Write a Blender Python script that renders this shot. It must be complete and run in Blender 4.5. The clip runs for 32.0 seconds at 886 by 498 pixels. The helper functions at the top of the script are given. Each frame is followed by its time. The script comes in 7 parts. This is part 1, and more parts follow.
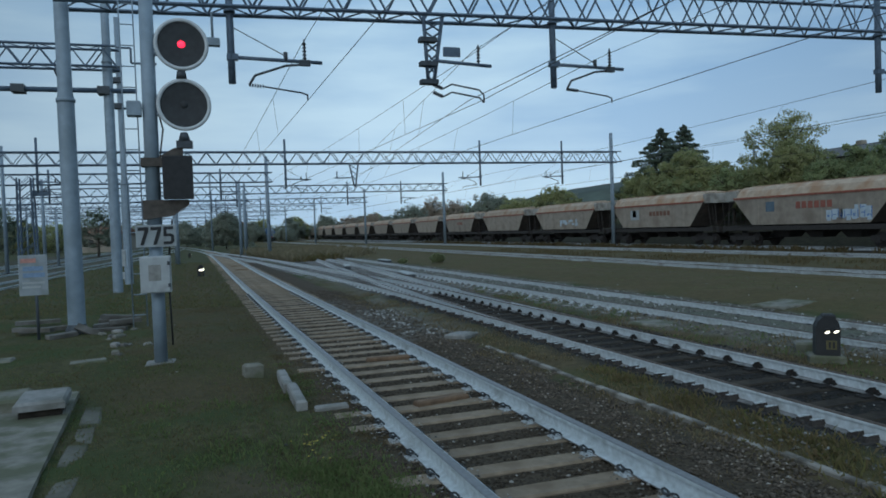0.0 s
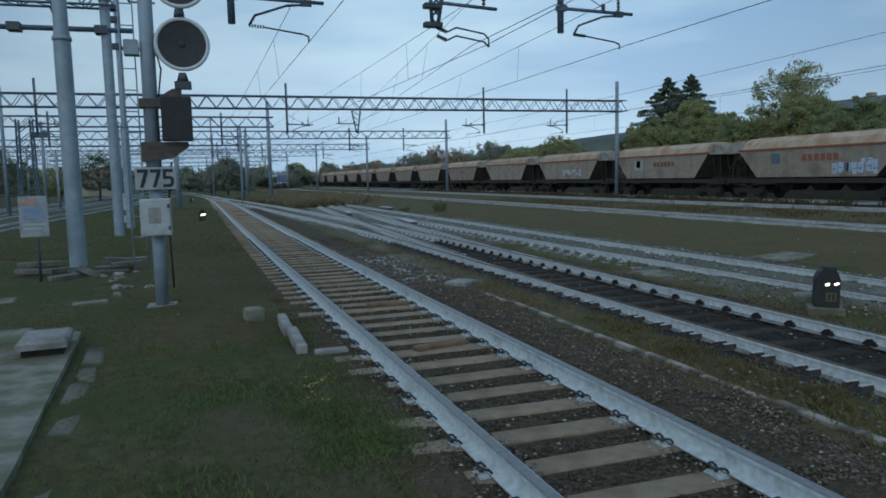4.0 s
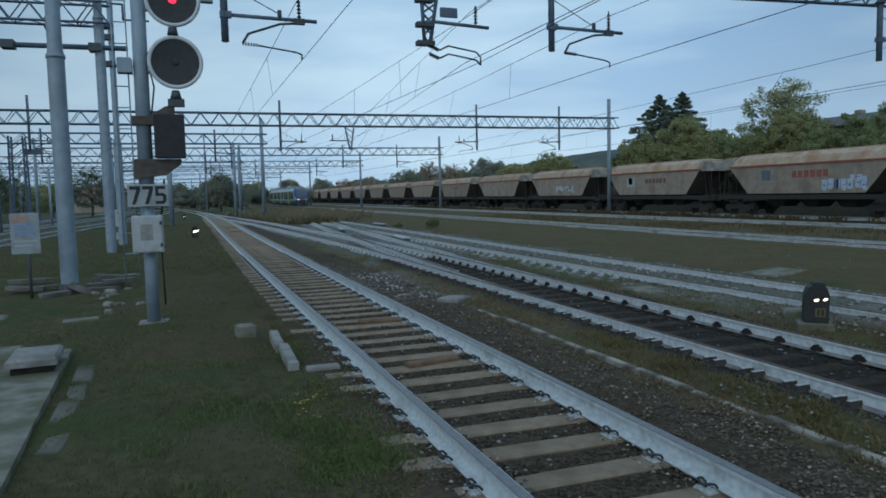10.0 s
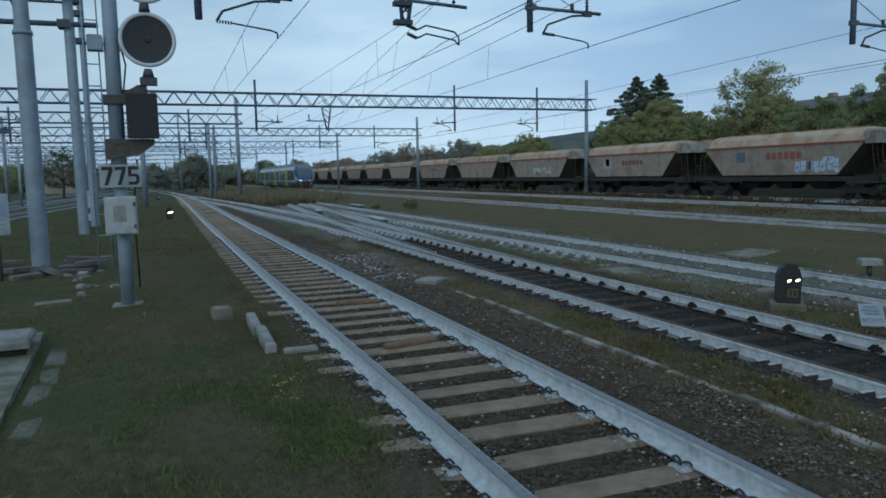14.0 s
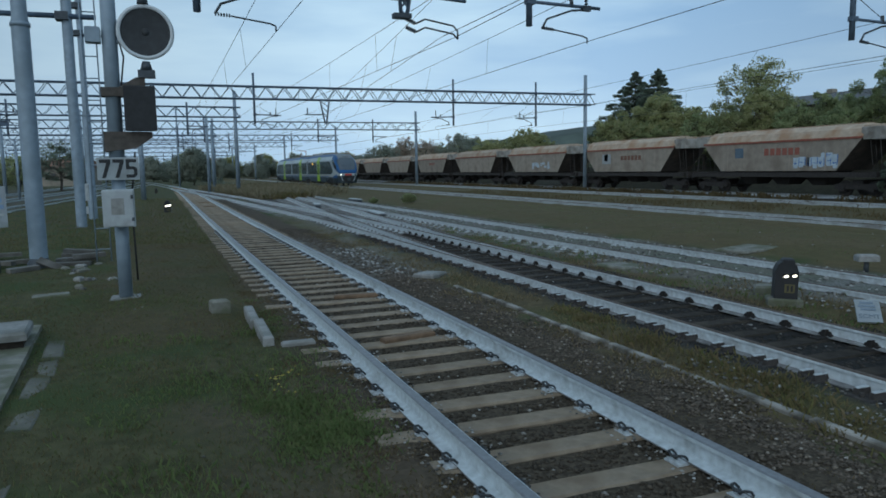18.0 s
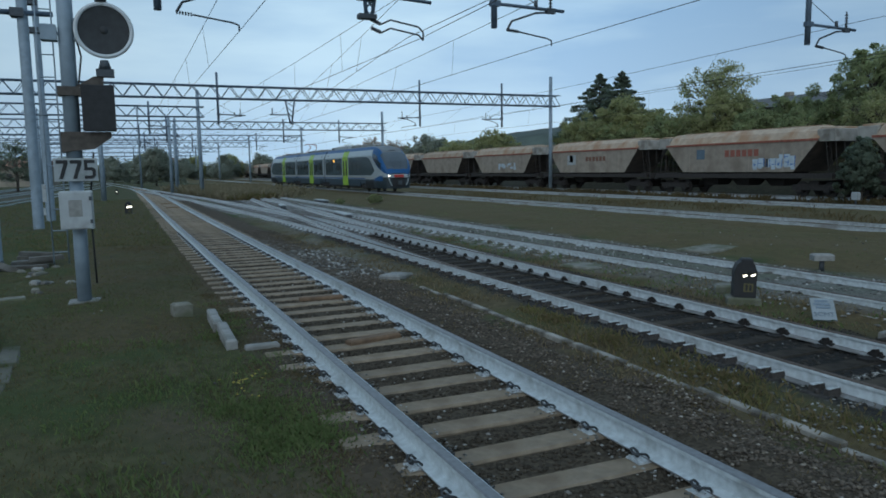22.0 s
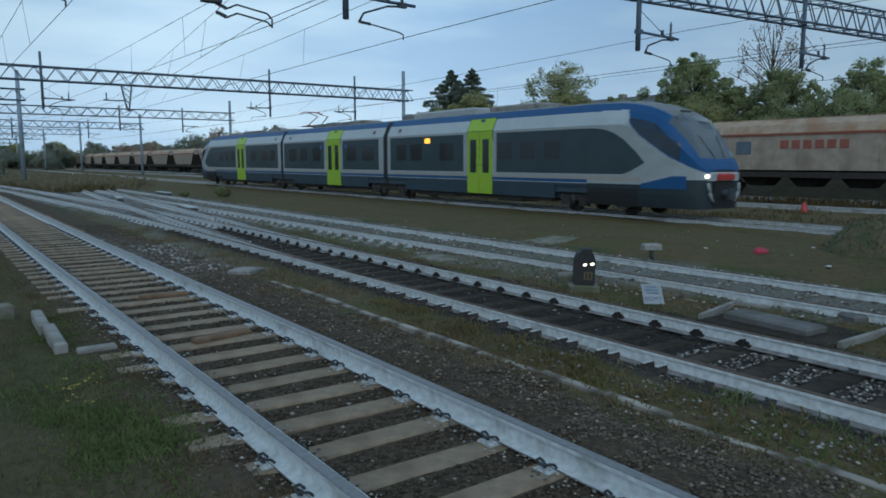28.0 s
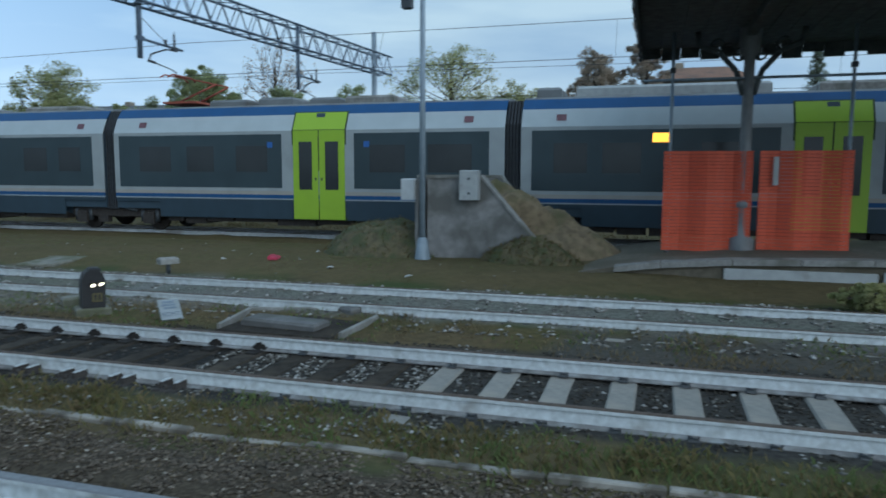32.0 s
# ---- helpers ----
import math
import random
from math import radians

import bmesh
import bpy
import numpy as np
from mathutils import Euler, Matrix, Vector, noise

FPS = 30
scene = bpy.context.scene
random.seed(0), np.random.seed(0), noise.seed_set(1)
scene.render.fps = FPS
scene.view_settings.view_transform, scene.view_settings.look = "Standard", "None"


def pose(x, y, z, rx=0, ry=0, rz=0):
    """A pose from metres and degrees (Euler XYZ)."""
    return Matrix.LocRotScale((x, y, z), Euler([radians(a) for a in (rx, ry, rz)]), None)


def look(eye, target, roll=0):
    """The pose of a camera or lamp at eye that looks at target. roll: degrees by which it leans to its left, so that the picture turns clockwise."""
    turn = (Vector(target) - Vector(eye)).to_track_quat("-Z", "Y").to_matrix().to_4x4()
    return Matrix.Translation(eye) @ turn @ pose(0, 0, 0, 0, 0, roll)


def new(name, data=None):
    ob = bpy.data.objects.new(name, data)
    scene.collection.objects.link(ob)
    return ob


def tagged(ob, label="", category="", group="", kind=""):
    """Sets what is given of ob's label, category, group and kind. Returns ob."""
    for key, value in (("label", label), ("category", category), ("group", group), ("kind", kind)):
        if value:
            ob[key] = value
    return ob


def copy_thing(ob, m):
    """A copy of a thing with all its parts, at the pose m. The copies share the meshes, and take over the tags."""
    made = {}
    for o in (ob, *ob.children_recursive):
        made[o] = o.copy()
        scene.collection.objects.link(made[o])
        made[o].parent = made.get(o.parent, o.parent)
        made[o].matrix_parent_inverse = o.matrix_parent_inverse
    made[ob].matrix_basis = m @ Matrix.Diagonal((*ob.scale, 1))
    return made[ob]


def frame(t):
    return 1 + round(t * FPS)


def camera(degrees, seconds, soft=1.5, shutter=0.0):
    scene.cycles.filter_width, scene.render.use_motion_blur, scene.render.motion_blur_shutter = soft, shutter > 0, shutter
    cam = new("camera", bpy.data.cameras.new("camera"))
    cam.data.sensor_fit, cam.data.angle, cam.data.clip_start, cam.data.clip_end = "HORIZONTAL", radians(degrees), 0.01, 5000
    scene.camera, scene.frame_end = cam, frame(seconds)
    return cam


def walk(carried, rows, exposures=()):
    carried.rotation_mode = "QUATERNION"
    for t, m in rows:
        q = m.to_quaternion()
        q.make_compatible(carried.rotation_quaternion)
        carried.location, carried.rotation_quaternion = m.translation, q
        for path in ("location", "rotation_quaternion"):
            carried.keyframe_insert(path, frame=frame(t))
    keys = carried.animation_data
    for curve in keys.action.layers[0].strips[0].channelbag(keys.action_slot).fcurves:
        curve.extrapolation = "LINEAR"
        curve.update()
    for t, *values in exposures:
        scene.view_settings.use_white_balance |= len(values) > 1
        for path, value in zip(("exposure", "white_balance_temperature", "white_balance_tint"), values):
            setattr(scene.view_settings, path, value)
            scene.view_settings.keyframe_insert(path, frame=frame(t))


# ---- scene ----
cam = camera(64.2, 32.0, soft=1.7, shutter=0.4)
# seconds, eye (rail heads lie at z = 0), yaw, pitch and lean in degrees
ROWS = [
    (0, -0.033, -0.011, 1.955, -19.11, -1.64, -2.10), (0.5, -0.025, 0.010, 1.939, -18.73, -2.71, -1.85), (1, -0.029, -0.006, 1.931, -18.49, -4.07, -1.18),
    (1.5, -0.020, -0.002, 1.938, -18.54, -4.68, -1.02), (2, -0.001, -0.010, 1.946, -18.33, -5.64, -0.65), (2.5, -0.001, -0.011, 1.914, -18.07, -5.82, -0.92),
    (3, -0.008, 0.013, 1.913, -17.88, -6.48, -1.03), (3.5, -0.014, 0.022, 1.913, -18.59, -6.14, -1.04), (5.5, 0.036, 0.057, 1.961, -19.15, -4.37, -1.80),
    (6, 0.007, 0.006, 1.929, -20.32, -3.66, -1.63), (6.5, 0.009, -0.007, 1.933, -20.89, -3.75, -1.73), (7, -0.019, 0.002, 1.929, -21.38, -3.88, -1.98),
    (7.5, 0.011, -0.004, 1.928, -20.28, -5.50, -1.68), (8, 0.002, -0.000, 1.924, -20.08, -5.41, -1.74), (8.5, -0.000, -0.007, 1.925, -20.05, -5.49, -1.57),
    (9, -0.002, -0.007, 1.930, -19.14, -4.86, -1.85), (9.5, -0.004, -0.011, 1.928, -18.57, -4.61, -1.54), (10, 0.006, -0.014, 1.925, -19.39, -4.48, -1.33),
    (10.5, 0.002, -0.010, 1.930, -19.70, -4.76, -1.31), (11, 0.004, -0.003, 1.925, -19.86, -5.07, -1.31), (11.5, 0.010, -0.003, 1.929, -20.10, -5.04, -1.40),
    (12, 0.010, 0.004, 1.925, -21.01, -5.01, -1.01), (12.5, 0.005, 0.004, 1.923, -21.25, -5.20, -1.04), (13, -0.001, -0.002, 1.924, -21.42, -5.57, -1.10),
    (13.5, 0.007, 0.004, 1.921, -21.26, -5.96, -1.22), (14, 0.008, 0.004, 1.926, -21.16, -6.03, -1.21), (14.5, 0.010, -0.002, 1.918, -21.15, -5.81, -1.32),
    (16.5, 0.001, -0.007, 1.924, -20.69, -5.96, -1.10), (17, 0.009, -0.015, 1.924, -20.21, -6.29, -1.00), (17.5, 0.008, -0.005, 1.916, -20.63, -6.51, -0.97),
    (18, 0.009, -0.003, 1.923, -21.30, -6.48, -0.95), (18.5, 0.008, -0.006, 1.917, -21.55, -6.48, -1.01), (19, 0.000, -0.002, 1.925, -21.92, -6.48, -0.93),
    (19.5, 0.002, -0.015, 1.928, -22.80, -6.33, -0.82), (20, -0.002, -0.015, 1.915, -23.38, -6.28, -1.13), (20.5, 0.029, -0.018, 1.914, -23.35, -7.29, -1.33),
    (21, 0.041, -0.007, 1.913, -23.17, -7.32, -0.56), (21.5, 0.030, -0.004, 1.921, -23.18, -7.53, -0.67), (22, 0.031, -0.016, 1.933, -23.97, -6.47, -0.89),
    (22.5, 0.029, -0.019, 1.912, -24.71, -6.55, -0.95), (23, 0.028, -0.029, 1.924, -24.86, -6.66, -1.02), (23.5, 0.022, -0.029, 1.931, -25.51, -6.14, -0.87),
    (24, 0.023, -0.029, 1.926, -26.25, -6.89, -0.57), (24.5, 0.042, -0.003, 1.922, -26.84, -7.00, -1.06), (26.5, 0.068, 0.007, 1.917, -31.86, -6.95, -0.36),
    (27, 0.065, -0.019, 1.918, -35.34, -6.77, 0.07), (27.5, 0.057, -0.023, 1.921, -35.86, -6.93, -0.00), (28, 0.046, -0.018, 1.914, -35.79, -7.08, -0.08),
    (28.5, 0.060, -0.013, 1.914, -35.78, -7.13, -0.32), (29, 0.076, -0.029, 1.920, -37.41, -6.96, -0.40), (29.5, 0.081, -0.103, 1.937, -42.84, -7.09, -0.28),
    (30, 0.080, -0.094, 1.931, -50.13, -7.24, 0.65), (30.5, 0.114, -0.066, 1.928, -55.30, -7.58, 0.93), (31, 0.109, -0.105, 1.927, -62.02, -7.01, 0.59),
    (31.5, 0.101, -0.093, 1.918, -67.30, -6.78, 0.38), (32, 0.082, -0.130, 1.922, -73.37, -6.10, 0.22),
]
walk(cam, [(t, pose(x, y, z, 90 + pitch, 0, yaw) @ pose(0, 0, 0, 0, 0, lean)) for t, x, y, z, yaw, pitch, lean in ROWS], [(0, -0.1), (6, -0.07), (12, -0.05), (20, 0.0), (26, 0.0), (28, 0.03), (29.5, 0.16), (30.5, 0.38), (32, 0.46)])

# ---- world and light: an overcast evening ----
world = bpy.data.worlds.new("evening_sky")
scene.world = world
world.use_nodes = True
wn, wl = world.node_tree.nodes, world.node_tree.links
wn.clear()
w_out, w_bg = wn.new("ShaderNodeOutputWorld"), wn.new("ShaderNodeBackground")
w_sky = wn.new("ShaderNodeTexSky")
w_sky.sky_type, w_sky.sun_disc = "NISHITA", False
w_sky.sun_elevation, w_sky.sun_rotation = radians(30.0), radians(-141.0)
w_sky.air_density, w_sky.dust_density, w_sky.ozone_density = 1.0, 1.5, 3.0
w_co = wn.new("ShaderNodeTexCoord")
w_map = wn.new("ShaderNodeMapping")
w_map.inputs["Scale"].default_value = (1.0, 1.0, 5.0)
w_noise = wn.new("ShaderNodeTexNoise")
w_noise.inputs["Scale"].default_value, w_noise.inputs["Detail"].default_value = 2.2, 6.0
w_ramp = wn.new("ShaderNodeValToRGB")
w_ramp.color_ramp.elements[0].position, w_ramp.color_ramp.elements[0].color = 0.34, (0.215, 0.40, 0.64, 1)
w_ramp.color_ramp.elements[1].position, w_ramp.color_ramp.elements[1].color = 0.62, (0.485, 0.69, 0.84, 1)
w_mix = wn.new("ShaderNodeMix")
w_mix.data_type = "RGBA"
w_mix.inputs["Factor"].default_value = 0.88
w_gain = wn.new("ShaderNodeVectorMath")
w_gain.operation = "SCALE"
w_gain.inputs["Scale"].default_value = 0.04
wl.new(w_co.outputs["Generated"], w_map.inputs["Vector"])
wl.new(w_map.outputs["Vector"], w_noise.inputs["Vector"])
wl.new(w_noise.outputs["Fac"], w_ramp.inputs["Fac"])
wl.new(w_sky.outputs["Color"], w_gain.inputs[0])
wl.new(w_gain.outputs["Vector"], w_mix.inputs["A"])
wl.new(w_ramp.outputs["Color"], w_mix.inputs["B"])
# paler towards the horizon, and a lighter lane of cloud along one bearing
w_sep = wn.new("ShaderNodeSeparateXYZ")
wl.new(w_co.outputs["Generated"], w_sep.inputs["Vector"])
w_low = wn.new("ShaderNodeMapRange")
w_low.interpolation_type = "SMOOTHSTEP"
w_low.inputs["From Min"].default_value, w_low.inputs["From Max"].default_value = 0.02, 0.34
w_low.inputs["To Min"].default_value, w_low.inputs["To Max"].default_value = 0.45, 0.0
wl.new(w_sep.outputs["Z"], w_low.inputs["Value"])
w_pale = wn.new("ShaderNodeMix")
w_pale.data_type = "RGBA"
w_pale.inputs["B"].default_value = (0.50, 0.67, 0.82, 1)
wl.new(w_low.outputs["Result"], w_pale.inputs["Factor"])
wl.new(w_mix.outputs["Result"], w_pale.inputs["A"])
w_off = wn.new("ShaderNodeMath")
w_off.operation = "SUBTRACT"
w_off.inputs[1].default_value = 0.42
wl.new(w_sep.outputs["X"], w_off.inputs[0])
w_one, w_two, w_abs = wn.new("ShaderNodeMath"), wn.new("ShaderNodeMath"), wn.new("ShaderNodeMath")
w_one.operation, w_two.operation, w_abs.operation = "MULTIPLY", "MULTIPLY", "MAXIMUM"
w_one.inputs[1].default_value, w_two.inputs[1].default_value = 1.45, -1.0
for node in (w_one, w_two):
    wl.new(w_off.outputs[0], node.inputs[0])
wl.new(w_one.outputs[0], w_abs.inputs[0])
wl.new(w_two.outputs[0], w_abs.inputs[1])
w_side = wn.new("ShaderNodeMapRange")
w_side.inputs["From Min"].default_value, w_side.inputs["From Max"].default_value = 0.20, 0.75
w_side.inputs["To Min"].default_value, w_side.inputs["To Max"].default_value = 1.0, 0.66
wl.new(w_abs.outputs[0], w_side.inputs["Value"])
w_dim = wn.new("ShaderNodeVectorMath")
w_dim.operation = "SCALE"
wl.new(w_pale.outputs["Result"], w_dim.inputs[0])
wl.new(w_side.outputs["Result"], w_dim.inputs["Scale"])
wl.new(w_dim.outputs["Vector"], w_bg.inputs["Color"])
wl.new(w_bg.outputs["Background"], w_out.inputs["Surface"])
w_bg.inputs["Strength"].default_value = 1.2
sun = new("sun", bpy.data.lights.new("sun", "SUN"))
sun.data.energy, sun.data.angle, sun.data.color = 1.1, radians(60), (0.84, 0.94, 1.0)
sun.matrix_world = look((0, 0, 37), (40, 50, 0))

# ---- materials ----
RNG = random.Random(7)


def material(name, color, rough=0.7, metal=0.0, vary=0.25, scale=6.0, bump=0.3, spot=None, spots=0.55, spot_scale=1.5, piece=0.0, emit=None, strength=0.0, spec=0.5):
    """A procedural surface: base colour with fine grain, a second colour in larger stains, relief, and a shift from piece to piece."""
    m = bpy.data.materials.new(name)
    m.use_nodes = True
    nodes, links = m.node_tree.nodes, m.node_tree.links
    b = nodes["Principled BSDF"]
    b.inputs["Roughness"].default_value, b.inputs["Metallic"].default_value = rough, metal
    b.inputs["Specular IOR Level"].default_value = spec
    co = nodes.new("ShaderNodeTexCoord")
    fine = nodes.new("ShaderNodeTexNoise")
    fine.inputs["Scale"].default_value, fine.inputs["Detail"].default_value = scale, 8.0
    links.new(co.outputs["Object"], fine.inputs["Vector"])
    ramp = nodes.new("ShaderNodeValToRGB")
    ramp.color_ramp.elements[0].position, ramp.color_ramp.elements[1].position = 0.3, 0.7
    ramp.color_ramp.elements[0].color = (*[c * (1 - vary) for c in color], 1)
    ramp.color_ramp.elements[1].color = (*[min(1, c * (1 + vary)) for c in color], 1)
    links.new(fine.outputs["Fac"], ramp.inputs["Fac"])
    last = ramp.outputs["Color"]
    if spot:
        big = nodes.new("ShaderNodeTexNoise")
        big.inputs["Scale"].default_value, big.inputs["Detail"].default_value = spot_scale, 5.0
        links.new(co.outputs["Object"], big.inputs["Vector"])
        edge = nodes.new("ShaderNodeMapRange")
        edge.inputs["From Min"].default_value, edge.inputs["From Max"].default_value = spots - 0.06, spots + 0.1
        links.new(big.outputs["Fac"], edge.inputs["Value"])
        mix = nodes.new("ShaderNodeMix")
        mix.data_type = "RGBA"
        mix.inputs["B"].default_value = (*spot, 1)
        links.new(edge.outputs["Result"], mix.inputs["Factor"])
        links.new(last, mix.inputs["A"])
        last = mix.outputs["Result"]
    if piece:
        info = nodes.new("ShaderNodeObjectInfo")
        hsv = nodes.new("ShaderNodeHueSaturation")
        shift = nodes.new("ShaderNodeMapRange")
        shift.inputs["To Min"].default_value, shift.inputs["To Max"].default_value = 1 - piece, 1 + piece
        links.new(info.outputs["Random"], shift.inputs["Value"])
        links.new(shift.outputs["Result"], hsv.inputs["Value"])
        links.new(last, hsv.inputs["Color"])
        last = hsv.outputs["Color"]
    links.new(last, b.inputs["Base Color"])
    if bump:
        relief = nodes.new("ShaderNodeBump")
        relief.inputs["Strength"].default_value, relief.inputs["Distance"].default_value = bump, 0.02
        links.new(fine.outputs["Fac"], relief.inputs["Height"])
        links.new(relief.outputs["Normal"], b.inputs["Normal"])
    if emit:
        b.inputs["Emission Color"].default_value, b.inputs["Emission Strength"].default_value = (*emit, 1), strength
    return m

# ---- mesh helpers ----
class Shape:
    """Collects faces for one mesh; faces carry a material slot and may be smooth."""

    def __init__(self):
        self.v, self.f, self.s, self.k = [], [], [], []

    def face(self, idx, slot=0, smooth=False):
        self.f.append(idx), self.s.append(smooth), self.k.append(slot)

    def poly(self, pts, slot=0):
        n = len(self.v)
        self.v += [tuple(p) for p in pts]
        self.face(list(range(n, n + len(pts))), slot)
        return self

    def box(self, x0, x1, y0, y1, z0, z1, slot=0, m=None, taper=0.0):
        n = len(self.v)
        c = [(x0, y0, z0), (x1, y0, z0), (x1, y1, z0), (x0, y1, z0), (x0 + taper, y0 + taper, z1), (x1 - taper, y0 + taper, z1), (x1 - taper, y1 - taper, z1), (x0 + taper, y1 - taper, z1)]
        self.v += [tuple(m @ Vector(p)) for p in c] if m else c
        for q in ((0, 3, 2, 1), (4, 5, 6, 7), (0, 1, 5, 4), (1, 2, 6, 5), (2, 3, 7, 6), (3, 0, 4, 7)):
            self.face([n + i for i in q], slot)
        return self

    def slab(self, x0, x1, y0, y1, z0, z1, r=0.02, slot=0, m=None):
        """A box whose upper edges are bevelled by r."""
        n = len(self.v)
        c = [(x0, y0, z0), (x1, y0, z0), (x1, y1, z0), (x0, y1, z0)]
        c += [(x0, y0, z1 - r), (x1, y0, z1 - r), (x1, y1, z1 - r), (x0, y1, z1 - r)]
        c += [(x0 + r, y0 + r, z1), (x1 - r, y0 + r, z1), (x1 - r, y1 - r, z1), (x0 + r, y1 - r, z1)]
        self.v += [tuple(m @ Vector(p)) for p in c] if m else c
        self.face([n + 3, n + 2, n + 1, n], slot)
        self.face([n + 8, n + 9, n + 10, n + 11], slot)
        for a in (0, 4):
            for i in range(4):
                j = (i + 1) % 4
                self.face([n + a + i, n + a + j, n + a + 4 + j, n + a + 4 + i], slot)
        return self

    def rod(self, p, q, r0, r1=None, n=8, slot=0, caps=True, smooth=True):
        p, q = Vector(p), Vector(q)
        r1 = r0 if r1 is None else r1
        d = (q - p).normalized()
        a = d.orthogonal().normalized()
        b = d.cross(a)
        k = len(self.v)
        for c, r in ((p, r0), (q, r1)):
            for i in range(n):
                w = 2 * math.pi * i / n + math.pi / 4
                self.v.append(tuple(c + a * (r * math.cos(w)) + b * (r * math.sin(w))))
        for i in range(n):
            j = (i + 1) % n
            self.face([k + i, k + j, k + n + j, k + n + i], slot, smooth and n > 4)
        if caps:
            self.face([k + i for i in reversed(range(n))], slot)
            self.face([k + n + i for i in range(n)], slot)
        return self

    def tube(self, pts, r, n=6, slot=0):
        for p, q in zip(pts, pts[1:]):
            self.rod(p, q, r, r, n, slot)
        return self

    def sweep(self, profile, path, slot=0, close=True, smooth=False):
        """Carries the closed profile (x, z) along the path of (x, y, z) points that runs mainly along y."""
        n, k = len(profile), len(self.v)
        for i, p in enumerate(path):
            a, b = Vector(path[max(i - 1, 0)]), Vector(path[min(i + 1, len(path) - 1)])
            t = (b - a).normalized()
            side = Vector((t.y, -t.x, 0)).normalized()
            for u, w in profile:
                self.v.append((p[0] + side.x * u, p[1] + side.y * u, p[2] + w))
        for i in range(len(path) - 1):
            for j in range(n if close else n - 1):
                a, b = k + i * n + j, k + i * n + (j + 1) % n
                self.face([a, a + n, b + n, b], slot, smooth)
        if close:
            self.face([k + j for j in range(n)], slot)
            self.face([k + (len(path) - 1) * n + j for j in reversed(range(n))], slot)
        return self

    def lathe(self, rings, m=None, n=24, slot=0, smooth=True):
        """Rings of (radius, height) about z."""
        k = len(self.v)
        for r, h in rings:
            for i in range(n):
                w = 2 * math.pi * i / n
                p = Vector((r * math.cos(w), r * math.sin(w), h))
                self.v.append(tuple(m @ p if m else p))
        for a in range(len(rings) - 1):
            for i in range(n):
                j = (i + 1) % n
                self.face([k + a * n + i, k + a * n + j, k + a * n + n + j, k + a * n + n + i], slot, smooth)
        return self

    def mesh(self, name, *mats):
        me = bpy.data.meshes.new(name)
        me.from_pydata(self.v, [], self.f)
        for m in mats:
            me.materials.append(m)
        me.polygons.foreach_set("use_smooth", self.s)
        me.polygons.foreach_set("material_index", self.k)
        me.update()
        return me


def part(name, shape, mats, parent=None, label="", at=None):
    """Links a Shape or a mesh as one object, under a thing or a part."""
    mats = mats if isinstance(mats, (list, tuple)) else [mats]
    ob = new(name, shape.mesh(name, *mats) if isinstance(shape, Shape) else shape)
    if parent:
        ob.parent = parent
    if at:
        ob.matrix_basis = at
    if label:
        ob["label"] = label
    return ob


def thing(name, label, category, at=None, group="", kind="", data=None):
    ob = new(name, data)
    if at:
        ob.matrix_basis = at
    return tagged(ob, label, category, group, kind)


# surfaces
RAIL_PAINT = material("rail_white_paint", (0.45, 0.50, 0.525), 0.6, 0.0, 0.2, 14, 0.15, (0.27, 0.29, 0.29), 0.64, 3.4)
RAIL_TOP = material("rail_running_top", (0.15, 0.155, 0.165), 0.5, 0.2, 0.2, 20, 0.1)
RUSTY = material("rusty_steel", (0.09, 0.065, 0.05), 0.8, 0.3, 0.35, 18, 0.4, (0.13, 0.08, 0.05), 0.55, 3)
TIMBER = material("weathered_sleeper_timber", (0.215, 0.168, 0.120), 0.9, 0, 0.25, 9, 0.5, (0.15, 0.108, 0.07), 0.58, 2.5, piece=0.12)
DARK_TIMBER = material("tarred_timber", (0.034, 0.029, 0.024), 0.9, 0, 0.35, 9, 0.5, (0.055, 0.045, 0.035), 0.58, 2.5, piece=0.2, spec=0.12)
GREY_TIMBER = material("paint_spotted_grey_timber", (0.10, 0.095, 0.09), 0.9, 0, 0.35, 9, 0.5, (0.22, 0.22, 0.215), 0.56, 3.0)
CONCRETE_SLEEPER = material("concrete_sleeper", (0.205, 0.197, 0.180), 0.9, 0, 0.12, 16, 0.3, (0.25, 0.23, 0.2), 0.6, 2.5, piece=0.08)
CONCRETE = material("grey_concrete", (0.22, 0.22, 0.212), 0.9, 0, 0.2, 12, 0.4, (0.13, 0.13, 0.115), 0.55, 1.8, piece=0.08)
GALV = material("galvanised_steel", (0.20, 0.255, 0.305), 0.6, 0.1, 0.14, 5, 0.05, (0.155, 0.20, 0.235), 0.58, 1.1)
LATTICE = material("painted_lattice_steel", (0.085, 0.12, 0.165), 0.65, 0.2, 0.2, 8, 0.05)
DARK = material("dark_steel", (0.05, 0.06, 0.07), 0.6, 0.3, 0.25, 10, 0.1)
BLACK = material("matt_black_paint", (0.012, 0.013, 0.015), 0.7, 0, 0.3, 12, 0.1)
WIRE = material("overhead_copper_wire", (0.055, 0.055, 0.06), 0.5, 0.6, 0.1, 5, 0)
WHITE = material("white_enamel", (0.44, 0.47, 0.49), 0.5, 0, 0.08, 6, 0.05, (0.34, 0.36, 0.37), 0.6, 3)
OFFWHITE = material("grey_white_plastic", (0.32, 0.345, 0.355), 0.6, 0, 0.1, 6, 0.1, (0.25, 0.26, 0.26), 0.62, 4)
LIT = material("lit_white_lamp", (0.9, 0.9, 0.8), 0.4, 0, 0, 5, 0, emit=(1.0, 0.95, 0.76), strength=3.2)
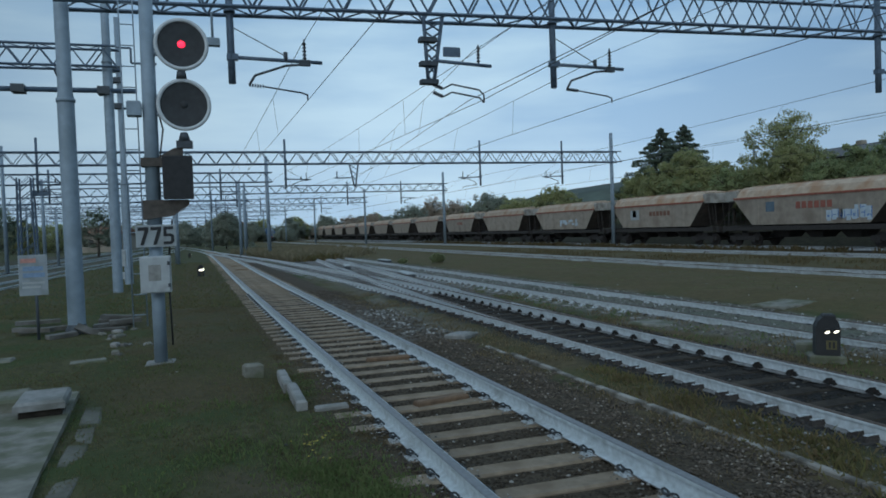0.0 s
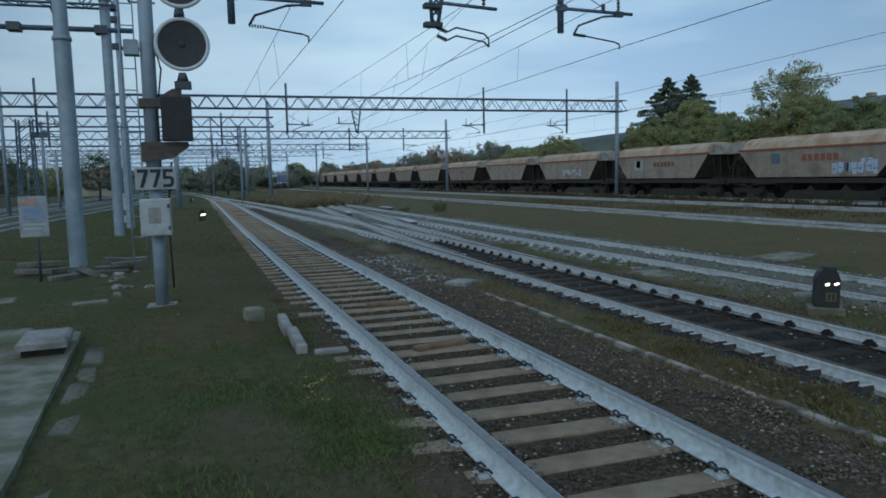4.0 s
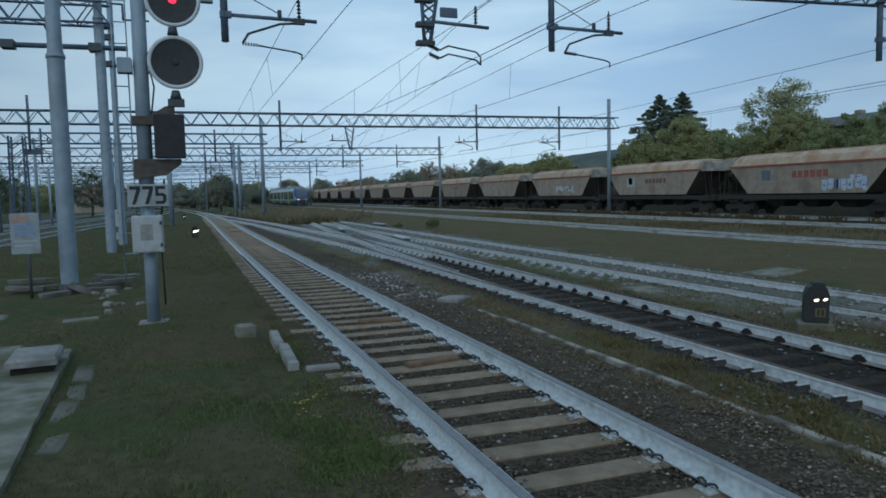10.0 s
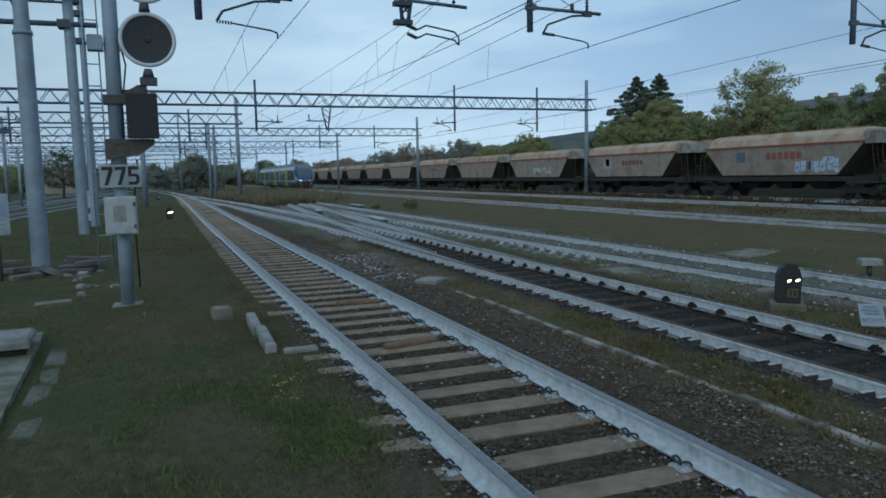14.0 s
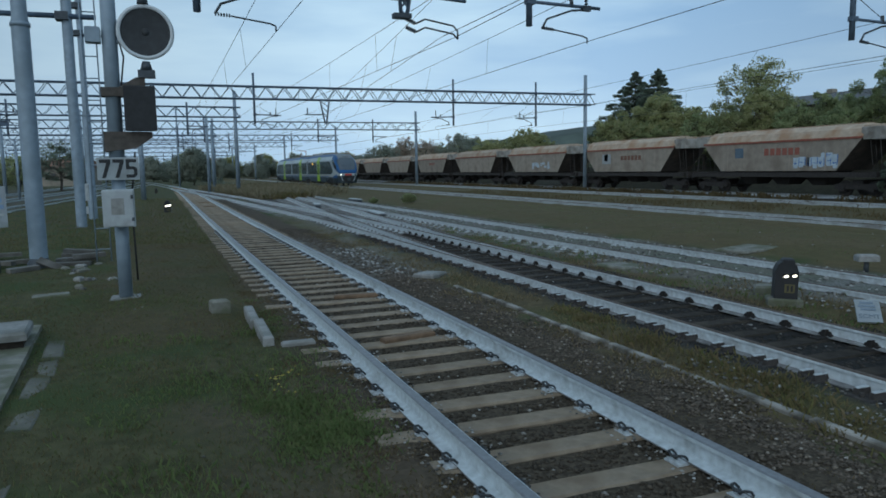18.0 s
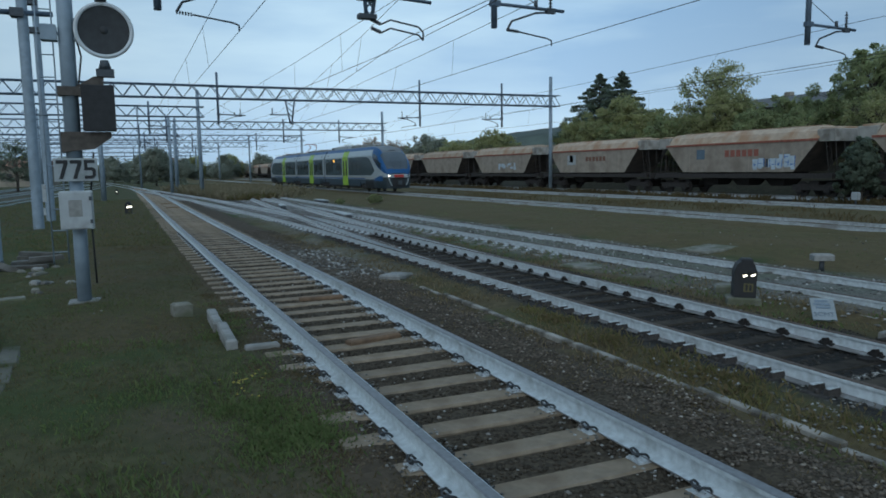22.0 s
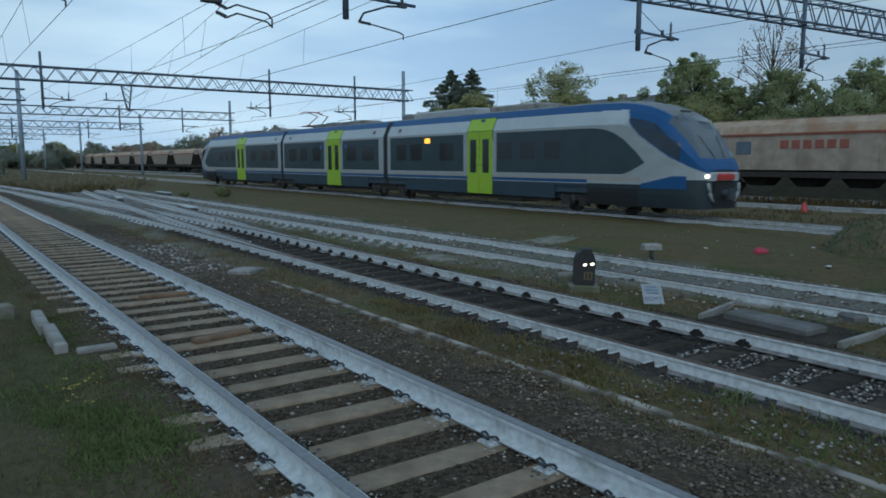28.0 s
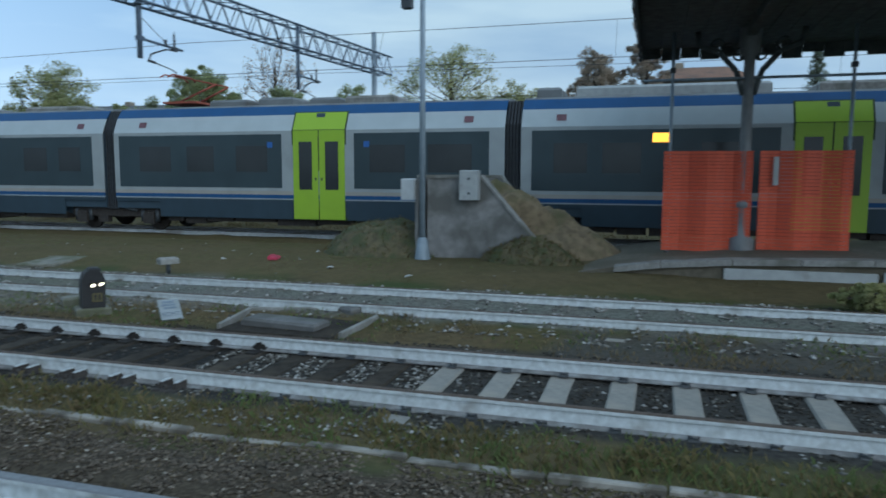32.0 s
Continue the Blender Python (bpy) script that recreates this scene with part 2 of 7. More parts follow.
CLIP = material("dull_spring_steel", (0.045, 0.05, 0.055), 0.6, 0.3, 0.3, 12, 0.1)
SPLASHED = material("paint_splashed_plate", (0.42, 0.455, 0.475), 0.75, 0, 0.3, 16, 0.2, (0.10, 0.10, 0.10), 0.56, 9.0)
FRESH_PAINT = material("bright_rail_paint", (0.50, 0.545, 0.57), 0.6, 0.0, 0.2, 14, 0.15, (0.32, 0.33, 0.33), 0.64, 3.4)
RUSTY_TOP = material("rusty_running_top", (0.085, 0.066, 0.055), 0.75, 0.0, 0.3, 18, 0.1, spec=0.15)
DULL_PAINT = material("dirty_rail_paint", (0.42, 0.45, 0.47), 0.7, 0.0, 0.25, 10, 0.15, (0.24, 0.23, 0.22), 0.6, 1.2)
GRIMY_FOOT = material("grimy_rail_foot", (0.17, 0.17, 0.17), 0.85, 0.0, 0.35, 11, 0.2, (0.26, 0.28, 0.29), 0.6, 5.0)
CHAIR = material("grimy_cast_iron", (0.050, 0.045, 0.042), 0.85, 0.0, 0.35, 14, 0.3, spec=0.12)
GREASE = material("black_grease_on_iron", (0.024, 0.022, 0.021), 0.8, 0.0, 0.35, 14, 0.3, spec=0.15)

# ---- tracks ----
# half profile of a flat-bottomed rail, 0.172 high, its running top at z = 0
RAIL = [(-0.075, -0.172), (0.075, -0.172), (0.075, -0.160), (0.012, -0.142), (0.009, -0.045), (0.034, -0.036), (0.036, -0.008), (0.026, 0.0), (-0.026, 0.0), (-0.036, -0.008), (-0.034, -0.036), (-0.009, -0.045), (-0.012, -0.142), (-0.075, -0.160)]
HALF = 0.7535  # from the track's middle to a rail's middle


def smooth_path(keys, step):
    """Points along y at the step given, x eased between the keys (y, x)."""
    out, y = [], keys[0][0]
    while y <= keys[-1][0] + 1e-6:
        for (ya, xa), (yb, xb) in zip(keys, keys[1:]):
            if ya <= y <= yb + 1e-6:
                out.append((xa + (xb - xa) * (y - ya) / (yb - ya), y, 0.0))
                break
        y += step
    xs = [p[0] for p in out]
    for _ in range(3):
        xs = [xs[0]] + [(a + 2 * b + c) / 4 for a, b, c in zip(xs, xs[1:], xs[2:])] + [xs[-1]]
    return [(x, p[1], 0.0) for x, p in zip(xs, out)]


def rail_part(track, path, off, heavy=1.0, paint=None):
    s = Shape()
    n = len(RAIL)
    s.sweep([(x * heavy, z) for x, z in RAIL], [(p[0] + off, p[1], p[2]) for p in path])
    for i in range(len(path) - 1):
        for j in (7, 8) if paint is None else (6, 7, 8):
            s.k[i * n + j] = 1
        for j in (1, 2, 12, 13) if paint else (1, 13):
            s.k[i * n + j] = 2
    return part("rail", s, [paint or RAIL_PAINT, RUSTY_TOP if paint else RAIL_TOP, GRIMY_FOOT], track)


def x_at(path, y):
    for a, b in zip(path, path[1:]):
        if a[1] <= y <= b[1]:
            return a[0] + (b[0] - a[0]) * (y - a[1]) / (b[1] - a[1])
    return path[0][0] if y < path[0][1] else path[-1][0]


def clip_shape():
    """A bent spring clip with its bolt on a paint-splashed plate, for one side of a rail."""
    s = Shape()
    s.box(0.05, 0.165, -0.075, 0.075, -0.185, -0.170, 1)
    s.box(0.10, 0.15, -0.03, 0.03, -0.170, -0.158, 1)
    s.tube([(0.07, -0.06, -0.15), (0.10, -0.07, -0.118), (0.14, -0.055, -0.112), (0.15, -0.02, -0.135), (0.12, 0.0, -0.145), (0.15, 0.02, -0.135), (0.14, 0.055, -0.112), (0.10, 0.07, -0.118), (0.07, 0.06, -0.15)], 0.010, 5)
    s.rod((0.12, 0, -0.175), (0.12, 0, -0.122), 0.010, n=6)
    return s


def small_clip_shape():
    """A low clip on a concrete sleeper, for one side of a rail."""
    s = Shape()
    s.box(0.04, 0.13, -0.05, 0.05, -0.165, -0.145, taper=0.01)
    s.tube([(0.05, -0.035, -0.14), (0.09, -0.04, -0.125), (0.115, 0.0, -0.13), (0.09, 0.04, -0.125), (0.05, 0.035, -0.14)], 0.009, 4)
    return s


def chair_shape():
    """A cast chair with two ribs whose tops are splashed with paint, as under switch rails."""
    s = Shape()
    s.slab(0.04, 0.27, -0.13, 0.13, -0.2, -0.15, 0.01)
    for y in (-0.08, 0.08):
        s.box(0.02, 0.20, y - 0.026, y + 0.026, -0.155, -0.096, taper=0.008)
        s.box(0.04, 0.18, y - 0.020, y + 0.020, -0.096, -0.088, 1)
    s.rod((0.21, 0, -0.16), (0.21, 0, -0.11), 0.022, n=6)
    return s


def plate_shape():
    """A paint-splashed base plate with two low ribs."""
    s = Shape()
    s.slab(0.03, 0.22, -0.10, 0.10, -0.2, -0.158, 0.01)
    for y in (-0.065, 0.065):
        s.box(0.02, 0.15, y - 0.025, y + 0.025, -0.16, -0.11, taper=0.008)
    return s


def slide_shape():
    """A greasy slide chair that reaches up to the rail's head."""
    s = Shape()
    s.box(0.02, 0.25, -0.08, 0.08, -0.2, -0.16, taper=0.01)
    for k, (y, z) in enumerate(((-0.07, -0.12), (-0.03, -0.09), (0.01, -0.08), (0.05, -0.10), (0.08, -0.13))):
        s.box(0.0, 0.06 + 0.012 * (k % 3), y - 0.024, y + 0.024, -0.165, z, taper=0.014)
    return s


def track(name, label, keys, sleepers, clips, step=2.0, near=None, heavy=1.0, paint=None):
    """A railway track: two rails along the keys (y, x), sleepers by stretches (y0, y1, spacing, width, material), clips on the stretch given."""
    path = smooth_path(keys, step)
    t = thing(name, label, "track", group="railway tracks", kind="structure")
    for off in (-HALF, HALF):
        rail_part(t, path, off * (1 + (heavy - 1) * 0.035), heavy, paint)
    for y0, y1, gap, wide, mat, length in sleepers:
        me = None
        far = Shape()
        count = int((y1 - y0) / gap)
        for i in range(count):
            y = y0 + gap * (i + 0.5)
            x = x_at(path, y)
            if near and near[0] <= y <= near[1]:
                if me is None:
                    s = Shape()
                    s.slab(-length / 2, length / 2, -wide / 2, wide / 2, -0.33, -0.174, 0.018)
                    me = s.mesh("sleeper", mat)
                part("sleeper", me, mat, t, at=pose(x + RNG.uniform(-0.02, 0.02), y + RNG.uniform(-0.015, 0.015), RNG.uniform(-0.012, 0.002), 0, RNG.uniform(-0.4, 0.4), RNG.uniform(-0.8, 0.8)))
            else:
                far.slab(x - length / 2, x + length / 2, y - wide / 2, y + wide / 2, -0.3, -0.176, 0.015)
        if far.v:
            tagged(part("far_sleepers", far, mat, t), kind="stuff")
    for y0, y1, gap, kind in (clips if isinstance(clips, list) else [clips]):
        fasten(t, path, y0, y1, gap, kind, heavy)
    return t


def fasten(t, path, y0, y1, gap, kind, heavy):
    """Clips or chairs on both sides of both rails; slide chairs on the inner side of the farther rail."""
    shape, name, mat = {"small_clip": (small_clip_shape, "rail_clip", CLIP), "clip": (clip_shape, "rail_clip", CLIP), "chair": (chair_shape, "rail_chair", CHAIR), "slide": (chair_shape, "rail_chair", CHAIR), "plate": (plate_shape, "rail_chair", SPLASHED)}[kind]
    me = shape().mesh(name, mat, SPLASHED)
    slide = slide_shape().mesh("slide_chair", GREASE)
    for i in range(int((y1 - y0) / gap)):
        y = y0 + gap * (i + 0.5)
        for off in (-HALF, HALF):
            for turn in (0, 180):
                greasy = kind == "slide" and off > 0 and turn == 180
                part("slide_chair" if greasy else name, slide if greasy else me, GREASE if greasy else mat, t, at=pose(x_at(path, y) + off + (0.02 if turn == 0 else -0.02) * (heavy > 1), y, 0, 0, 0, turn))


T1 = [(-14, 2.74), (2, 2.69), (8, 2.64), (16, 2.55), (26, 2.46), (40, 2.36), (60, 2.28), (82, 2.1), (100, 1.5), (160, -3.0), (220, -11)]
T2 = [(-14, 6.62), (24, 6.62), (30.5, 6.45), (36.5, 6.17), (45, 5.73), (57, 4.96), (76, 3.4), (92, 2.0)]
T3 = [(-14, 10.42), (8, 10.37), (16, 10.2), (42, 10.15), (62, 10.1), (80, 8.6), (104, 6.2)]
T4 = [(-40, 21.0), (240, 21.0)]
T5 = [(-40, 30.1), (240, 30.1)]
T6 = [(-40, 36.4), (240, 36.4)]
track("track_1", "track with white-painted rails on worn timber sleepers", T1, [(-6, 60, 0.6, 0.25, TIMBER, 2.5), (60, 150, 0.6, 0.25, TIMBER, 2.5)], (-3.6, 26.4, 0.6, "clip"), near=(-6, 60), heavy=1.3)
track("track_2", "track with white-painted rails on dark timbers and concrete sleepers", T2, [(-8.59, 2.21, 0.6, 0.26, CONCRETE_SLEEPER, 2.3), (2.21, 32, 0.6, 0.25, DARK_TIMBER, 2.7), (32, 90, 0.6, 0.25, GREY_TIMBER, 2.6)], [(-6.19, 4.01, 0.6, "small_clip"), (4.01, 22.01, 0.6, "slide"), (22.01, 64, 0.6, "plate")], near=(-9, 32), paint=FRESH_PAINT)
track("track_3", "track with white-painted rails half sunk in pale ballast", T3, [(-9, 36, 0.6, 0.26, CONCRETE_SLEEPER, 2.4), (36, 76, 0.6, 0.26, GREY_TIMBER, 2.5)], [(-6, 14, 0.6, "small_clip"), (14, 62, 0.6, "plate")], near=(-9, 20), paint=FRESH_PAINT)
CROSSOVER = [(10, 6.62), (13, 6.66), (17, 6.85), (22, 7.2), (26, 7.48), (30, 7.75), (36, 8.08), (41, 8.38), (49, 8.98), (56, 9.5), (64, 9.98), (72, 9.7)]
cross = track("crossover_track", "curved crossover between two tracks, rails painted white", CROSSOVER, [(22, 62, 0.6, 0.25, GREY_TIMBER, 3.4)], (14, 60, 0.6, "plate"), paint=FRESH_PAINT)
over = smooth_path(CROSSOVER, 2.0)
# check rails beside the running rails of the crossing
for y0, y1, off in ((16.5, 21.0, -0.66), (16.5, 21.0, 0.66), (25, 31, 0.66), (27, 33, -0.86), (38, 44, 0.64), (39, 45, -0.66), (47, 53, 0.66)):
    rail_part(cross, [(x_at(over, y0) + off, y0, 0), (x_at(over, (y0 + y1) / 2) + off, (y0 + y1) / 2, 0), (x_at(over, y1) + off, y1, 0)], 0, 0.9, FRESH_PAINT).name = "check_rail"
# switch machine covers and rods lying by the crossing
for x, y, turn, wide, long in ((8.75, 30.6, -5, 0.34, 2.6), (8.05, 40.5, -7, 0.3, 1.9), (11.6, 45.5, 2, 0.3, 2.2)):
    sm = thing("switch_machine", "low pale grey switch machine with a dark flank beside the crossing", "switch machine", pose(x, y, -0.2, 0, 0, turn), group="switch machines")
    part("case", Shape().slab(-wide / 2, wide / 2, -long / 2, long / 2, 0, 0.22, 0.03), DARK, sm)
    part("lid", Shape().slab(-wide / 2 - 0.02, wide / 2 + 0.02, -long / 2 - 0.02, long / 2 + 0.02, 0.222, 0.27, 0.02), OFFWHITE, sm, "pale painted lid")
track("track_4", "through track beyond the grass strip", T4, [(-30, 120, 0.6, 0.26, DARK_TIMBER, 2.4)], (0, 0, 1, "clip"), step=20, heavy=0.85, paint=DULL_PAINT)
track("track_5", "through track with pale painted rails", T5, [(-30, 120, 0.6, 0.26, DARK_TIMBER, 2.4)], (0, 0, 1, "clip"), step=20, heavy=0.85, paint=DULL_PAINT)
track("track_6", "siding that carries the hopper wagons", T6, [(-30, 120, 0.6, 0.26, DARK_TIMBER, 2.4)], (0, 0, 1, "clip"), step=20, heavy=0.85, paint=DULL_PAINT)
for keys in ([(6, -11.0), (50, -8.6), (90, -5.5), (140, -3.0)], [(6, -15.5), (66, -11.8), (110, -9.0), (160, -6.0)], [(6, -20.0), (85, -15.2), (124, -13.8), (200, -10.0)]):
    track("track_7", "track with painted rails that draws in beyond the masts", keys, [(8, 120, 0.6, 0.26, DARK_TIMBER, 2.4)], (0, 0, 1, "clip"), step=4, heavy=1.3)

# ---- ground ----
def ground_height(x, y):
    """Lower between the tracks, a bank beyond the sidings."""
    h = -0.2
    if x < 1.2:
        h += 0.09 * min(1, (1.2 - x) / 1.2)
    if 3.65 < x < 4.5 and y < 60:
        h += 0.05 * min(1, (x - 3.65) / 0.12, (4.5 - x) / 0.3)
    if 1.0 < x < 1.8 and y < 60:
        h += (0.010 + 0.019 * max(0, min(1, (13 - y) / 4))) * min(1, (x - 1.0) / 0.15, (1.8 - x) / 0.12)
    if 4.9 < x < 5.9:
        h += 0.04 * min(1, (x - 4.9) / 0.3, (5.9 - x) / 0.15)
    if 9.0 < x < 12.2:
        h += 0.065 * min(1, (x - 9.0) / 0.5, (12.2 - x) / 0.5)
    if 12.5 < x < 19.0:
        h += 0.16 * min(1, (x - 12.5) / 2, (19.0 - x) / 1.2)
    for rail_x in (20.25, 21.75, 29.35, 30.85):
        h += 0.075 * max(0, min(1, (0.95 - abs(x - rail_x)) / 0.3))
    if x > 40:
        h += min(4.5, (x - 40) * 0.28)
    return h


gs = Shape()
xs = [-400, -200, -100, -60, -40] + [-30 + i * 0.5 for i in range(0, 60)] + [i * 0.125 for i in range(0, 104)] + [13 + i * 0.25 for i in range(0, 80)] + [33 + i * 0.5 for i in range(0, 24)] + [46, 50, 56, 64, 80, 120, 200, 400, 900]
ys = [-300, -100, -40, -20] + [-12 + i * 0.5 for i in range(0, 104)] + [42 + 3 * i for i in range(20)] + [110, 140, 180, 240, 320, 450, 700, 1200, 2500]
for y in ys:
    for x in xs:
        n = (0.035 * noise.noise((x * 0.9, y * 0.9, 0.3)) + 0.03 * noise.noise((x * 2.7, y * 2.7, 4.1))) * (0.35 if 1.05 < x < 4.3 or 5.7 < x < 7.6 else 1) if -15 < x < 40 and y < 42 else 0
        gs.v.append((x, y, ground_height(x, y) + n))
for j in range(len(ys) - 1):
    for i in range(len(xs) - 1):
        a = j * len(xs) + i
        gs.face([a, a + 1, a + 1 + len(xs), a + len(xs)], 0, True)
GROUND = material("dry_trackside_earth_and_grass", (0.070, 0.062, 0.034), 0.95, 0, 0.45, 7, 0.8, (0.042, 0.058, 0.022), 0.5, 0.55, spec=0.12)


def zone(tree, x0, x1, y0, y1, color, vary, scale, ragged, keep=1.0):
    """Lays another surface, or painted shade, over a stretch of the ground, with a ragged edge and patches of the old
    one.
    """
    nodes, links = tree.nodes, tree.links
    b = nodes["Principled BSDF"]
    old = b.inputs["Base Color"].links[0].from_socket
    co = nodes.new("ShaderNodeTexCoord")
    wob = nodes.new("ShaderNodeTexNoise")
    wob.inputs["Scale"].default_value, wob.inputs["Detail"].default_value = 0.9, 6.0
    links.new(co.outputs["Object"], wob.inputs["Vector"])
    sep = nodes.new("ShaderNodeSeparateXYZ")
    links.new(co.outputs["Object"], sep.inputs["Vector"])
    mask = None
    for axis, lo, hi in (("X", x0, x1), ("Y", y0, y1)):
        d = nodes.new("ShaderNodeMath")
        d.operation = "SUBTRACT"
        links.new(sep.outputs[axis], d.inputs[0])
        d.inputs[1].default_value = (lo + hi) / 2
        a = nodes.new("ShaderNodeMath")
        a.operation = "ABSOLUTE"
        links.new(d.outputs[0], a.inputs[0])
        w = nodes.new("ShaderNodeMath")
        w.operation = "MULTIPLY_ADD"
        links.new(wob.outputs["Fac"], w.inputs[0])
        w.inputs[1].default_value = ragged * 2
        links.new(a.outputs[0], w.inputs[2])
        m = nodes.new("ShaderNodeMapRange")
        half = (hi - lo) / 2 + ragged
        m.inputs["From Min"].default_value, m.inputs["From Max"].default_value = half - ragged * 0.3, half + ragged * 0.3
        m.inputs["To Min"].default_value, m.inputs["To Max"].default_value = keep, 0.0
        links.new(w.outputs[0], m.inputs["Value"])
        if mask is None:
            mask = m.outputs[0]
        else:
            t = nodes.new("ShaderNodeMath")
            t.operation = "MULTIPLY"
            links.new(mask, t.inputs[0])
            links.new(m.outputs[0], t.inputs[1])
            mask = t.outputs[0]
    n = nodes.new("ShaderNodeTexVoronoi")
    n.inputs["Scale"].default_value = scale
    links.new(co.outputs["Object"], n.inputs["Vector"])
    r = nodes.new("ShaderNodeValToRGB")
    r.color_ramp.elements[0].color = (*[c * (1 - vary) for c in color], 1)
    r.color_ramp.elements[1].color = (*[c * (1 + vary) for c in color], 1)
    links.new(n.outputs["Color"], r.inputs["Fac"])
    x = nodes.new("ShaderNodeMix")
    x.data_type = "RGBA"
    links.new(mask, x.inputs["Factor"])
    links.new(old, x.inputs["A"])
    links.new(r.outputs["Color"], x.inputs["B"])
    links.new(x.outputs["Result"], b.inputs["Base Color"])


zone(GROUND.node_tree, 12.6, 40, -40, 300, (0.100, 0.076, 0.038), 0.16, 5, 0.8, 0.85)
# shade below and behind the wagons, painted as a dark strip of ground
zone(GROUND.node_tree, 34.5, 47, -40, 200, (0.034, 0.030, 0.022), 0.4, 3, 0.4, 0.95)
zone(GROUND.node_tree, 1.3, 4.6, -20, 70, (0.058, 0.046, 0.033), 0.5, 34, 0.35)
zone(GROUND.node_tree, 1.2, 4.4, 12, 40, (0.080, 0.054, 0.036), 0.5, 26, 0.5, 0.5)
zone(GROUND.node_tree, 4.6, 5.7, -6, 30, (0.115, 0.080, 0.043), 0.4, 16, 0.5, 0.6)
zone(GROUND.node_tree, -6, 1.0, 1, 30, (0.056, 0.074, 0.028), 0.35, 18, 2.6, 0.45)
zone(GROUND.node_tree, -1.2, 1.4, 9, 60, (0.078, 0.056, 0.032), 0.35, 12, 1.4, 0.75)
zone(GROUND.node_tree, 0.2, 1.7, 2, 6.4, (0.085, 0.064, 0.045), 0.35, 16, 0.9, 0.8)
zone(GROUND.node_tree, 7.8, 9.6, -6, 14, (0.105, 0.066, 0.032), 0.4, 14, 0.6, 0.7)
zone(GROUND.node_tree, 7.6, 9.5, -12, 1.0, (0.055, 0.055, 0.055), 0.5, 30, 0.5, 0.85)
zone(GROUND.node_tree, 5.5, 8.2, -20, 60, (0.036, 0.034, 0.031), 0.5, 24, 0.4)
zone(GROUND.node_tree, 5.7, 7.5, 4.6, 30, (0.020, 0.019, 0.018), 0.5, 24, 0.15)
zone(GROUND.node_tree, -22, -8, 14, 120, (0.085, 0.075, 0.065), 0.4, 20, 1.0, 0.7)
zone(GROUND.node_tree, 8.8, 12.4, 8, 64, (0.15, 0.148, 0.138), 0.55, 24, 1.0, 0.75)
zone(GROUND.node_tree, 9.4, 12.2, -20, 9, (0.15, 0.15, 0.145), 0.55, 24, 0.5, 0.8)
zone(GROUND.node_tree, 5.0, 12.4, 22, 66, (0.165, 0.16, 0.15), 0.6, 20, 0.9, 0.55)
zone(GROUND.node_tree, 3.6, 5.2, 13, 22, (0.17, 0.165, 0.15), 0.4, 20, 0.8, 0.7)
tagged(part("ground", gs, GROUND), "uneven trackside ground of dry earth, weeds and short grass, shade painted under the wagons", "ground", kind="structure")


# ---- gantries ----
def truss(parent, p, q, z0, z1, wide, bay, fine=True):
    """A four-chord lattice beam from p to q (x, y)."""
    p, q = Vector((*p, 0)), Vector((*q, 0))
    d = (q - p).normalized()
    side = Vector((-d.y, d.x, 0)) * (wide / 2)
    long = (q - p).length
    r = 0.05
    for s in (-1, 1):
        for z in (z0, z1):
            c = Shape()
            c.rod(p + side * s + Vector((0, 0, z)), q + side * s + Vector((0, 0, z)), r, n=4)
            part("chord", c, LATTICE, parent)
    n = max(2, round(long / bay))
    all_in = Shape()
    for i in range(n):
        a, b = p + d * (long * i / n), p + d * (long * (i + 1) / n)
        mid = (a + b) / 2
        for s in (-1, 1):
            for u, w in ((a, mid), (b, mid)):
                lo, hi = u + side * s + Vector((0, 0, z0)), w + side * s + Vector((0, 0, z1))
                if fine:
                    c = Shape()
                    c.rod(lo, hi, 0.028, n=4, caps=False)
                    part("brace", c, LATTICE, parent)
                else:
                    all_in.rod(lo, hi, 0.03, n=3, caps=False)
        for z in (z0, z1):
            all_in.rod(a + side + Vector((0, 0, z)), mid - side + Vector((0, 0, z)), 0.022, n=3, caps=False)
            all_in.rod(mid - side + Vector((0, 0, z)), b + side + Vector((0, 0, z)), 0.022, n=3, caps=False)
    tagged(part("lacing", all_in, LATTICE, parent), kind="stuff")


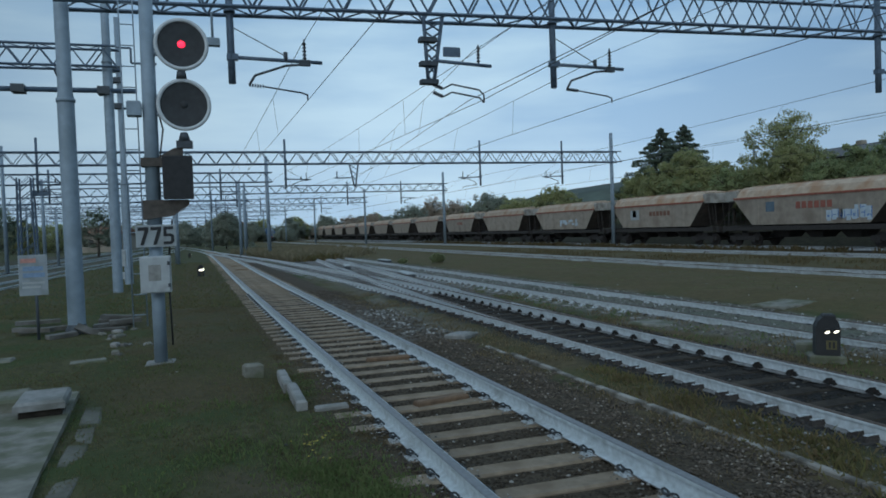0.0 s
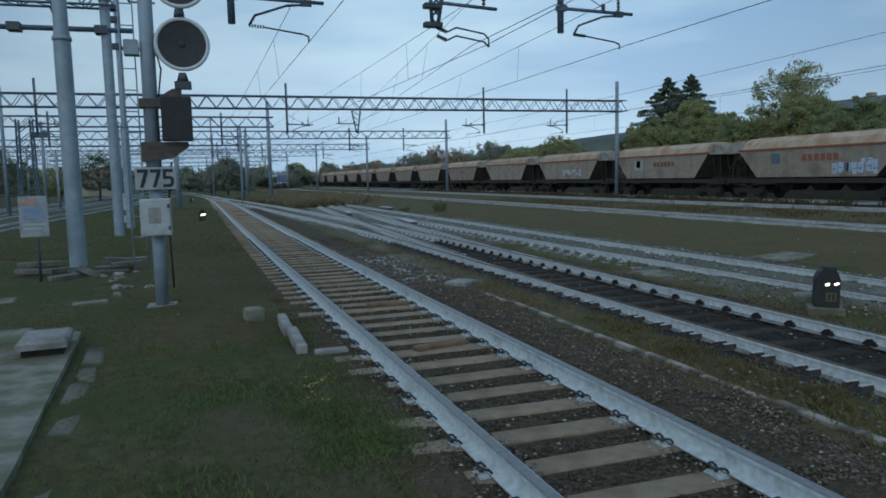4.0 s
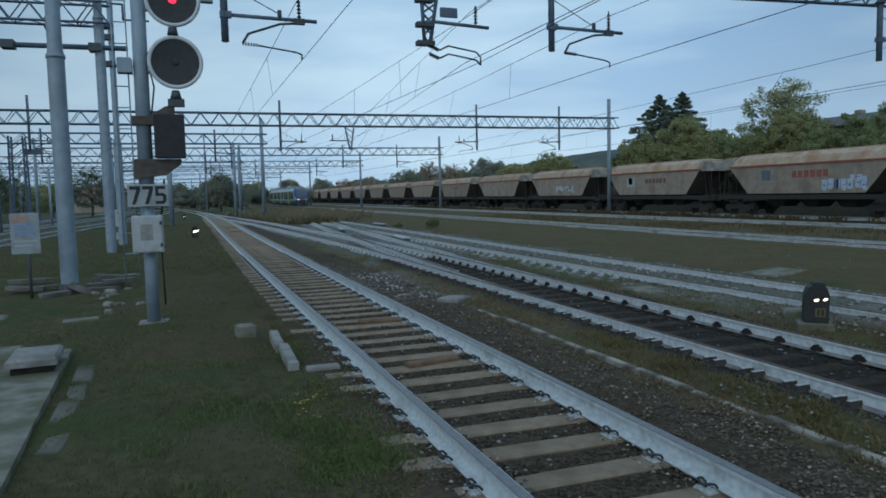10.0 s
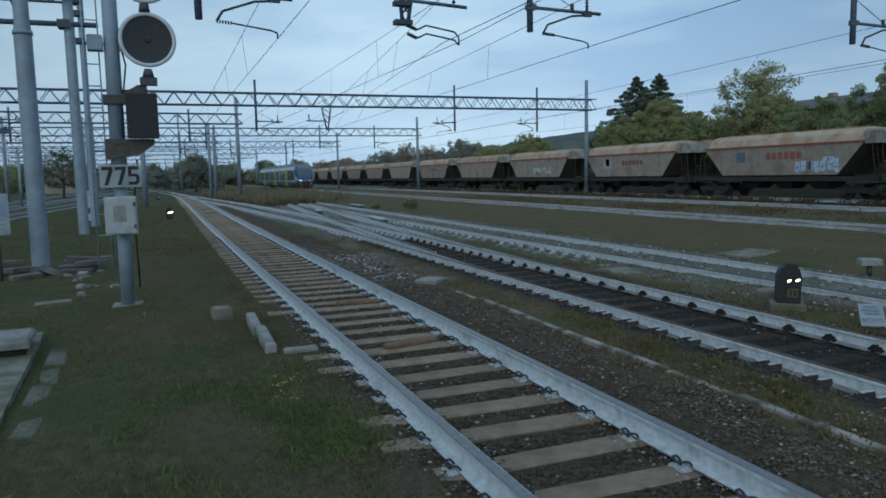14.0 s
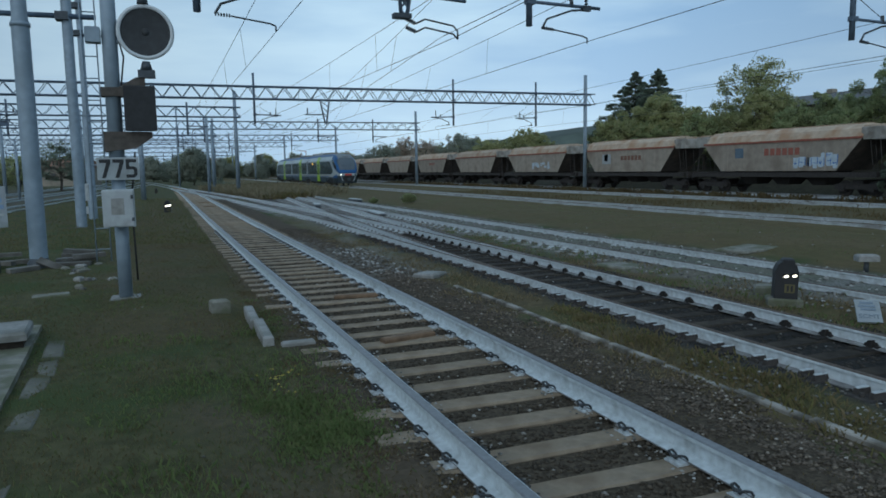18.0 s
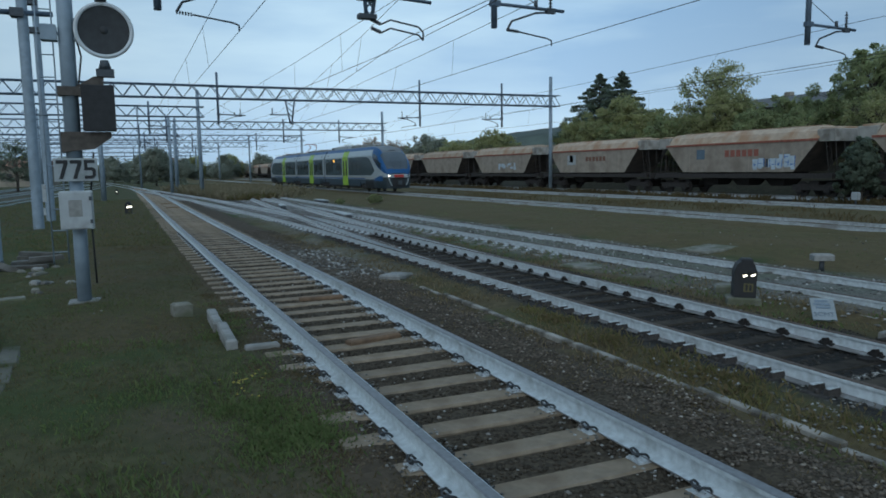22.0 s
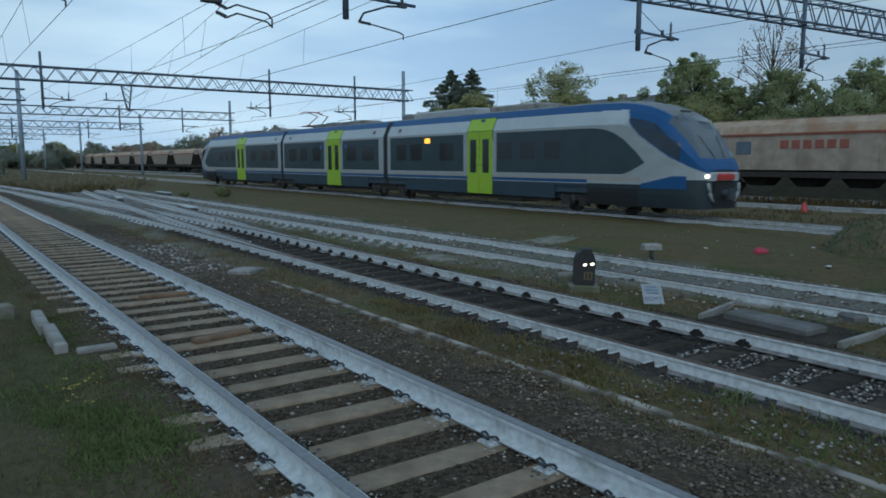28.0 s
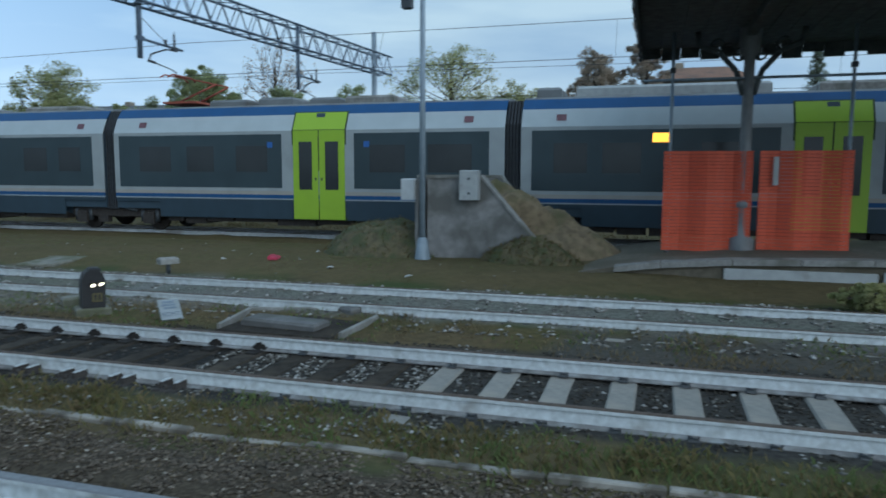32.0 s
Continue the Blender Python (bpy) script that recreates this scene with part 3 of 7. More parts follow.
def dropper_post(parent, x, y, top, low, arm, wire_z=5.2, fine=True):
    """A hanging post with its bracket arm, insulator and steady arm towards x + arm."""
    s = Shape()
    s.rod((x, y, low), (x, y, top), 0.085, n=8)
    s.rod((x, y, top - 1.1), (x, y, top - 1.02), 0.13, n=8)
    post = part("drop_post", s, LATTICE, parent)
    g = 1 if arm > 0 else -1
    a = Shape()
    z = wire_z + 0.92
    a.rod((x, y, z + 0.05), (x + arm * 1.22, y, z), 0.045, n=8)
    a.box(x - 0.1, x + 0.16 * g, y - 0.08, y + 0.08, z - 0.02, z + 0.12) if g > 0 else a.box(x - 0.16, x + 0.1, y - 0.08, y + 0.08, z - 0.02, z + 0.12)
    part("bracket_arm", a, LATTICE, post)
    if fine:
        a = Shape()
        a.rod((x + 0.05 * g, y, z + 0.75), (x + arm * 0.75, y, z + 0.1), 0.012, n=5)
        part("stay_rod", a, DARK, post)
        a = Shape()
        for i in range(5):
            a.rod((x + arm * 0.98, y, z + 0.08 + 0.085 * i), (x + arm * 0.98, y, z + 0.13 + 0.085 * i), 0.055, 0.03, 8)
        a.rod((x + arm * 0.98, y, z - 0.05), (x + arm * 0.98, y, z + 0.55), 0.02, n=6)
        a.box(x + arm * 0.98 - 0.13, x + arm * 0.98 + 0.13, y - 0.05, y + 0.05, z - 0.09, z + 0.05)
        part("insulator", a, DARK, post)
        a = Shape()
        a.rod((x + arm * 0.72, y, z), (x + arm * 0.72, y, z + 0.22), 0.05, n=8)
        part("clamp", a, DARK, post)
    a = Shape()
    z2 = wire_z + 0.33
    a.tube([(x + arm * 0.95, y, z - 0.06), (x + arm * 0.72, y, z - 0.1), (x + arm * 0.30, y, z - 0.36), (x + arm * 0.22, y, z2)], 0.03, 6)
    for i in range(6):
        a.rod((x + arm * (0.22 + 0.035 * i), y, z2 - 0.005 * i), (x + arm * (0.24 + 0.035 * i), y, z2 - 0.005 * i), 0.05, 0.03, 6)
    a.tube([(x + arm * 0.42, y, z2 - 0.03), (x + arm * 0.92, y, wire_z + 0.18), (x + arm, y, wire_z + 0.13), (x + arm, y, wire_z)], 0.02, 6)
    part("steady_arm", a, DARK, post)
    return post


def steel_mast(parent, x, y, z0, z1, r0, r1, step=None, mat=None):
    s = Shape()
    if step:
        s.lathe([(r0, z0), (r0 * 0.97, step), (r1 * 1.02, step + 0.18), (r1, z1), (0.001, z1)], Matrix.Translation((x, y, 0)), 16)
        s.lathe([(r0 * 1.0, step - 0.06), (r0 * 1.08, step - 0.06), (r0 * 1.08, step + 0.02), (r0 * 0.96, step + 0.03)], Matrix.Translation((x, y, 0)), 16)
    else:
        s.rod((x, y, z0), (x, y, z1), r0, r1, 14)
    return part("mast", s, mat or GALV, parent)


def flange(parent, x, y, z, r):
    s = Shape()
    s.slab(x - r * 1.9, x + r * 1.9, y - r * 1.9, y + r * 1.9, z - 0.3, z, 0.03)
    return part("footing", s, CONCRETE, parent)


# the nearest gantry, whose beam passes over the signal's tracks
ga = thing("catenary_gantry", "grey lattice steel gantry spanning the tracks with hanging posts", "gantry", group="catenary gantries")
A0, A1 = (-2.75, 17.7), (35.8, 14.3)
def on_a(x):
    return A0[1] + (A1[1] - A0[1]) * (x - A0[0]) / (A1[0] - A0[0])
truss(ga, A0, (37.0, on_a(37.0)), 7.25, 8.2, 0.7, 1.05)
for x, arm in ((0.9, 1.75), (9.0, 1.75), (19.4, 1.75), (28.4, 1.75)):
    dropper_post(ga, x, on_a(x), 8.3, 5.55, arm)
# a lattice hanger with two steady arms over the second track
hang = part("lattice_hanger", Shape().rod((5.55, on_a(5.6), 7.3), (5.62, on_a(5.6), 5.7), 0.05, n=6).rod((6.05, on_a(5.6), 7.3), (5.78, on_a(5.6), 5.7), 0.05, n=6), LATTICE, ga)
for i in range(6):
    z, k = 7.2 - 0.27 * i, i / 6
    xa, xb = 5.55 + 0.07 * k, 6.05 - 0.27 * k
    part("hanger_brace", Shape().rod((xa, on_a(5.6), z), (xb - 0.04, on_a(5.6), z - 0.27), 0.025, n=4), LATTICE, hang)
    part("hanger_brace", Shape().rod((xb, on_a(5.6), z), (xa + 0.01, on_a(5.6), z - 0.27), 0.025, n=4), LATTICE, hang)
for z in (6.7, 6.1, 5.65):
    part("hanger_clamp", Shape().box(5.42, 5.86, on_a(5.6) - 0.12, on_a(5.6) + 0.12, z - 0.05, z + 0.06), DARK, hang)
part("arm_plate", Shape().slab(6.05, 6.5, on_a(5.6) - 0.03, on_a(5.6) + 0.03, 6.32, 6.56, 0.02), LATTICE, hang)
part("bracket_arm", Shape().rod((5.8, on_a(5.6), 6.2), (7.35, on_a(5.6), 6.12), 0.045, n=8), LATTICE, hang)
s = Shape()
s.rod((7.0, on_a(5.6), 6.1), (7.0, on_a(5.6), 6.65), 0.02, n=6)
for i in range(5):
    s.rod((7.0, on_a(5.6), 6.22 + 0.085 * i), (7.0, on_a(5.6), 6.27 + 0.085 * i), 0.055, 0.03, 8)
part("insulator", s, DARK, hang)
for dz in (0.0, -0.2):
    s = Shape()
    s.tube([(5.75, on_a(5.6), 5.6 + dz), (6.0, on_a(5.6), 5.5 + dz), (6.25, on_a(5.6), 5.62 + dz), (7.0, on_a(5.6), 5.5 + dz), (7.12, on_a(5.6), 5.38 + dz), (7.12, on_a(5.6), 5.22)], 0.022, 6)
    for i in range(5):
        s.rod((5.75 + 0.05 * i, on_a(5.6), 5.6 + dz - 0.02 * i), (5.78 + 0.05 * i, on_a(5.6), 5.59 + dz - 0.02 * i), 0.05, n=6)
    part("steady_arm", s, DARK, hang)
# a lantern under the beam
s = Shape()
s.rod((0.5, on_a(0.5), 7.2), (0.5, on_a(0.5), 6.6), 0.03, n=6)
s.slab(0.36, 0.66, on_a(0.5) - 0.1, on_a(0.5) + 0.1, 6.42, 6.6, 0.03)
part("lantern", s, GALV, ga)
steel_mast(ga, 35.6, on_a(35.6), -0.2, 9.3, 0.16, 0.13)
steel_mast(ga, -2.69, 17.75, -0.1, 9.6, 0.185, 0.15, 5.15)
part("mast_foot", Shape().lathe([(0.25, -0.2), (0.24, 0.0), (0.2, 0.06), (0.187, 0.1)], Matrix.Translation((-2.69, 17.75, 0)), 16), DARK, ga, "dark tarred foot of the mast")

gb = thing("catenary_gantry", "lattice steel gantry across the yard on a slim post", "gantry", group="catenary gantries")
truss(gb, (-30.0, 55.3), (35.6, 54.2), 7.3, 8.2, 0.7, 1.3)
for x, arm in ((-10.2, 1.5), (6.5, 1.6), (22.5, -1.6), (30.2, -1.6)):
    dropper_post(gb, x, 54.8, 9.2, 5.45, arm)
steel_mast(gb, 34.8, 54.2, -0.2, 9.85, 0.17, 0.15)
steel_mast(gb, -14.0, 55, -0.2, 9.0, 0.17, 0.15)

for i, (y, x0, x1, posts) in enumerate(((69, -32, 6.9, (-12, -3.5, 2.2)), (88, -16, 31.3, (4.6, -9.0, 18, 25)), (120, -30, 28, (3, 10, 20)), (150, -30, 24, (6, 14)), (185, -36, 22, (2, 12)), (225, -40, 20, (0, 9)), (270, -40, 22, (5, 12)), (320, -40, 24, (5, 12)), (104, -34, 7, (-6, 2)), (135, -34, 9, (-4, 5)))):
    g = thing("catenary_gantry", "distant lattice steel gantry over the yard tracks", "gantry", group="catenary gantries")
    truss(g, (x0, y), (x1, y), 7.0, 7.9, 0.7, 1.6, False)
    steel_mast(g, x0, y, -0.2, 9.0, 0.2, 0.15)
    steel_mast(g, x1 - 0.5, y, -0.2, 9.4, 0.2, 0.15)
    for x in posts:
        dropper_post(g, x, y, 8.3, 5.4, 1.5, fine=False)

# ---- overhead wires ----
def span(name, pts_a, pts_b, sag, drops, ca=None, cb=None):
    """A contact wire and the wire that carries it between two supports (x, y), with droppers."""
    w = thing(name, "thin dark overhead wires with droppers above a track", "overhead wire", group="overhead wires")
    (xa, ya), (xb, yb) = pts_a, pts_b
    s = Shape()
    s.rod((xa, ya, 5.2), (xb, yb, 5.2), 0.009, n=4, caps=False)
    part("contact_wire", s, WIRE, w)
    ca, cb = xa if ca is None else ca, xb if cb is None else cb
    pts = [Vector((ca + (cb - ca) * i / 8, ya + (yb - ya) * i / 8, 6.45 - sag * 4 * (i / 8) * (1 - i / 8))) for i in range(9)]
    m = Shape()
    for p in pts:
        for k in range(4):
            m.v.append((p.x + 0.009 * math.cos(k * math.pi / 2), p.y, p.z + 0.009 * math.sin(k * math.pi / 2)))
    for i in range(8):
        for k in range(4):
            m.face([i * 4 + k, i * 4 + (k + 1) % 4, i * 4 + 4 + (k + 1) % 4, i * 4 + 4 + k])
    part("carrier_wire", m, WIRE, w)
    for i in range(1, drops):
        k = i / drops
        x, y, z = xa + (xb - xa) * k, ya + (yb - ya) * k, 6.45 - sag * 4 * k * (1 - k)
        d = Shape()
        d.rod((x, y, 5.2), (ca + (cb - ca) * k, y, z), 0.006, n=3, caps=False)
        part("dropper", d, WIRE, w)


# contact wire and carrier at the first and second gantry, both at the third, and behind the camera
for xa, xb, ca, cb, xc, xn in ((2.65, 2.3, 2.5, 2.3, 2.5, 3.0), (7.0, 5.75, 6.9, 6.05, 5.0, 5.6), (6.65, 10.4, 6.8, 11.0, 7.5, 7.2), (10.6, 11.0, 10.5, 12.0, 9.5, 11.2), (21.15, 21.6, 21.9, 23.5, 21.0, 20.6), (30.15, 28.6, 30.0, 28.8, 29.0, 30.0)):
    span("overhead_wire", (xa, on_a(xa)), (xb, 54.8), 0.12, 6, ca, cb)
    span("overhead_wire", (xa, on_a(xa)), (xn, -28), 0.12, 6, ca, xn)
    span("overhead_wire", (xb, 54.8), (xc, 88), 0.12, 5, cb, xc)
    span("overhead_wire", (xc, 88), (xc - 0.5, 150), 0.12, 6)
# a lattice hanger below the second gantry
s = Shape()
for a, c in ((11.4, 11.75), (12.1, 11.85)):
    s.rod((a, 54.6, 7.3), (c, 54.6, 5.5), 0.06, n=6)
hb = part("lattice_hanger", s, LATTICE, gb)
for i in range(4):
    part("hanger_brace", Shape().rod((11.45 + 0.07 * i, 54.6, 7.2 - 0.4 * i), (12.05 - 0.08 * i, 54.6, 6.8 - 0.4 * i), 0.03, n=4), LATTICE, hb)
part("bracket_arm", Shape().rod((11.6, 54.6, 6.2), (10.2, 54.6, 6.2), 0.05, n=6).rod((10.4, 54.6, 6.2), (10.4, 54.6, 6.7), 0.05, n=6), LATTICE, hb)

# ---- hopper wagons ----
WAGON = material("weathered_cream_wagon_paint", (0.31, 0.262, 0.215), 0.8, 0.0, 0.14, 3, 0.15, (0.225, 0.18, 0.145), 0.54, 0.7, piece=0.14)
WAGON_END = material("pale_grey_end_paint", (0.30, 0.285, 0.26), 0.8, 0, 0.15, 3, 0.1, (0.16, 0.14, 0.12), 0.55, 1.0, piece=0.1)
WAGON_RED = material("faded_red_stripe", (0.24, 0.075, 0.05), 0.8, 0, 0.3, 4, 0.1)
WAGON_ROOF = material("rust_stained_wagon_roof", (0.34, 0.262, 0.195), 0.8, 0, 0.2, 2.5, 0.15, (0.27, 0.165, 0.10), 0.52, 0.8, piece=0.16)
UNDER = material("grimy_underframe", (0.035, 0.03, 0.028), 0.85, 0.1, 0.3, 8, 0.3)
END_SHADE = material("shaded_end_brown", (0.060, 0.050, 0.044), 0.85, 0, 0.35, 4, 0.2, (0.10, 0.08, 0.065), 0.58, 1.2)
GRAFFITI = material("pale_graffiti_paint", (0.40, 0.47, 0.53), 0.7, 0, 0.15, 4, 0.0)


def hopper_wagon():
    w = thing("hopper_wagon", "weathered cream bogie hopper wagon with sloping ends and rust stains", "wagon", group="hopper wagons in the siding")
    E, B, T = 6.0, 4.4, 5.7  # half lengths at eave, floor and roof
    s = Shape()
    for g in (-1, 1):
        q = [(g * 1.38, -B, 1.45), (g * 1.38, B, 1.45), (g * 1.45, E, 3.2), (g * 1.45, -E, 3.2)]
        s.poly(q if g > 0 else q[::-1])
    # the ends face downward; their shade is put into a darker brown
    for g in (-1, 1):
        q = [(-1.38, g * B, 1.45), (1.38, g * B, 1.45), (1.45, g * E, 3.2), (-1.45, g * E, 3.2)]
        part("end_slope", Shape().poly(q if g < 0 else q[::-1]), END_SHADE, w, "sloping end with its shade painted in dark brown")
    s.poly([(-1.38, -B, 1.45), (-1.38, B, 1.45), (1.38, B, 1.45), (1.38, -B, 1.45)])
    part("hopper_body", s, WAGON, w)
    for g in (-1, 1):
        s = Shape()
        s.box(g * 1.46 - 0.03, g * 1.46 + 0.03, -E, E, 3.18, 3.30)
        part("eave_rail", s, WAGON_RED, w)
        for i in range(9):
            y = -5.0 + i * 1.25
            lim = 1.45 + max(0, (abs(y) - B) / (E - B)) * 1.75
            s = Shape()
            s.box(g * 1.40 - 0.03, g * 1.46 + 0.03, y - 0.035, y + 0.035, min(lim, 3.1), 3.18)
            part("rib", s, WAGON, w)
        s = Shape()
        s.box(g * 1.30 - 0.1, g * 1.30 + 0.1, -6.9, 6.9, 1.08, 1.36)
        part("sill", s, UNDER, w)
    s = Shape()
    prof = [(-1.45, 3.28), (-1.2, 3.72), (-0.75, 4.0), (0.75, 4.0), (1.2, 3.72), (1.45, 3.28)]
    n = len(prof)
    for y, k in ((-E, 0), (-T, 1), (T, 1), (E, 0)):
        for x, z in prof:
            s.v.append((x, y, z if k else 3.3 + (z - 3.3) * 0.2))
    for a in range(3):
        for i in range(n - 1):
            b = a * n + i
            s.face([b, b + 1, b + 1 + n, b + n])
    s.face(list(range(n)))
    s.face(list(range(4 * n - 1, 3 * n - 1, -1)))
    part("roof", s, WAGON_ROOF, w)
    s = Shape()
    s.box(-0.35, 0.35, -T + 0.3, T - 0.3, 4.0, 4.08)
    part("roof_walkway", s, WAGON_ROOF, w)
    for g in (-1, 1):
        s = Shape()
        s.box(-1.25, 1.25, g * 7.2 - 0.12, g * 7.2 + 0.12, 1.0, 1.4)
        s.box(-1.2, 1.2, min(g * 6.0, g * 7.2), max(g * 6.0, g * 7.2), 1.32, 1.38)
        part("headstock", s, UNDER, w)
        for x in (-0.87, 0.87):
            s = Shape()
            s.rod((x, g * 7.25, 1.06), (x, g * 7.5, 1.06), 0.09, n=8)
            s.rod((x, g * 7.48, 1.06), (x, g * 7.54, 1.06), 0.22, n=10)
            part("buffer", s, UNDER, w)
        part("end_box", Shape().slab(-1.32, 1.32, min(g * 5.85, g * 6.9), max(g * 5.85, g * 6.9), 3.12, 3.80, 0.03), WAGON_END, w, "pale grey end section")
        part("end_ledge", Shape().slab(-1.1, 1.1, min(g * 5.8, g * 6.8), max(g * 5.8, g * 6.8), 3.804, 3.92, 0.03), WAGON_ROOF, w)
        for x in (-1.1, -0.4, 0.4, 1.1):
            s = Shape()
            s.rod((x, g * 7.0, 1.35), (x, g * 6.8, 3.14), 0.03, n=4)
            part("end_strut", s, UNDER, w)
        s = Shape()
        for x in (-1.35, -1.0):
            s.rod((x, g * 6.7, 1.3), (x, g * 6.4, 3.14), 0.02, n=4)
        for i in range(5):
            s.rod((-1.35, g * (6.7 - 0.06 * i), 1.5 + 0.33 * i), (-1.0, g * (6.7 - 0.06 * i), 1.5 + 0.33 * i), 0.015, n=4)
        part("ladder", s, UNDER, w)
        s = Shape()
        for x in (-1.0, 1.0):
            s.box(x - 0.09, x + 0.09, g * 5.5 - 1.35, g * 5.5 + 1.35, 0.42, 0.72)
            for a in (-0.9, 0.9):
                s.box(x - 0.14, x + 0.14, g * 5.5 + a - 0.18, g * 5.5 + a + 0.18, 0.3, 0.62)
        s.box(-1.0, 1.0, g * 5.5 - 0.3, g * 5.5 + 0.3, 0.55, 0.95)
        bog = part("bogie", s, UNDER, w)
        for a in (-0.9, 0.9):
            s = Shape()
            for x in (-0.75, 0.75):
                s.rod((x - 0.06, g * 5.5 + a, 0.46), (x + 0.06, g * 5.5 + a, 0.46), 0.46, n=18)
            s.rod((-0.8, g * 5.5 + a, 0.46), (0.8, g * 5.5 + a, 0.46), 0.08, n=8)
            part("wheelset", s, UNDER, bog)
    for y in (-2.6, 0, 2.6):
        s = Shape()
        s.poly([(-1.0, y - 1.0, 1.45), (1.0, y - 1.0, 1.45), (0.5, y - 0.45, 0.6), (-0.5, y - 0.45, 0.6)])
        s.poly([(1.0, y + 1.0, 1.45), (-1.0, y + 1.0, 1.45), (-0.5, y + 0.45, 0.6), (0.5, y + 0.45, 0.6)])
        s.poly([(-1.0, y + 1.0, 1.45), (-1.0, y - 1.0, 1.45), (-0.5, y - 0.45, 0.6), (-0.5, y + 0.45, 0.6)])
        s.poly([(1.0, y - 1.0, 1.45), (1.0, y + 1.0, 1.45), (0.5, y + 0.45, 0.6), (0.5, y - 0.45, 0.6)])
        part("discharge_chute", s, UNDER, w)
    return w


def at_wagon(k):
    return pose(36.4, 33.45 + 15.1 * k, 0)


first_wagon = hopper_wagon()
wagons = {0: first_wagon}
for k in list(range(-3, 0)) + list(range(1, 14)):
    wagons[k] = copy_thing(first_wagon, at_wagon(k))
first_wagon.matrix_basis = at_wagon(0)


def wagon_marks(w, mark, shapes, mat, label, lift=0.0):
    """Flat painted marks on the side that faces the yard; shapes are (y, z, half width, half height)."""
    for y, z, a, b in shapes:
        y -= 0.3
        x = -1.38 - 0.07 * (z - 1.45) / 1.75 - 0.008 - lift
        part(mark, Shape().box(x - 0.004, x + 0.004, y - a, y + a, z - b, z + b), mat, w, label)


# ---- the railcar ----
SILVER = material("silver_grey_train_paint", (0.295, 0.33, 0.345), 0.45, 0.0, 0.05, 2, 0.0, (0.26, 0.29, 0.30), 0.6, 1.5, spec=0.3)
TRAIN_BLUE = material("train_blue_paint", (0.012, 0.070, 0.185), 0.4, 0, 0.08, 2, 0.0, spec=0.2)
TRAIN_GREY = material("train_slate_grey_paint", (0.034, 0.058, 0.080), 0.45, 0, 0.08, 2, 0.0, spec=0.3)
TRAIN_ROOF = material("train_grey_roof", (0.15, 0.165, 0.175), 0.7, 0, 0.2, 2, 0.05, (0.10, 0.10, 0.10), 0.55, 1.0)
TRAIN_GLASS = material("train_slate_window_band", (0.032, 0.052, 0.062), 0.25, 0, 0.1, 1, 0.0, spec=0.35)
BEIGE = material("beige_stripe_paint", (0.30, 0.285, 0.26), 0.45, 0, 0.06, 2, 0.0)
UPPER = material("pale_upper_panel_paint", (0.36, 0.415, 0.445), 0.45, 0, 0.05, 2, 0.0, spec=0.3)
LIME = material("lime_green_door_paint", (0.27, 0.44, 0.03), 0.4, 0, 0.04, 2, 0.0)
DARK_GREEN = material("dark_green_seal", (0.03, 0.06, 0.02), 0.6, 0, 0.1, 2, 0)
# windscreen colour is lightened to carry part of the sky's reflection
WINDSCREEN = material("sky_toned_windscreen_glass", (0.07, 0.085, 0.10), 0.08, 0, 0.1, 1, 0.0)
CAB_GLASS = material("cab_side_glass", (0.02, 0.035, 0.055), 0.1, 0, 0.1, 1, 0.0)
TRAIN_RED = material("red_bumper_paint", (0.36, 0.035, 0.03), 0.45, 0, 0.1, 3, 0.0)
RUBBER = material("black_rubber", (0.024, 0.028, 0.034), 0.8, 0, 0.3, 8, 0.2)
CAB_SKIRT = material("dark_cab_skirt_paint", (0.022, 0.034, 0.042), 0.5, 0, 0.1, 2, 0.0, spec=0.3)
train = thing("railcar", "three-car silver, blue and grey railcar with lime green doors, lit headlights", "train")
# bands of one side, from below: (z0, x0, z1, x1) with x the half width
JOINTS = [(4.6, 18.6), (19.06, 32.2), (32.66, 46.6)]


def band(name, y0, y1, z0, x0, z1, x1, mat, parent, lift=0.0, label=""):
    for g in (-1, 1):
        s = Shape()
        a, b, t = x0 + lift, x1 + lift, 0.04
        q = [(g * a, y0, z0), (g * a, y1, z0), (g * b, y1, z1), (g * b, y0, z1), (g * (a - t), y0, z0), (g * (a - t), y1, z0), (g * (b - t), y1, z1), (g * (b - t), y0, z1)]
        s.v += q
        for f in ((0, 1, 2, 3), (7, 6, 5, 4), (0, 4, 5, 1), (3, 2, 6, 7), (0, 3, 7, 4), (1, 5, 6, 2)):
            s.face(list(f) if g < 0 else list(f)[::-1])
        part(name, s, mat, parent, label)


def side_x(z):
    """Half width of the body at a height."""
    return 1.45 if z <= 3.2 else 1.45 - (z - 3.2) * 0.45


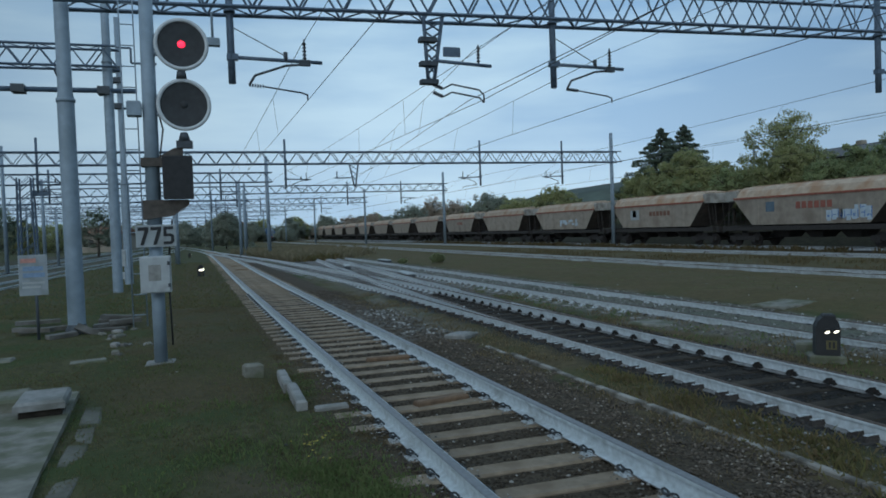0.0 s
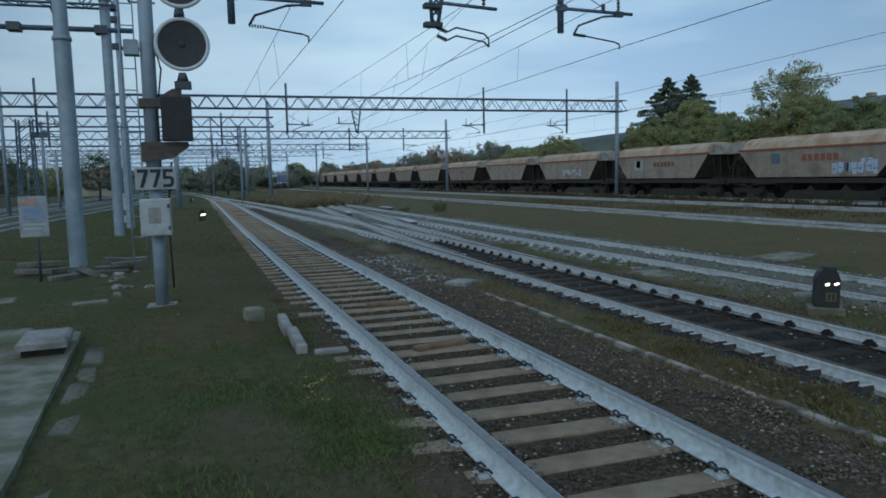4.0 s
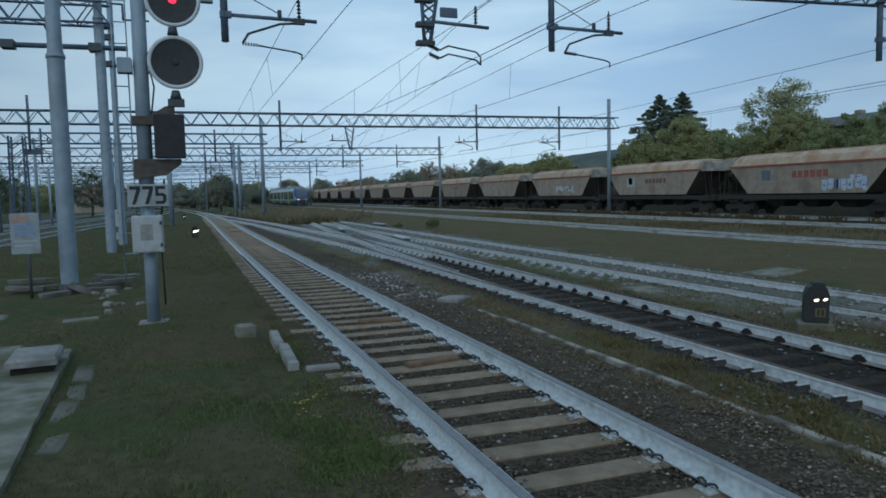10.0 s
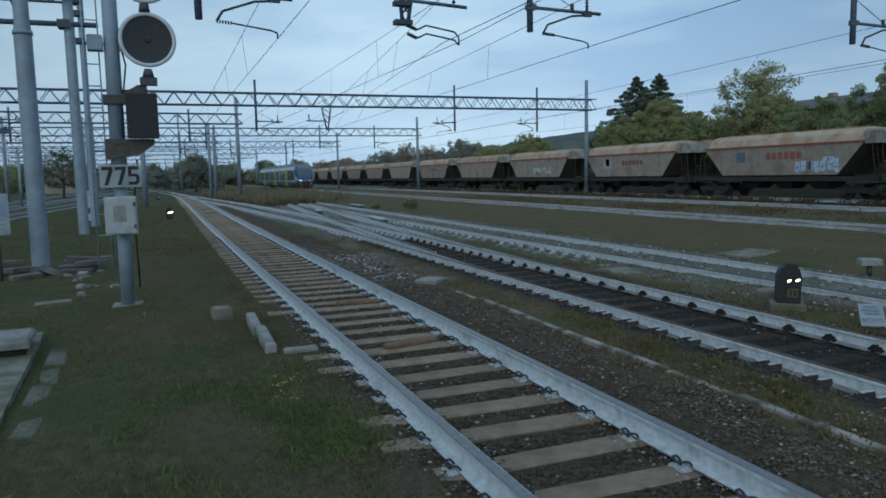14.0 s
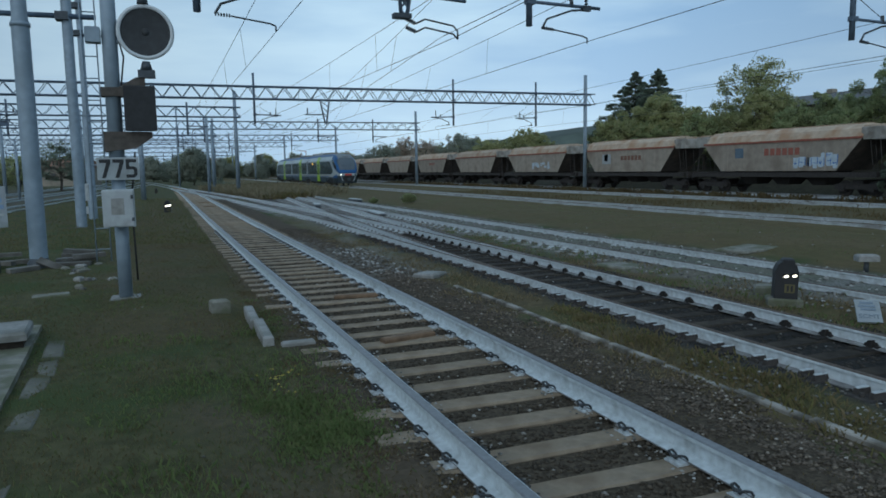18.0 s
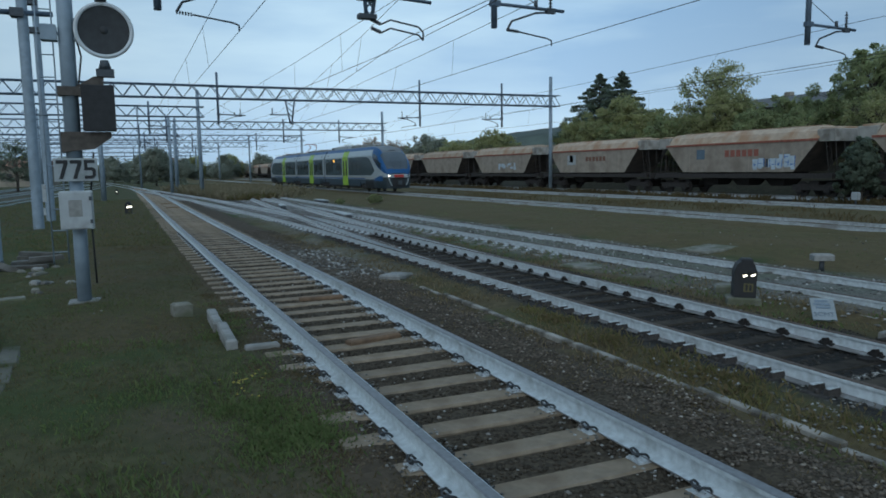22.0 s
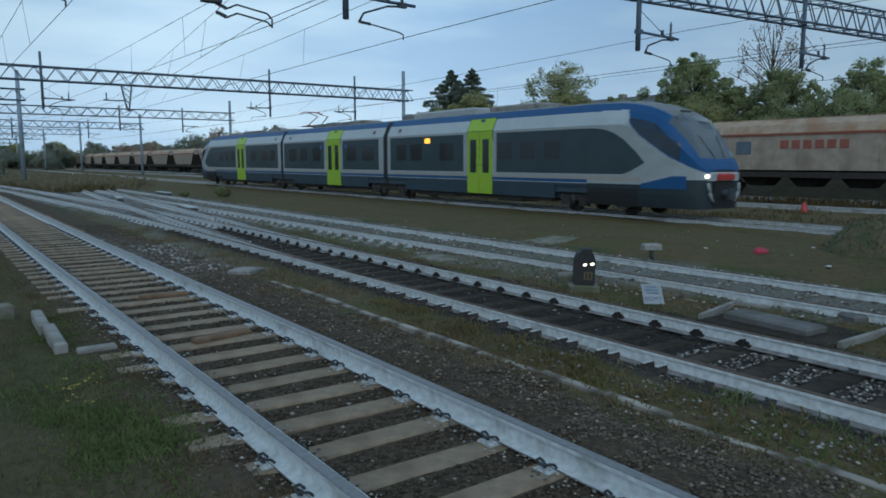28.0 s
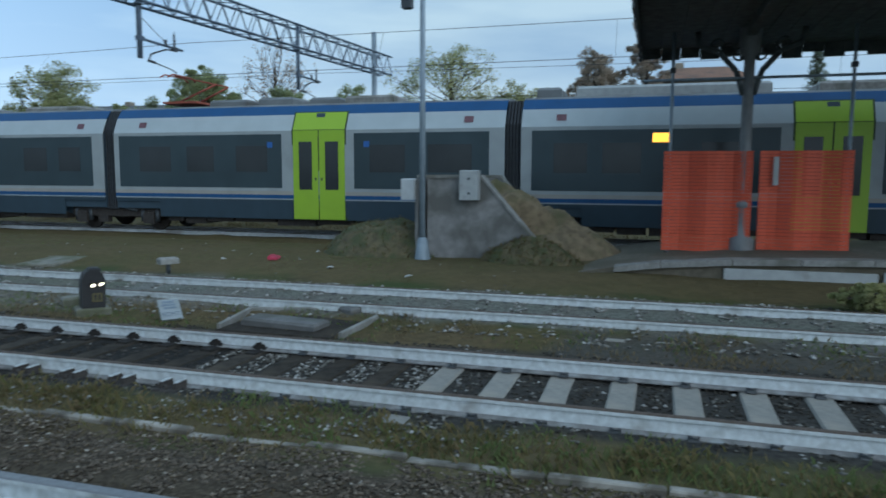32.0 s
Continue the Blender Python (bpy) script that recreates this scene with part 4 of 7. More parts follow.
for y0, y1 in JOINTS:
    car = part("car_body", Shape().box(-1.38, 1.38, y0, y1, 0.75, 3.2).box(-1.1, 1.1, y0 + 0.1, y1 - 0.1, 0.5, 0.75).box(-1.0, 1.0, y0 + 0.01, y1 - 0.01, 3.2, 3.94), TRAIN_GREY, train)
    band("skirt", y0 + 1.7, y1 - 1.7, 0.50, 1.40, 1.10, 1.45, TRAIN_GREY, car)
    band("skirt_top", y0, y1, 0.98, 1.43, 1.10, 1.45, TRAIN_GREY, car, -0.003)
    band("pin_stripe", y0, y1, 1.10, 1.45, 1.135, 1.45, SILVER, car, 0.003)
    band("stripe", y0, y1, 1.135, 1.45, 1.25, 1.45, TRAIN_BLUE, car, 0.003)
    band("lower_frame", y0, y1, 1.25, 1.45, 1.36, 1.45, BEIGE, car)
    band("side_panel", y0, y1, 1.36, 1.45, 3.2, 1.45, SILVER, car)
    band("upper_panel", y0, y1, 3.2, 1.45, 3.69, side_x(3.69), UPPER, car)
    band("cantrail", y0, y1, 3.69, side_x(3.69), 3.98, 1.0, TRAIN_BLUE, car)
    s = Shape()
    s.sweep([(-1.02, 3.94), (1.02, 3.94), (0.8, 4.05), (0, 4.1), (-0.8, 4.05)], [(0, y0, 0), (0, y1, 0)])
    part("roof", s, TRAIN_ROOF, car)
for y in (18.83, 32.43):
    s = Shape()
    for i in range(5):
        k = y - 0.23 + i * 0.09
        s.sweep([(-1.36, 0.7), (1.36, 0.7), (1.36, 3.3), (1.05, 3.93), (-1.05, 3.93), (-1.36, 3.3)], [(0, k, 0), (0, k + 0.06, 0)])
    s.box(-1.3, 1.3, y - 0.24, y + 0.24, 0.8, 3.3)
    s.box(-1.0, 1.0, y - 0.24, y + 0.24, 3.3, 3.95)
    part("gangway_bellows", s, RUBBER, train)


def window_band(y0, y1, panes=()):
    band("window_band", y0, y1, 1.46, 1.45, 3.10, 1.45, TRAIN_GLASS, train, 0.006)
    for a, b in panes:
        band("pane", a, b, 1.95, 1.45, 2.75, 1.45, TRAIN_PANE, train, 0.010)


TRAIN_PANE = material("dark_window_glass", (0.020, 0.024, 0.027), 0.15, 0, 0.2, 1, 0.0)
window_band(12.05, 18.3, ((12.8, 13.9), (15.4, 16.4), (16.8, 17.7)))
for a in (6.0, 7.4, 8.8):
    band("pane", a, a + 0.85, 2.0, 1.45, 2.7, 1.45, TRAIN_PANE, train, 0.012)
window_band(19.5, 23.6, ((20.0, 21.3), (22.0, 23.1)))
window_band(26.0, 32.0, ((26.5, 27.6), (28.4, 29.4), (30.0, 31.2)))
window_band(33.1, 39.2, ((33.6, 34.5), (35.0, 36.0), (37.2, 38.2)))
for a in (41.6, 43.0, 44.4):
    band("pane", a, a + 0.85, 2.0, 1.45, 2.7, 1.45, TRAIN_PANE, train, 0.012)
for y in (10.88, 24.75, 40.3):
    band("door_seal", y - 0.90, y + 0.90, 0.50, 1.40, 3.2, 1.45, DARK_GREEN, train, 0.008)
    band("door_seal", y - 0.90, y + 0.90, 3.2, 1.45, 3.77, side_x(3.77), DARK_GREEN, train, 0.008)
    band("door_header", y - 0.85, y + 0.85, 3.22, 1.445, 3.74, side_x(3.74), LIME, train, 0.016)
    for a, b in ((y - 0.85, y - 0.02), (y + 0.02, y + 0.85)):
        band("door_leaf", a, b, 0.52, 1.45, 3.20, 1.455, LIME, train, 0.02)
        band("door_window", a + 0.2, b - 0.2, 1.42, 1.453, 2.86, 1.456, TRAIN_PANE, train, 0.026)
    band("door_gap", y - 0.02, y + 0.02, 0.56, 1.41, 3.02, 1.455, RUBBER, train, 0.014)
    for g in (-1, 1):
        band("door_button", y + g * 0.1 - 0.03, y + g * 0.1 + 0.03, 1.7, 1.445, 1.78, 1.445, RUBBER, train, 0.03)
    band("header_vent", y - 0.14, y + 0.14, 3.6, side_x(3.6), 3.72, side_x(3.72), TRAIN_GREY, train, 0.024)


def cab(flip):
    """The rounded cab end; y runs back from its tip."""
    c = new("cab")
    c.parent = train
    if flip:
        c.matrix_basis = pose(0, 51.2, 0, 0, 0, 180)
    prof = [(1.36, 0.36), (1.40, 0.55), (1.44, 0.8), (1.45, 1.0), (1.45, 1.12), (1.45, 1.3), (1.45, 1.5), (1.45, 1.75), (1.45, 2.0), (1.45, 2.25), (1.45, 2.5), (1.45, 2.75), (1.45, 3.0), (1.45, 3.2), (1.33, 3.48), (1.2, 3.72), (1.0, 3.98), (0.75, 4.04), (0.4, 4.08), (0.0, 4.10)]
    keys = [(0.0, 0.78, 1.64), (0.04, 0.90, 1.74), (0.12, 1.03, 1.9), (0.25, 1.13, 2.12), (0.4, 1.20, 2.36), (0.6, 1.27, 2.66), (0.85, 1.33, 2.98), (1.1, 1.37, 3.26), (1.4, 1.41, 3.5), (1.7, 1.435, 3.66), (2.0, 1.445, 3.78), (2.3, 1.45, 3.88), (2.6, 1.45, 3.94), (2.95, 1.45, 4.0), (3.4, 1.45, 4.05), (3.9, 1.45, 4.08), (4.6, 1.45, 4.10)]
    line = [(0.0, 1.52), (0.3, 1.66), (1.1, 2.02), (2.3, 2.78), (2.75, 3.2), (2.95, 3.64), (3.0, 3.69), (9, 3.69)]

    def finer(rows, n):
        out = [tuple(p + (q - p) * i / n for p, q in zip(a, b)) for a, b in zip(rows, rows[1:]) for i in range(n)]
        return out + [rows[-1]]

    prof, keys = finer(prof, 6), finer(keys, 5)

    def edge(y):
        for (a, p), (b, q) in zip(line, line[1:]):
            if y <= b:
                return p + (q - p) * (y - a) / (b - a)
        return 3.69

    def place(y, w, h, x, z):
        zz = z if z <= 1.3 else 1.3 + (z - 1.3) * (h - 1.3) / 2.80
        return (x * w / 1.45, y, zz)

    sheets = {}
    for (ya, wa, ha), (yb, wb, hb) in zip(keys, keys[1:]):
        for i in range(len(prof) - 1):
            quad = [place(ya, wa, ha, *prof[i]), place(ya, wa, ha, *prof[i + 1]), place(yb, wb, hb, *prof[i + 1]), place(yb, wb, hb, *prof[i])]
            y, z = (ya + yb) / 2, sum(q[2] for q in quad) / 4
            e = edge(y)
            if i >= 90 and 0.15 < y < 1.32 and z > 2.0:
                k = ("windscreen", WINDSCREEN)
            elif i >= 98 and y >= 1.32:
                k = ("crown", TRAIN_ROOF)
            elif e + 0.05 < z < e + 0.46 + 0.16 * y and 0.75 < y < 2.95 and i < 84:
                k = ("cab_side_window", CAB_GLASS)
            elif z > e:
                k = ("blue_band", TRAIN_BLUE)
            elif z < 0.98 and y > 2.3:
                # open space round the bogie: its shade is a flush black sheet
                k = ("bogie_recess", BLACK)
            elif z < 1.0 or (z < 1.12 and y > 2.2) or (y <= 0.5 and z < 1.3):
                k = ("skirt", CAB_SKIRT)
            elif y < 2.2 and z < 1.14 + 0.28 * min(1, (2.2 - y) / 1.2) and y > 0.5:
                k = ("lower_blue_patch", TRAIN_BLUE)
            elif 1.2 < z < 1.36 and y > 2.2:
                k = ("beige_line", BEIGE)
            elif z > 3.2 and y > 2.9:
                k = ("upper_shell", UPPER)
            else:
                k = ("silver_shell", SILVER)
            for g in (-1, 1):
                s = sheets.setdefault((k[0], g), (Shape(), k[1]))[0]
                n = len(s.v)
                s.v += [(g * a, b, d) for a, b, d in quad]
                s.face([n, n + 1, n + 2, n + 3] if g < 0 else [n + 3, n + 2, n + 1, n], 0, False)
    for (name, g), (s, mat) in sheets.items():
        part(name, s, mat, c)
    s = Shape()
    y, w, h = keys[0]
    ring = [place(y, w, h, *p) for p in prof]
    s.poly(ring + [(-a, b, d) for a, b, d in ring[::-1][1:]])
    part("nose_face", s, CAB_SKIRT, c)
    s = Shape()
    s.slab(-0.42, 0.42, -0.15, 0.3, 1.30, 1.52, 0.05)
    part("bumper", s, TRAIN_RED, c, "red padded bumper")
    part("nose_band", Shape().slab(-0.80, 0.80, -0.05, 0.3, 1.27, 1.55, 0.05), SILVER, c)
    part("coupler_recess", Shape().box(-0.55, 0.55, -0.04, 0.4, 0.45, 1.27), BLACK, c)
    s = Shape()
    s.rod((0, -0.3, 0.85), (0, 0.3, 0.85), 0.13, n=10)
    s.box(-0.18, 0.18, -0.36, -0.25, 0.68, 1.02)
    part("coupler", s, DARK, c)
    for g in (-1, 1):
        s = Shape()
        s.lathe([(0.001, 0.04), (0.05, 0.036), (0.07, 0.0), (0.075, -0.1)], pose(g * 0.86, 0.02, 1.42, 90, 0, g * 25), 16)
        part("headlight", s, DARK if flip or g > 0 else LIT, c, "" if flip or g > 0 else "round white headlight, lit")
        s = Shape()
        s.tube([(g * 0.86, -0.02, 1.2), (g * 0.8, -0.06, 0.9), (g * 0.62, -0.05, 0.6)], 0.045, 6)
        part("guard_trim", s, SILVER, c)
        part("wiper", Shape().rod((g * 0.25, 0.16, 2.0), (g * 0.5, 0.66, 2.75), 0.012, n=4), BLACK, c)
    part("front_lamp", Shape().box(-0.25, 0.25, 1.5, 1.57, 3.56, 3.62), DARK, c)
    return c


def nose_window(turn):
    """The side window band that runs to a point towards the cab."""
    for g in (-1, 1):
        s = Shape()
        q = [(9.75, 1.46), (2.95, 1.46), (2.6, 1.58), (2.02, 1.86), (2.4, 2.22), (2.95, 2.66), (3.4, 2.9), (3.8, 3.02), (4.25, 3.08), (5.0, 3.1), (9.75, 3.1)]
        x = g * 1.458
        pts = [(x, y if not turn else 51.2 - y, z) for y, z in q]
        s.poly(pts)
        part("window_band", s, TRAIN_GLASS, train)


nose_window(False)
nose_window(True)
cab(False)
cab(True)


def bogie(y, spread=1.35):
    s = Shape()
    for x in (-1.14, 1.14):
        s.box(x - 0.1, x + 0.1, y - spread - 0.45, y + spread + 0.45, 0.46, 0.74)
    s.box(-1.1, 1.1, y - 0.3, y + 0.3, 0.4, 0.8)
    b = part("bogie", s, UNDER, train)
    for g in (-1, 1):
        for a in (-spread, spread):
            part("axle_box", Shape().slab(g * 1.2 - 0.14, g * 1.2 + 0.14, y + a - 0.2, y + a + 0.2, 0.24, 0.62, 0.03), UNDER, b)
            for k in (-0.28, 0.28):
                part("spring", Shape().rod((g * 1.22, y + a + k, 0.3), (g * 1.22, y + a + k, 0.7), 0.075, n=8), DARK, b)
        part("air_spring", Shape().lathe([(0.24, 0.7), (0.3, 0.78), (0.3, 0.9), (0.24, 0.98)], Matrix.Translation((g * 1.05, y, 0)), 14), RUBBER, b)
        part("damper", Shape().rod((g * 1.3, y - 0.9, 0.66), (g * 1.3, y + 0.2, 0.86), 0.045, n=6), DARK, b)
        part("brake_unit", Shape().slab(g * 1.15 - 0.1, g * 1.15 + 0.1, y + 0.35, y + 0.75, 0.25, 0.5, 0.03), UNDER, b)
    for a in (-spread, spread):
        s = Shape()
        for x in (-0.75, 0.75):
            s.rod((x - 0.06, 0, 0), (x + 0.06, 0, 0), 0.42, n=20)
        s.rod((-0.8, 0, 0), (0.8, 0, 0), 0.08, n=8)
        w = part("wheelset", s, UNDER, b, at=pose(0, y + a, 0.42))
        WHEELS.append((w, y + a))


WHEELS = []
for y in (4.4, 18.8, 32.4, 46.8):
    bogie(y)
for y0, y1 in ((6.6, 16.8), (20.9, 30.4), (34.5, 44.6)):
    k = y0
    while k < y1 - 0.6:
        e = min(y1, k + RNG.uniform(0.8, 1.9))
        part("underfloor_box", Shape().slab(-1.25, 1.25, k, e - 0.08, RNG.uniform(0.25, 0.38), 0.56, 0.02), UNDER, train)
        k = e
# roof gear
for y, long, h in ((7.9, 3.2, 0.2), (12.2, 5.0, 0.25), (17.6, 0.7, 0.24), (22.6, 1.6, 0.18), (24.4, 1.0, 0.16), (26.0, 1.2, 0.2), (27.6, 1.4, 0.16), (34.2, 2.4, 0.12), (38.6, 3.0, 0.14), (43.0, 1.8, 0.1)):
    s = Shape()
    s.slab(-0.7, 0.7, y, y + long, 4.04, 4.1 + h, 0.07)
    part("roof_unit", s, OFFWHITE if y == 12.2 else TRAIN_ROOF if RNG.random() < 0.6 else CONCRETE, train)
PANTO = material("red_brown_pantograph_paint", (0.26, 0.06, 0.035), 0.6, 0.1, 0.15, 5, 0.05)
pan = part("pantograph", Shape().box(-0.6, 0.6, 29.6, 30.9, 4.2, 4.27), PANTO, train, "raised red-brown pantograph")
for x in (-0.45, 0.45):
    part("lower_arm", Shape().rod((x, 30.4, 4.24), (x * 0.8, 29.0, 4.8), 0.035, n=6), PANTO, pan)
    part("upper_arm", Shape().rod((x * 0.8, 29.0, 4.8), (x * 0.6, 30.6, 5.15), 0.025, n=6), PANTO, pan)
for y in (30.55, 30.85):
    part("contact_strip", Shape().tube([(-0.75, y, 5.05), (-0.5, y, 5.17), (0.5, y, 5.17), (0.75, y, 5.05)], 0.025, 6), PANTO, pan)

# ---- the signal with two round screens ----
sig = thing("railway_signal", "grey signal mast with two black round screens, one lit red", "signal", pose(-0.70, 12.72, -0.12))
part("mast", Shape().rod((0, 0, 0), (0, 0, 2.0), 0.105, 0.105, 16).rod((0, 0, 2.0), (0.02, 0, 6.4), 0.12, 0.11, 16), GALV, sig)
part("footing", Shape().slab(-0.25, 0.25, -0.25, 0.25, -0.2, 0.02, 0.03), CONCRETE, sig)


SCREEN = material("matt_charcoal_screen", (0.024, 0.027, 0.03), 0.75, 0, 0.25, 10, 0.1)


def screen(z, lit):
    m = pose(0.55, -0.14, z, 90, 0, 0)
    disc = part("signal_screen", Shape().lathe([(0.001, -0.03), (0.39, -0.03), (0.395, 0.02), (0.36, 0.01), (0.001, 0.01)], m, 40), SCREEN, sig, "round matt black screen")
    part("rim", Shape().lathe([(0.37, 0.0), (0.375, 0.03), (0.428, 0.03), (0.435, 0.0), (0.428, -0.04), (0.37, -0.04)], m, 40), WHITE, disc, "white painted rim")
    s = Shape()
    s.lathe([(0.001, 0.018), (0.058, 0.018), (0.064, 0.0)], m, 20)
    part("lens", s, RED_LAMP if lit else SCREEN, disc, "red lit lens" if lit else "")
    s = Shape()
    s.rod((0.02, 0, z + 0.15), (0.5, -0.1, z + 0.15), 0.035, n=6)
    s.rod((0.02, 0, z - 0.15), (0.5, -0.1, z - 0.15), 0.035, n=6)
    part("screen_bracket", s, GALV, sig)


RED_LAMP = material("red_signal_lamp", (0.5, 0.02, 0.03), 0.4, 0, 0, 5, 0, emit=(1.0, 0.02, 0.06), strength=2.5)
screen(5.30, True)
screen(4.30, False)
part("pivot_clamp", Shape().rod((0.53, -0.12, 4.74), (0.53, -0.12, 4.86), 0.09, 0.07, 10), DARK, sig)
s = Shape()
s.rod((0.53, -0.12, 3.7), (0.53, -0.12, 3.84), 0.1, 0.06, 10)
s.box(0.4, 0.66, -0.2, -0.04, 3.58, 3.7)
part("pivot_clamp", s, DARK, sig)
BROWN_STEEL = material("brown_rusted_bracket", (0.07, 0.06, 0.052), 0.85, 0.1, 0.3, 10, 0.3)
s = Shape()
s.box(-0.16, 0.5, -0.16, 0.12, 3.28, 3.42)
s.poly([(0.1, -0.17, 3.42), (0.5, -0.17, 3.42), (0.5, -0.17, 3.58), (0.36, -0.17, 3.58)])
part("upper_bracket", s, BROWN_STEEL, sig, "rust-brown steel bracket")
s = Shape()
s.sweep([(-0.16, 2.40), (0.30, 2.46), (0.56, 2.64), (0.56, 2.72), (-0.16, 2.72)], [(0, -0.16, 0), (0, 0.1, 0)])
part("lower_bracket", s, BROWN_STEEL, sig, "rust-brown steel bracket")
part("relay_cabinet", Shape().slab(0.17, 0.64, -0.3, 0.1, 2.74, 3.44, 0.015), BLACK, sig, "black rectangular cabinet")
s = Shape()
s.slab(-0.34, -0.12, -0.12, 0.12, 4.12, 4.36, 0.02)
part("small_box", s, GALV, sig)
s = Shape()
for x in (-0.42, -0.2):
    s.rod((x, 0.28, 0.6), (x, 0.22, 6.3), 0.012, n=5)
for i in range(16):
    s.rod((-0.42, 0.28, 0.8 + 0.35 * i), (-0.2, 0.28, 0.8 + 0.35 * i), 0.010, n=4)
part("ladder", s, GALV, sig)
s = Shape()
part("cable", Shape().tube([(0.13, -0.05, 3.4), (0.2, -0.05, 3.9), (0.12, -0.05, 4.3)], 0.015, 6), BLACK, sig)
s.tube([(0.28, -0.05, 2.4), (0.18, -0.08, 1.6), (0.2, -0.1, 0.3)], 0.015, 6)
part("cable", s, BLACK, sig)
# its number plate and the box below
PLATE = material("dulled_white_enamel", (0.26, 0.29, 0.30), 0.6, 0, 0.12, 7, 0.05, (0.20, 0.22, 0.225), 0.58, 4)
plate = thing("signal_board", "white board with the black digits 775 on the signal mast", "sign", pose(-0.99, 12.56, 1.83))
part("board", Shape().slab(0.0, 0.62, -0.012, 0.012, 0.0, 0.36, 0.004), PLATE, plate)


def digit(ch, x, parent):
    s = Shape()
    y = -0.020
    if ch == "7":
        s.v += [(x, y, 0.33), (x + 0.165, y, 0.33), (x + 0.165, y, 0.275), (x + 0.085, y, 0.035), (x + 0.03, y, 0.035), (x + 0.105, y, 0.275), (x, y, 0.275)]
        s.face([0, 6, 5, 2, 1]), s.face([5, 4, 3, 2])
    else:
        s.poly([(x + a, y, b) for a, b in ((0, 0.168), (0.1, 0.168), (0.115, 0.155), (0.115, 0.1), (0.1, 0.085), (0, 0.085), (0, 0.035), (0.12, 0.035), (0.165, 0.08), (0.165, 0.18), (0.12, 0.215), (0.05, 0.215), (0.05, 0.28), (0.155, 0.28), (0.155, 0.33), (0, 0.33))])
    return part("digit", s, BLACK, parent)


for i, ch in enumerate("775"):
    digit(ch, 0.035 + 0.195 * i, plate)
jb = thing("junction_box", "pale grey plastic box with a door on the signal mast", "box", pose(-0.94, 12.48, 1.08))
part("body", Shape().slab(0.0, 0.47, -0.1, 0.12, 0.0, 0.6, 0.015), OFFWHITE, jb)
part("door", Shape().slab(0.02, 0.45, -0.125, -0.1, 0.02, 0.58, 0.006), OFFWHITE, jb)
part("label_panel", Shape().box(0.13, 0.32, -0.129, -0.124, 0.2, 0.46), CONCRETE, jb, "faded grey sticker")
for z in (0.12, 0.48):
    part("hinge", Shape().box(0.42, 0.46, -0.135, -0.12, z - 0.03, z + 0.03), DARK, jb)

# ---- masts beyond the signal ----
gl = thing("catenary_gantry", "lattice gantry that runs from a grey mast over the far tracks", "gantry", group="catenary gantries")
steel_mast(gl, -3.1, 30.7, -0.2, 12.5, 0.19, 0.15, 9.0)
truss(gl, (-24.0, 31.4), (-2.7, 30.7), 8.75, 9.55, 0.7, 1.1)
part("tube_beam", Shape().rod((-24, 31.3, 7.86), (-2.1, 30.6, 7.86), 0.1, n=10), LATTICE, gl)
for x in (-3.25, -6.2):
    part("beam_clamp", Shape().box(x - 0.22, x + 0.22, 30.4, 30.95, 7.7, 8.0), DARK, gl)
s = Shape()
s.tube([(-5.0, 30.9, 8.7), (-4.85, 30.9, 8.3), (-4.6, 30.8, 8.0)], 0.04, 6)
part("tie_arm", s, DARK, gl)
steel_mast(gl, -24.0, 31.4, -0.2, 9.6, 0.24, 0.17)
m3 = thing("catenary_mast", "slim grey steel mast with clamps beside the tracks", "mast", group="catenary masts")
steel_mast(m3, -3.15, 36.1, -0.2, 12.3, 0.19, 0.13, 4.6)
for z in (9.4, 9.9, 8.2):
    part("clamp", Shape().box(-3.5, -3.05, 35.9, 36.3, z - 0.12, z + 0.12), DARK, m3)
s = Shape()
s.tube([(-3.2, 36.0, 10.9), (-2.6, 36.0, 10.9), (-2.6, 36.0, 10.2), (-1.5, 36.0, 10.2)], 0.05, 6)
part("bracket", s, LATTICE, m3)
part("bracket", Shape().rod((-3.2, 36.0, 8.1), (-0.2, 36.0, 8.1), 0.06, n=6), LATTICE, m3)
cb = thing("trackside_box", "small grey box on a short post", "box", pose(-3.2, 33.0, 0))
part("post", Shape().rod((0, 0, -0.2), (0, 0, 0.85), 0.06, n=8), GALV, cb)
part("case", Shape().slab(-0.22, 0.22, -0.14, 0.14, 0.85, 1.55, 0.02), OFFWHITE, cb)
part("lower_case", Shape().slab(-0.16, 0.16, -0.1, 0.1, 0.3, 0.6, 0.02), OFFWHITE, cb)
for x, y, h, r in ((-1.6, 60, 6.8, 0.2), (4.2, 76, 7.6, 0.17), (4.9, 80, 7.0, 0.15), (-13.0, 58, 9.0, 0.14), (-11.7, 70, 4.6, 0.1), (-12.6, 75, 5.2, 0.1), (2.0, 110, 11.5, 0.14), (-9.0, 95, 9.5, 0.16), (56, 60, 10, 0.1)):
    m = thing("catenary_mast", "far grey steel mast beside the yard tracks", "mast", group="catenary masts")
    steel_mast(m, x, y, ground_height(x, y), h, r, r * 0.8)
    part("cap_arm", Shape().rod((x - 0.6, y, h - 0.5), (x + 0.6, y, h - 0.5), 0.05, n=6), LATTICE, m)

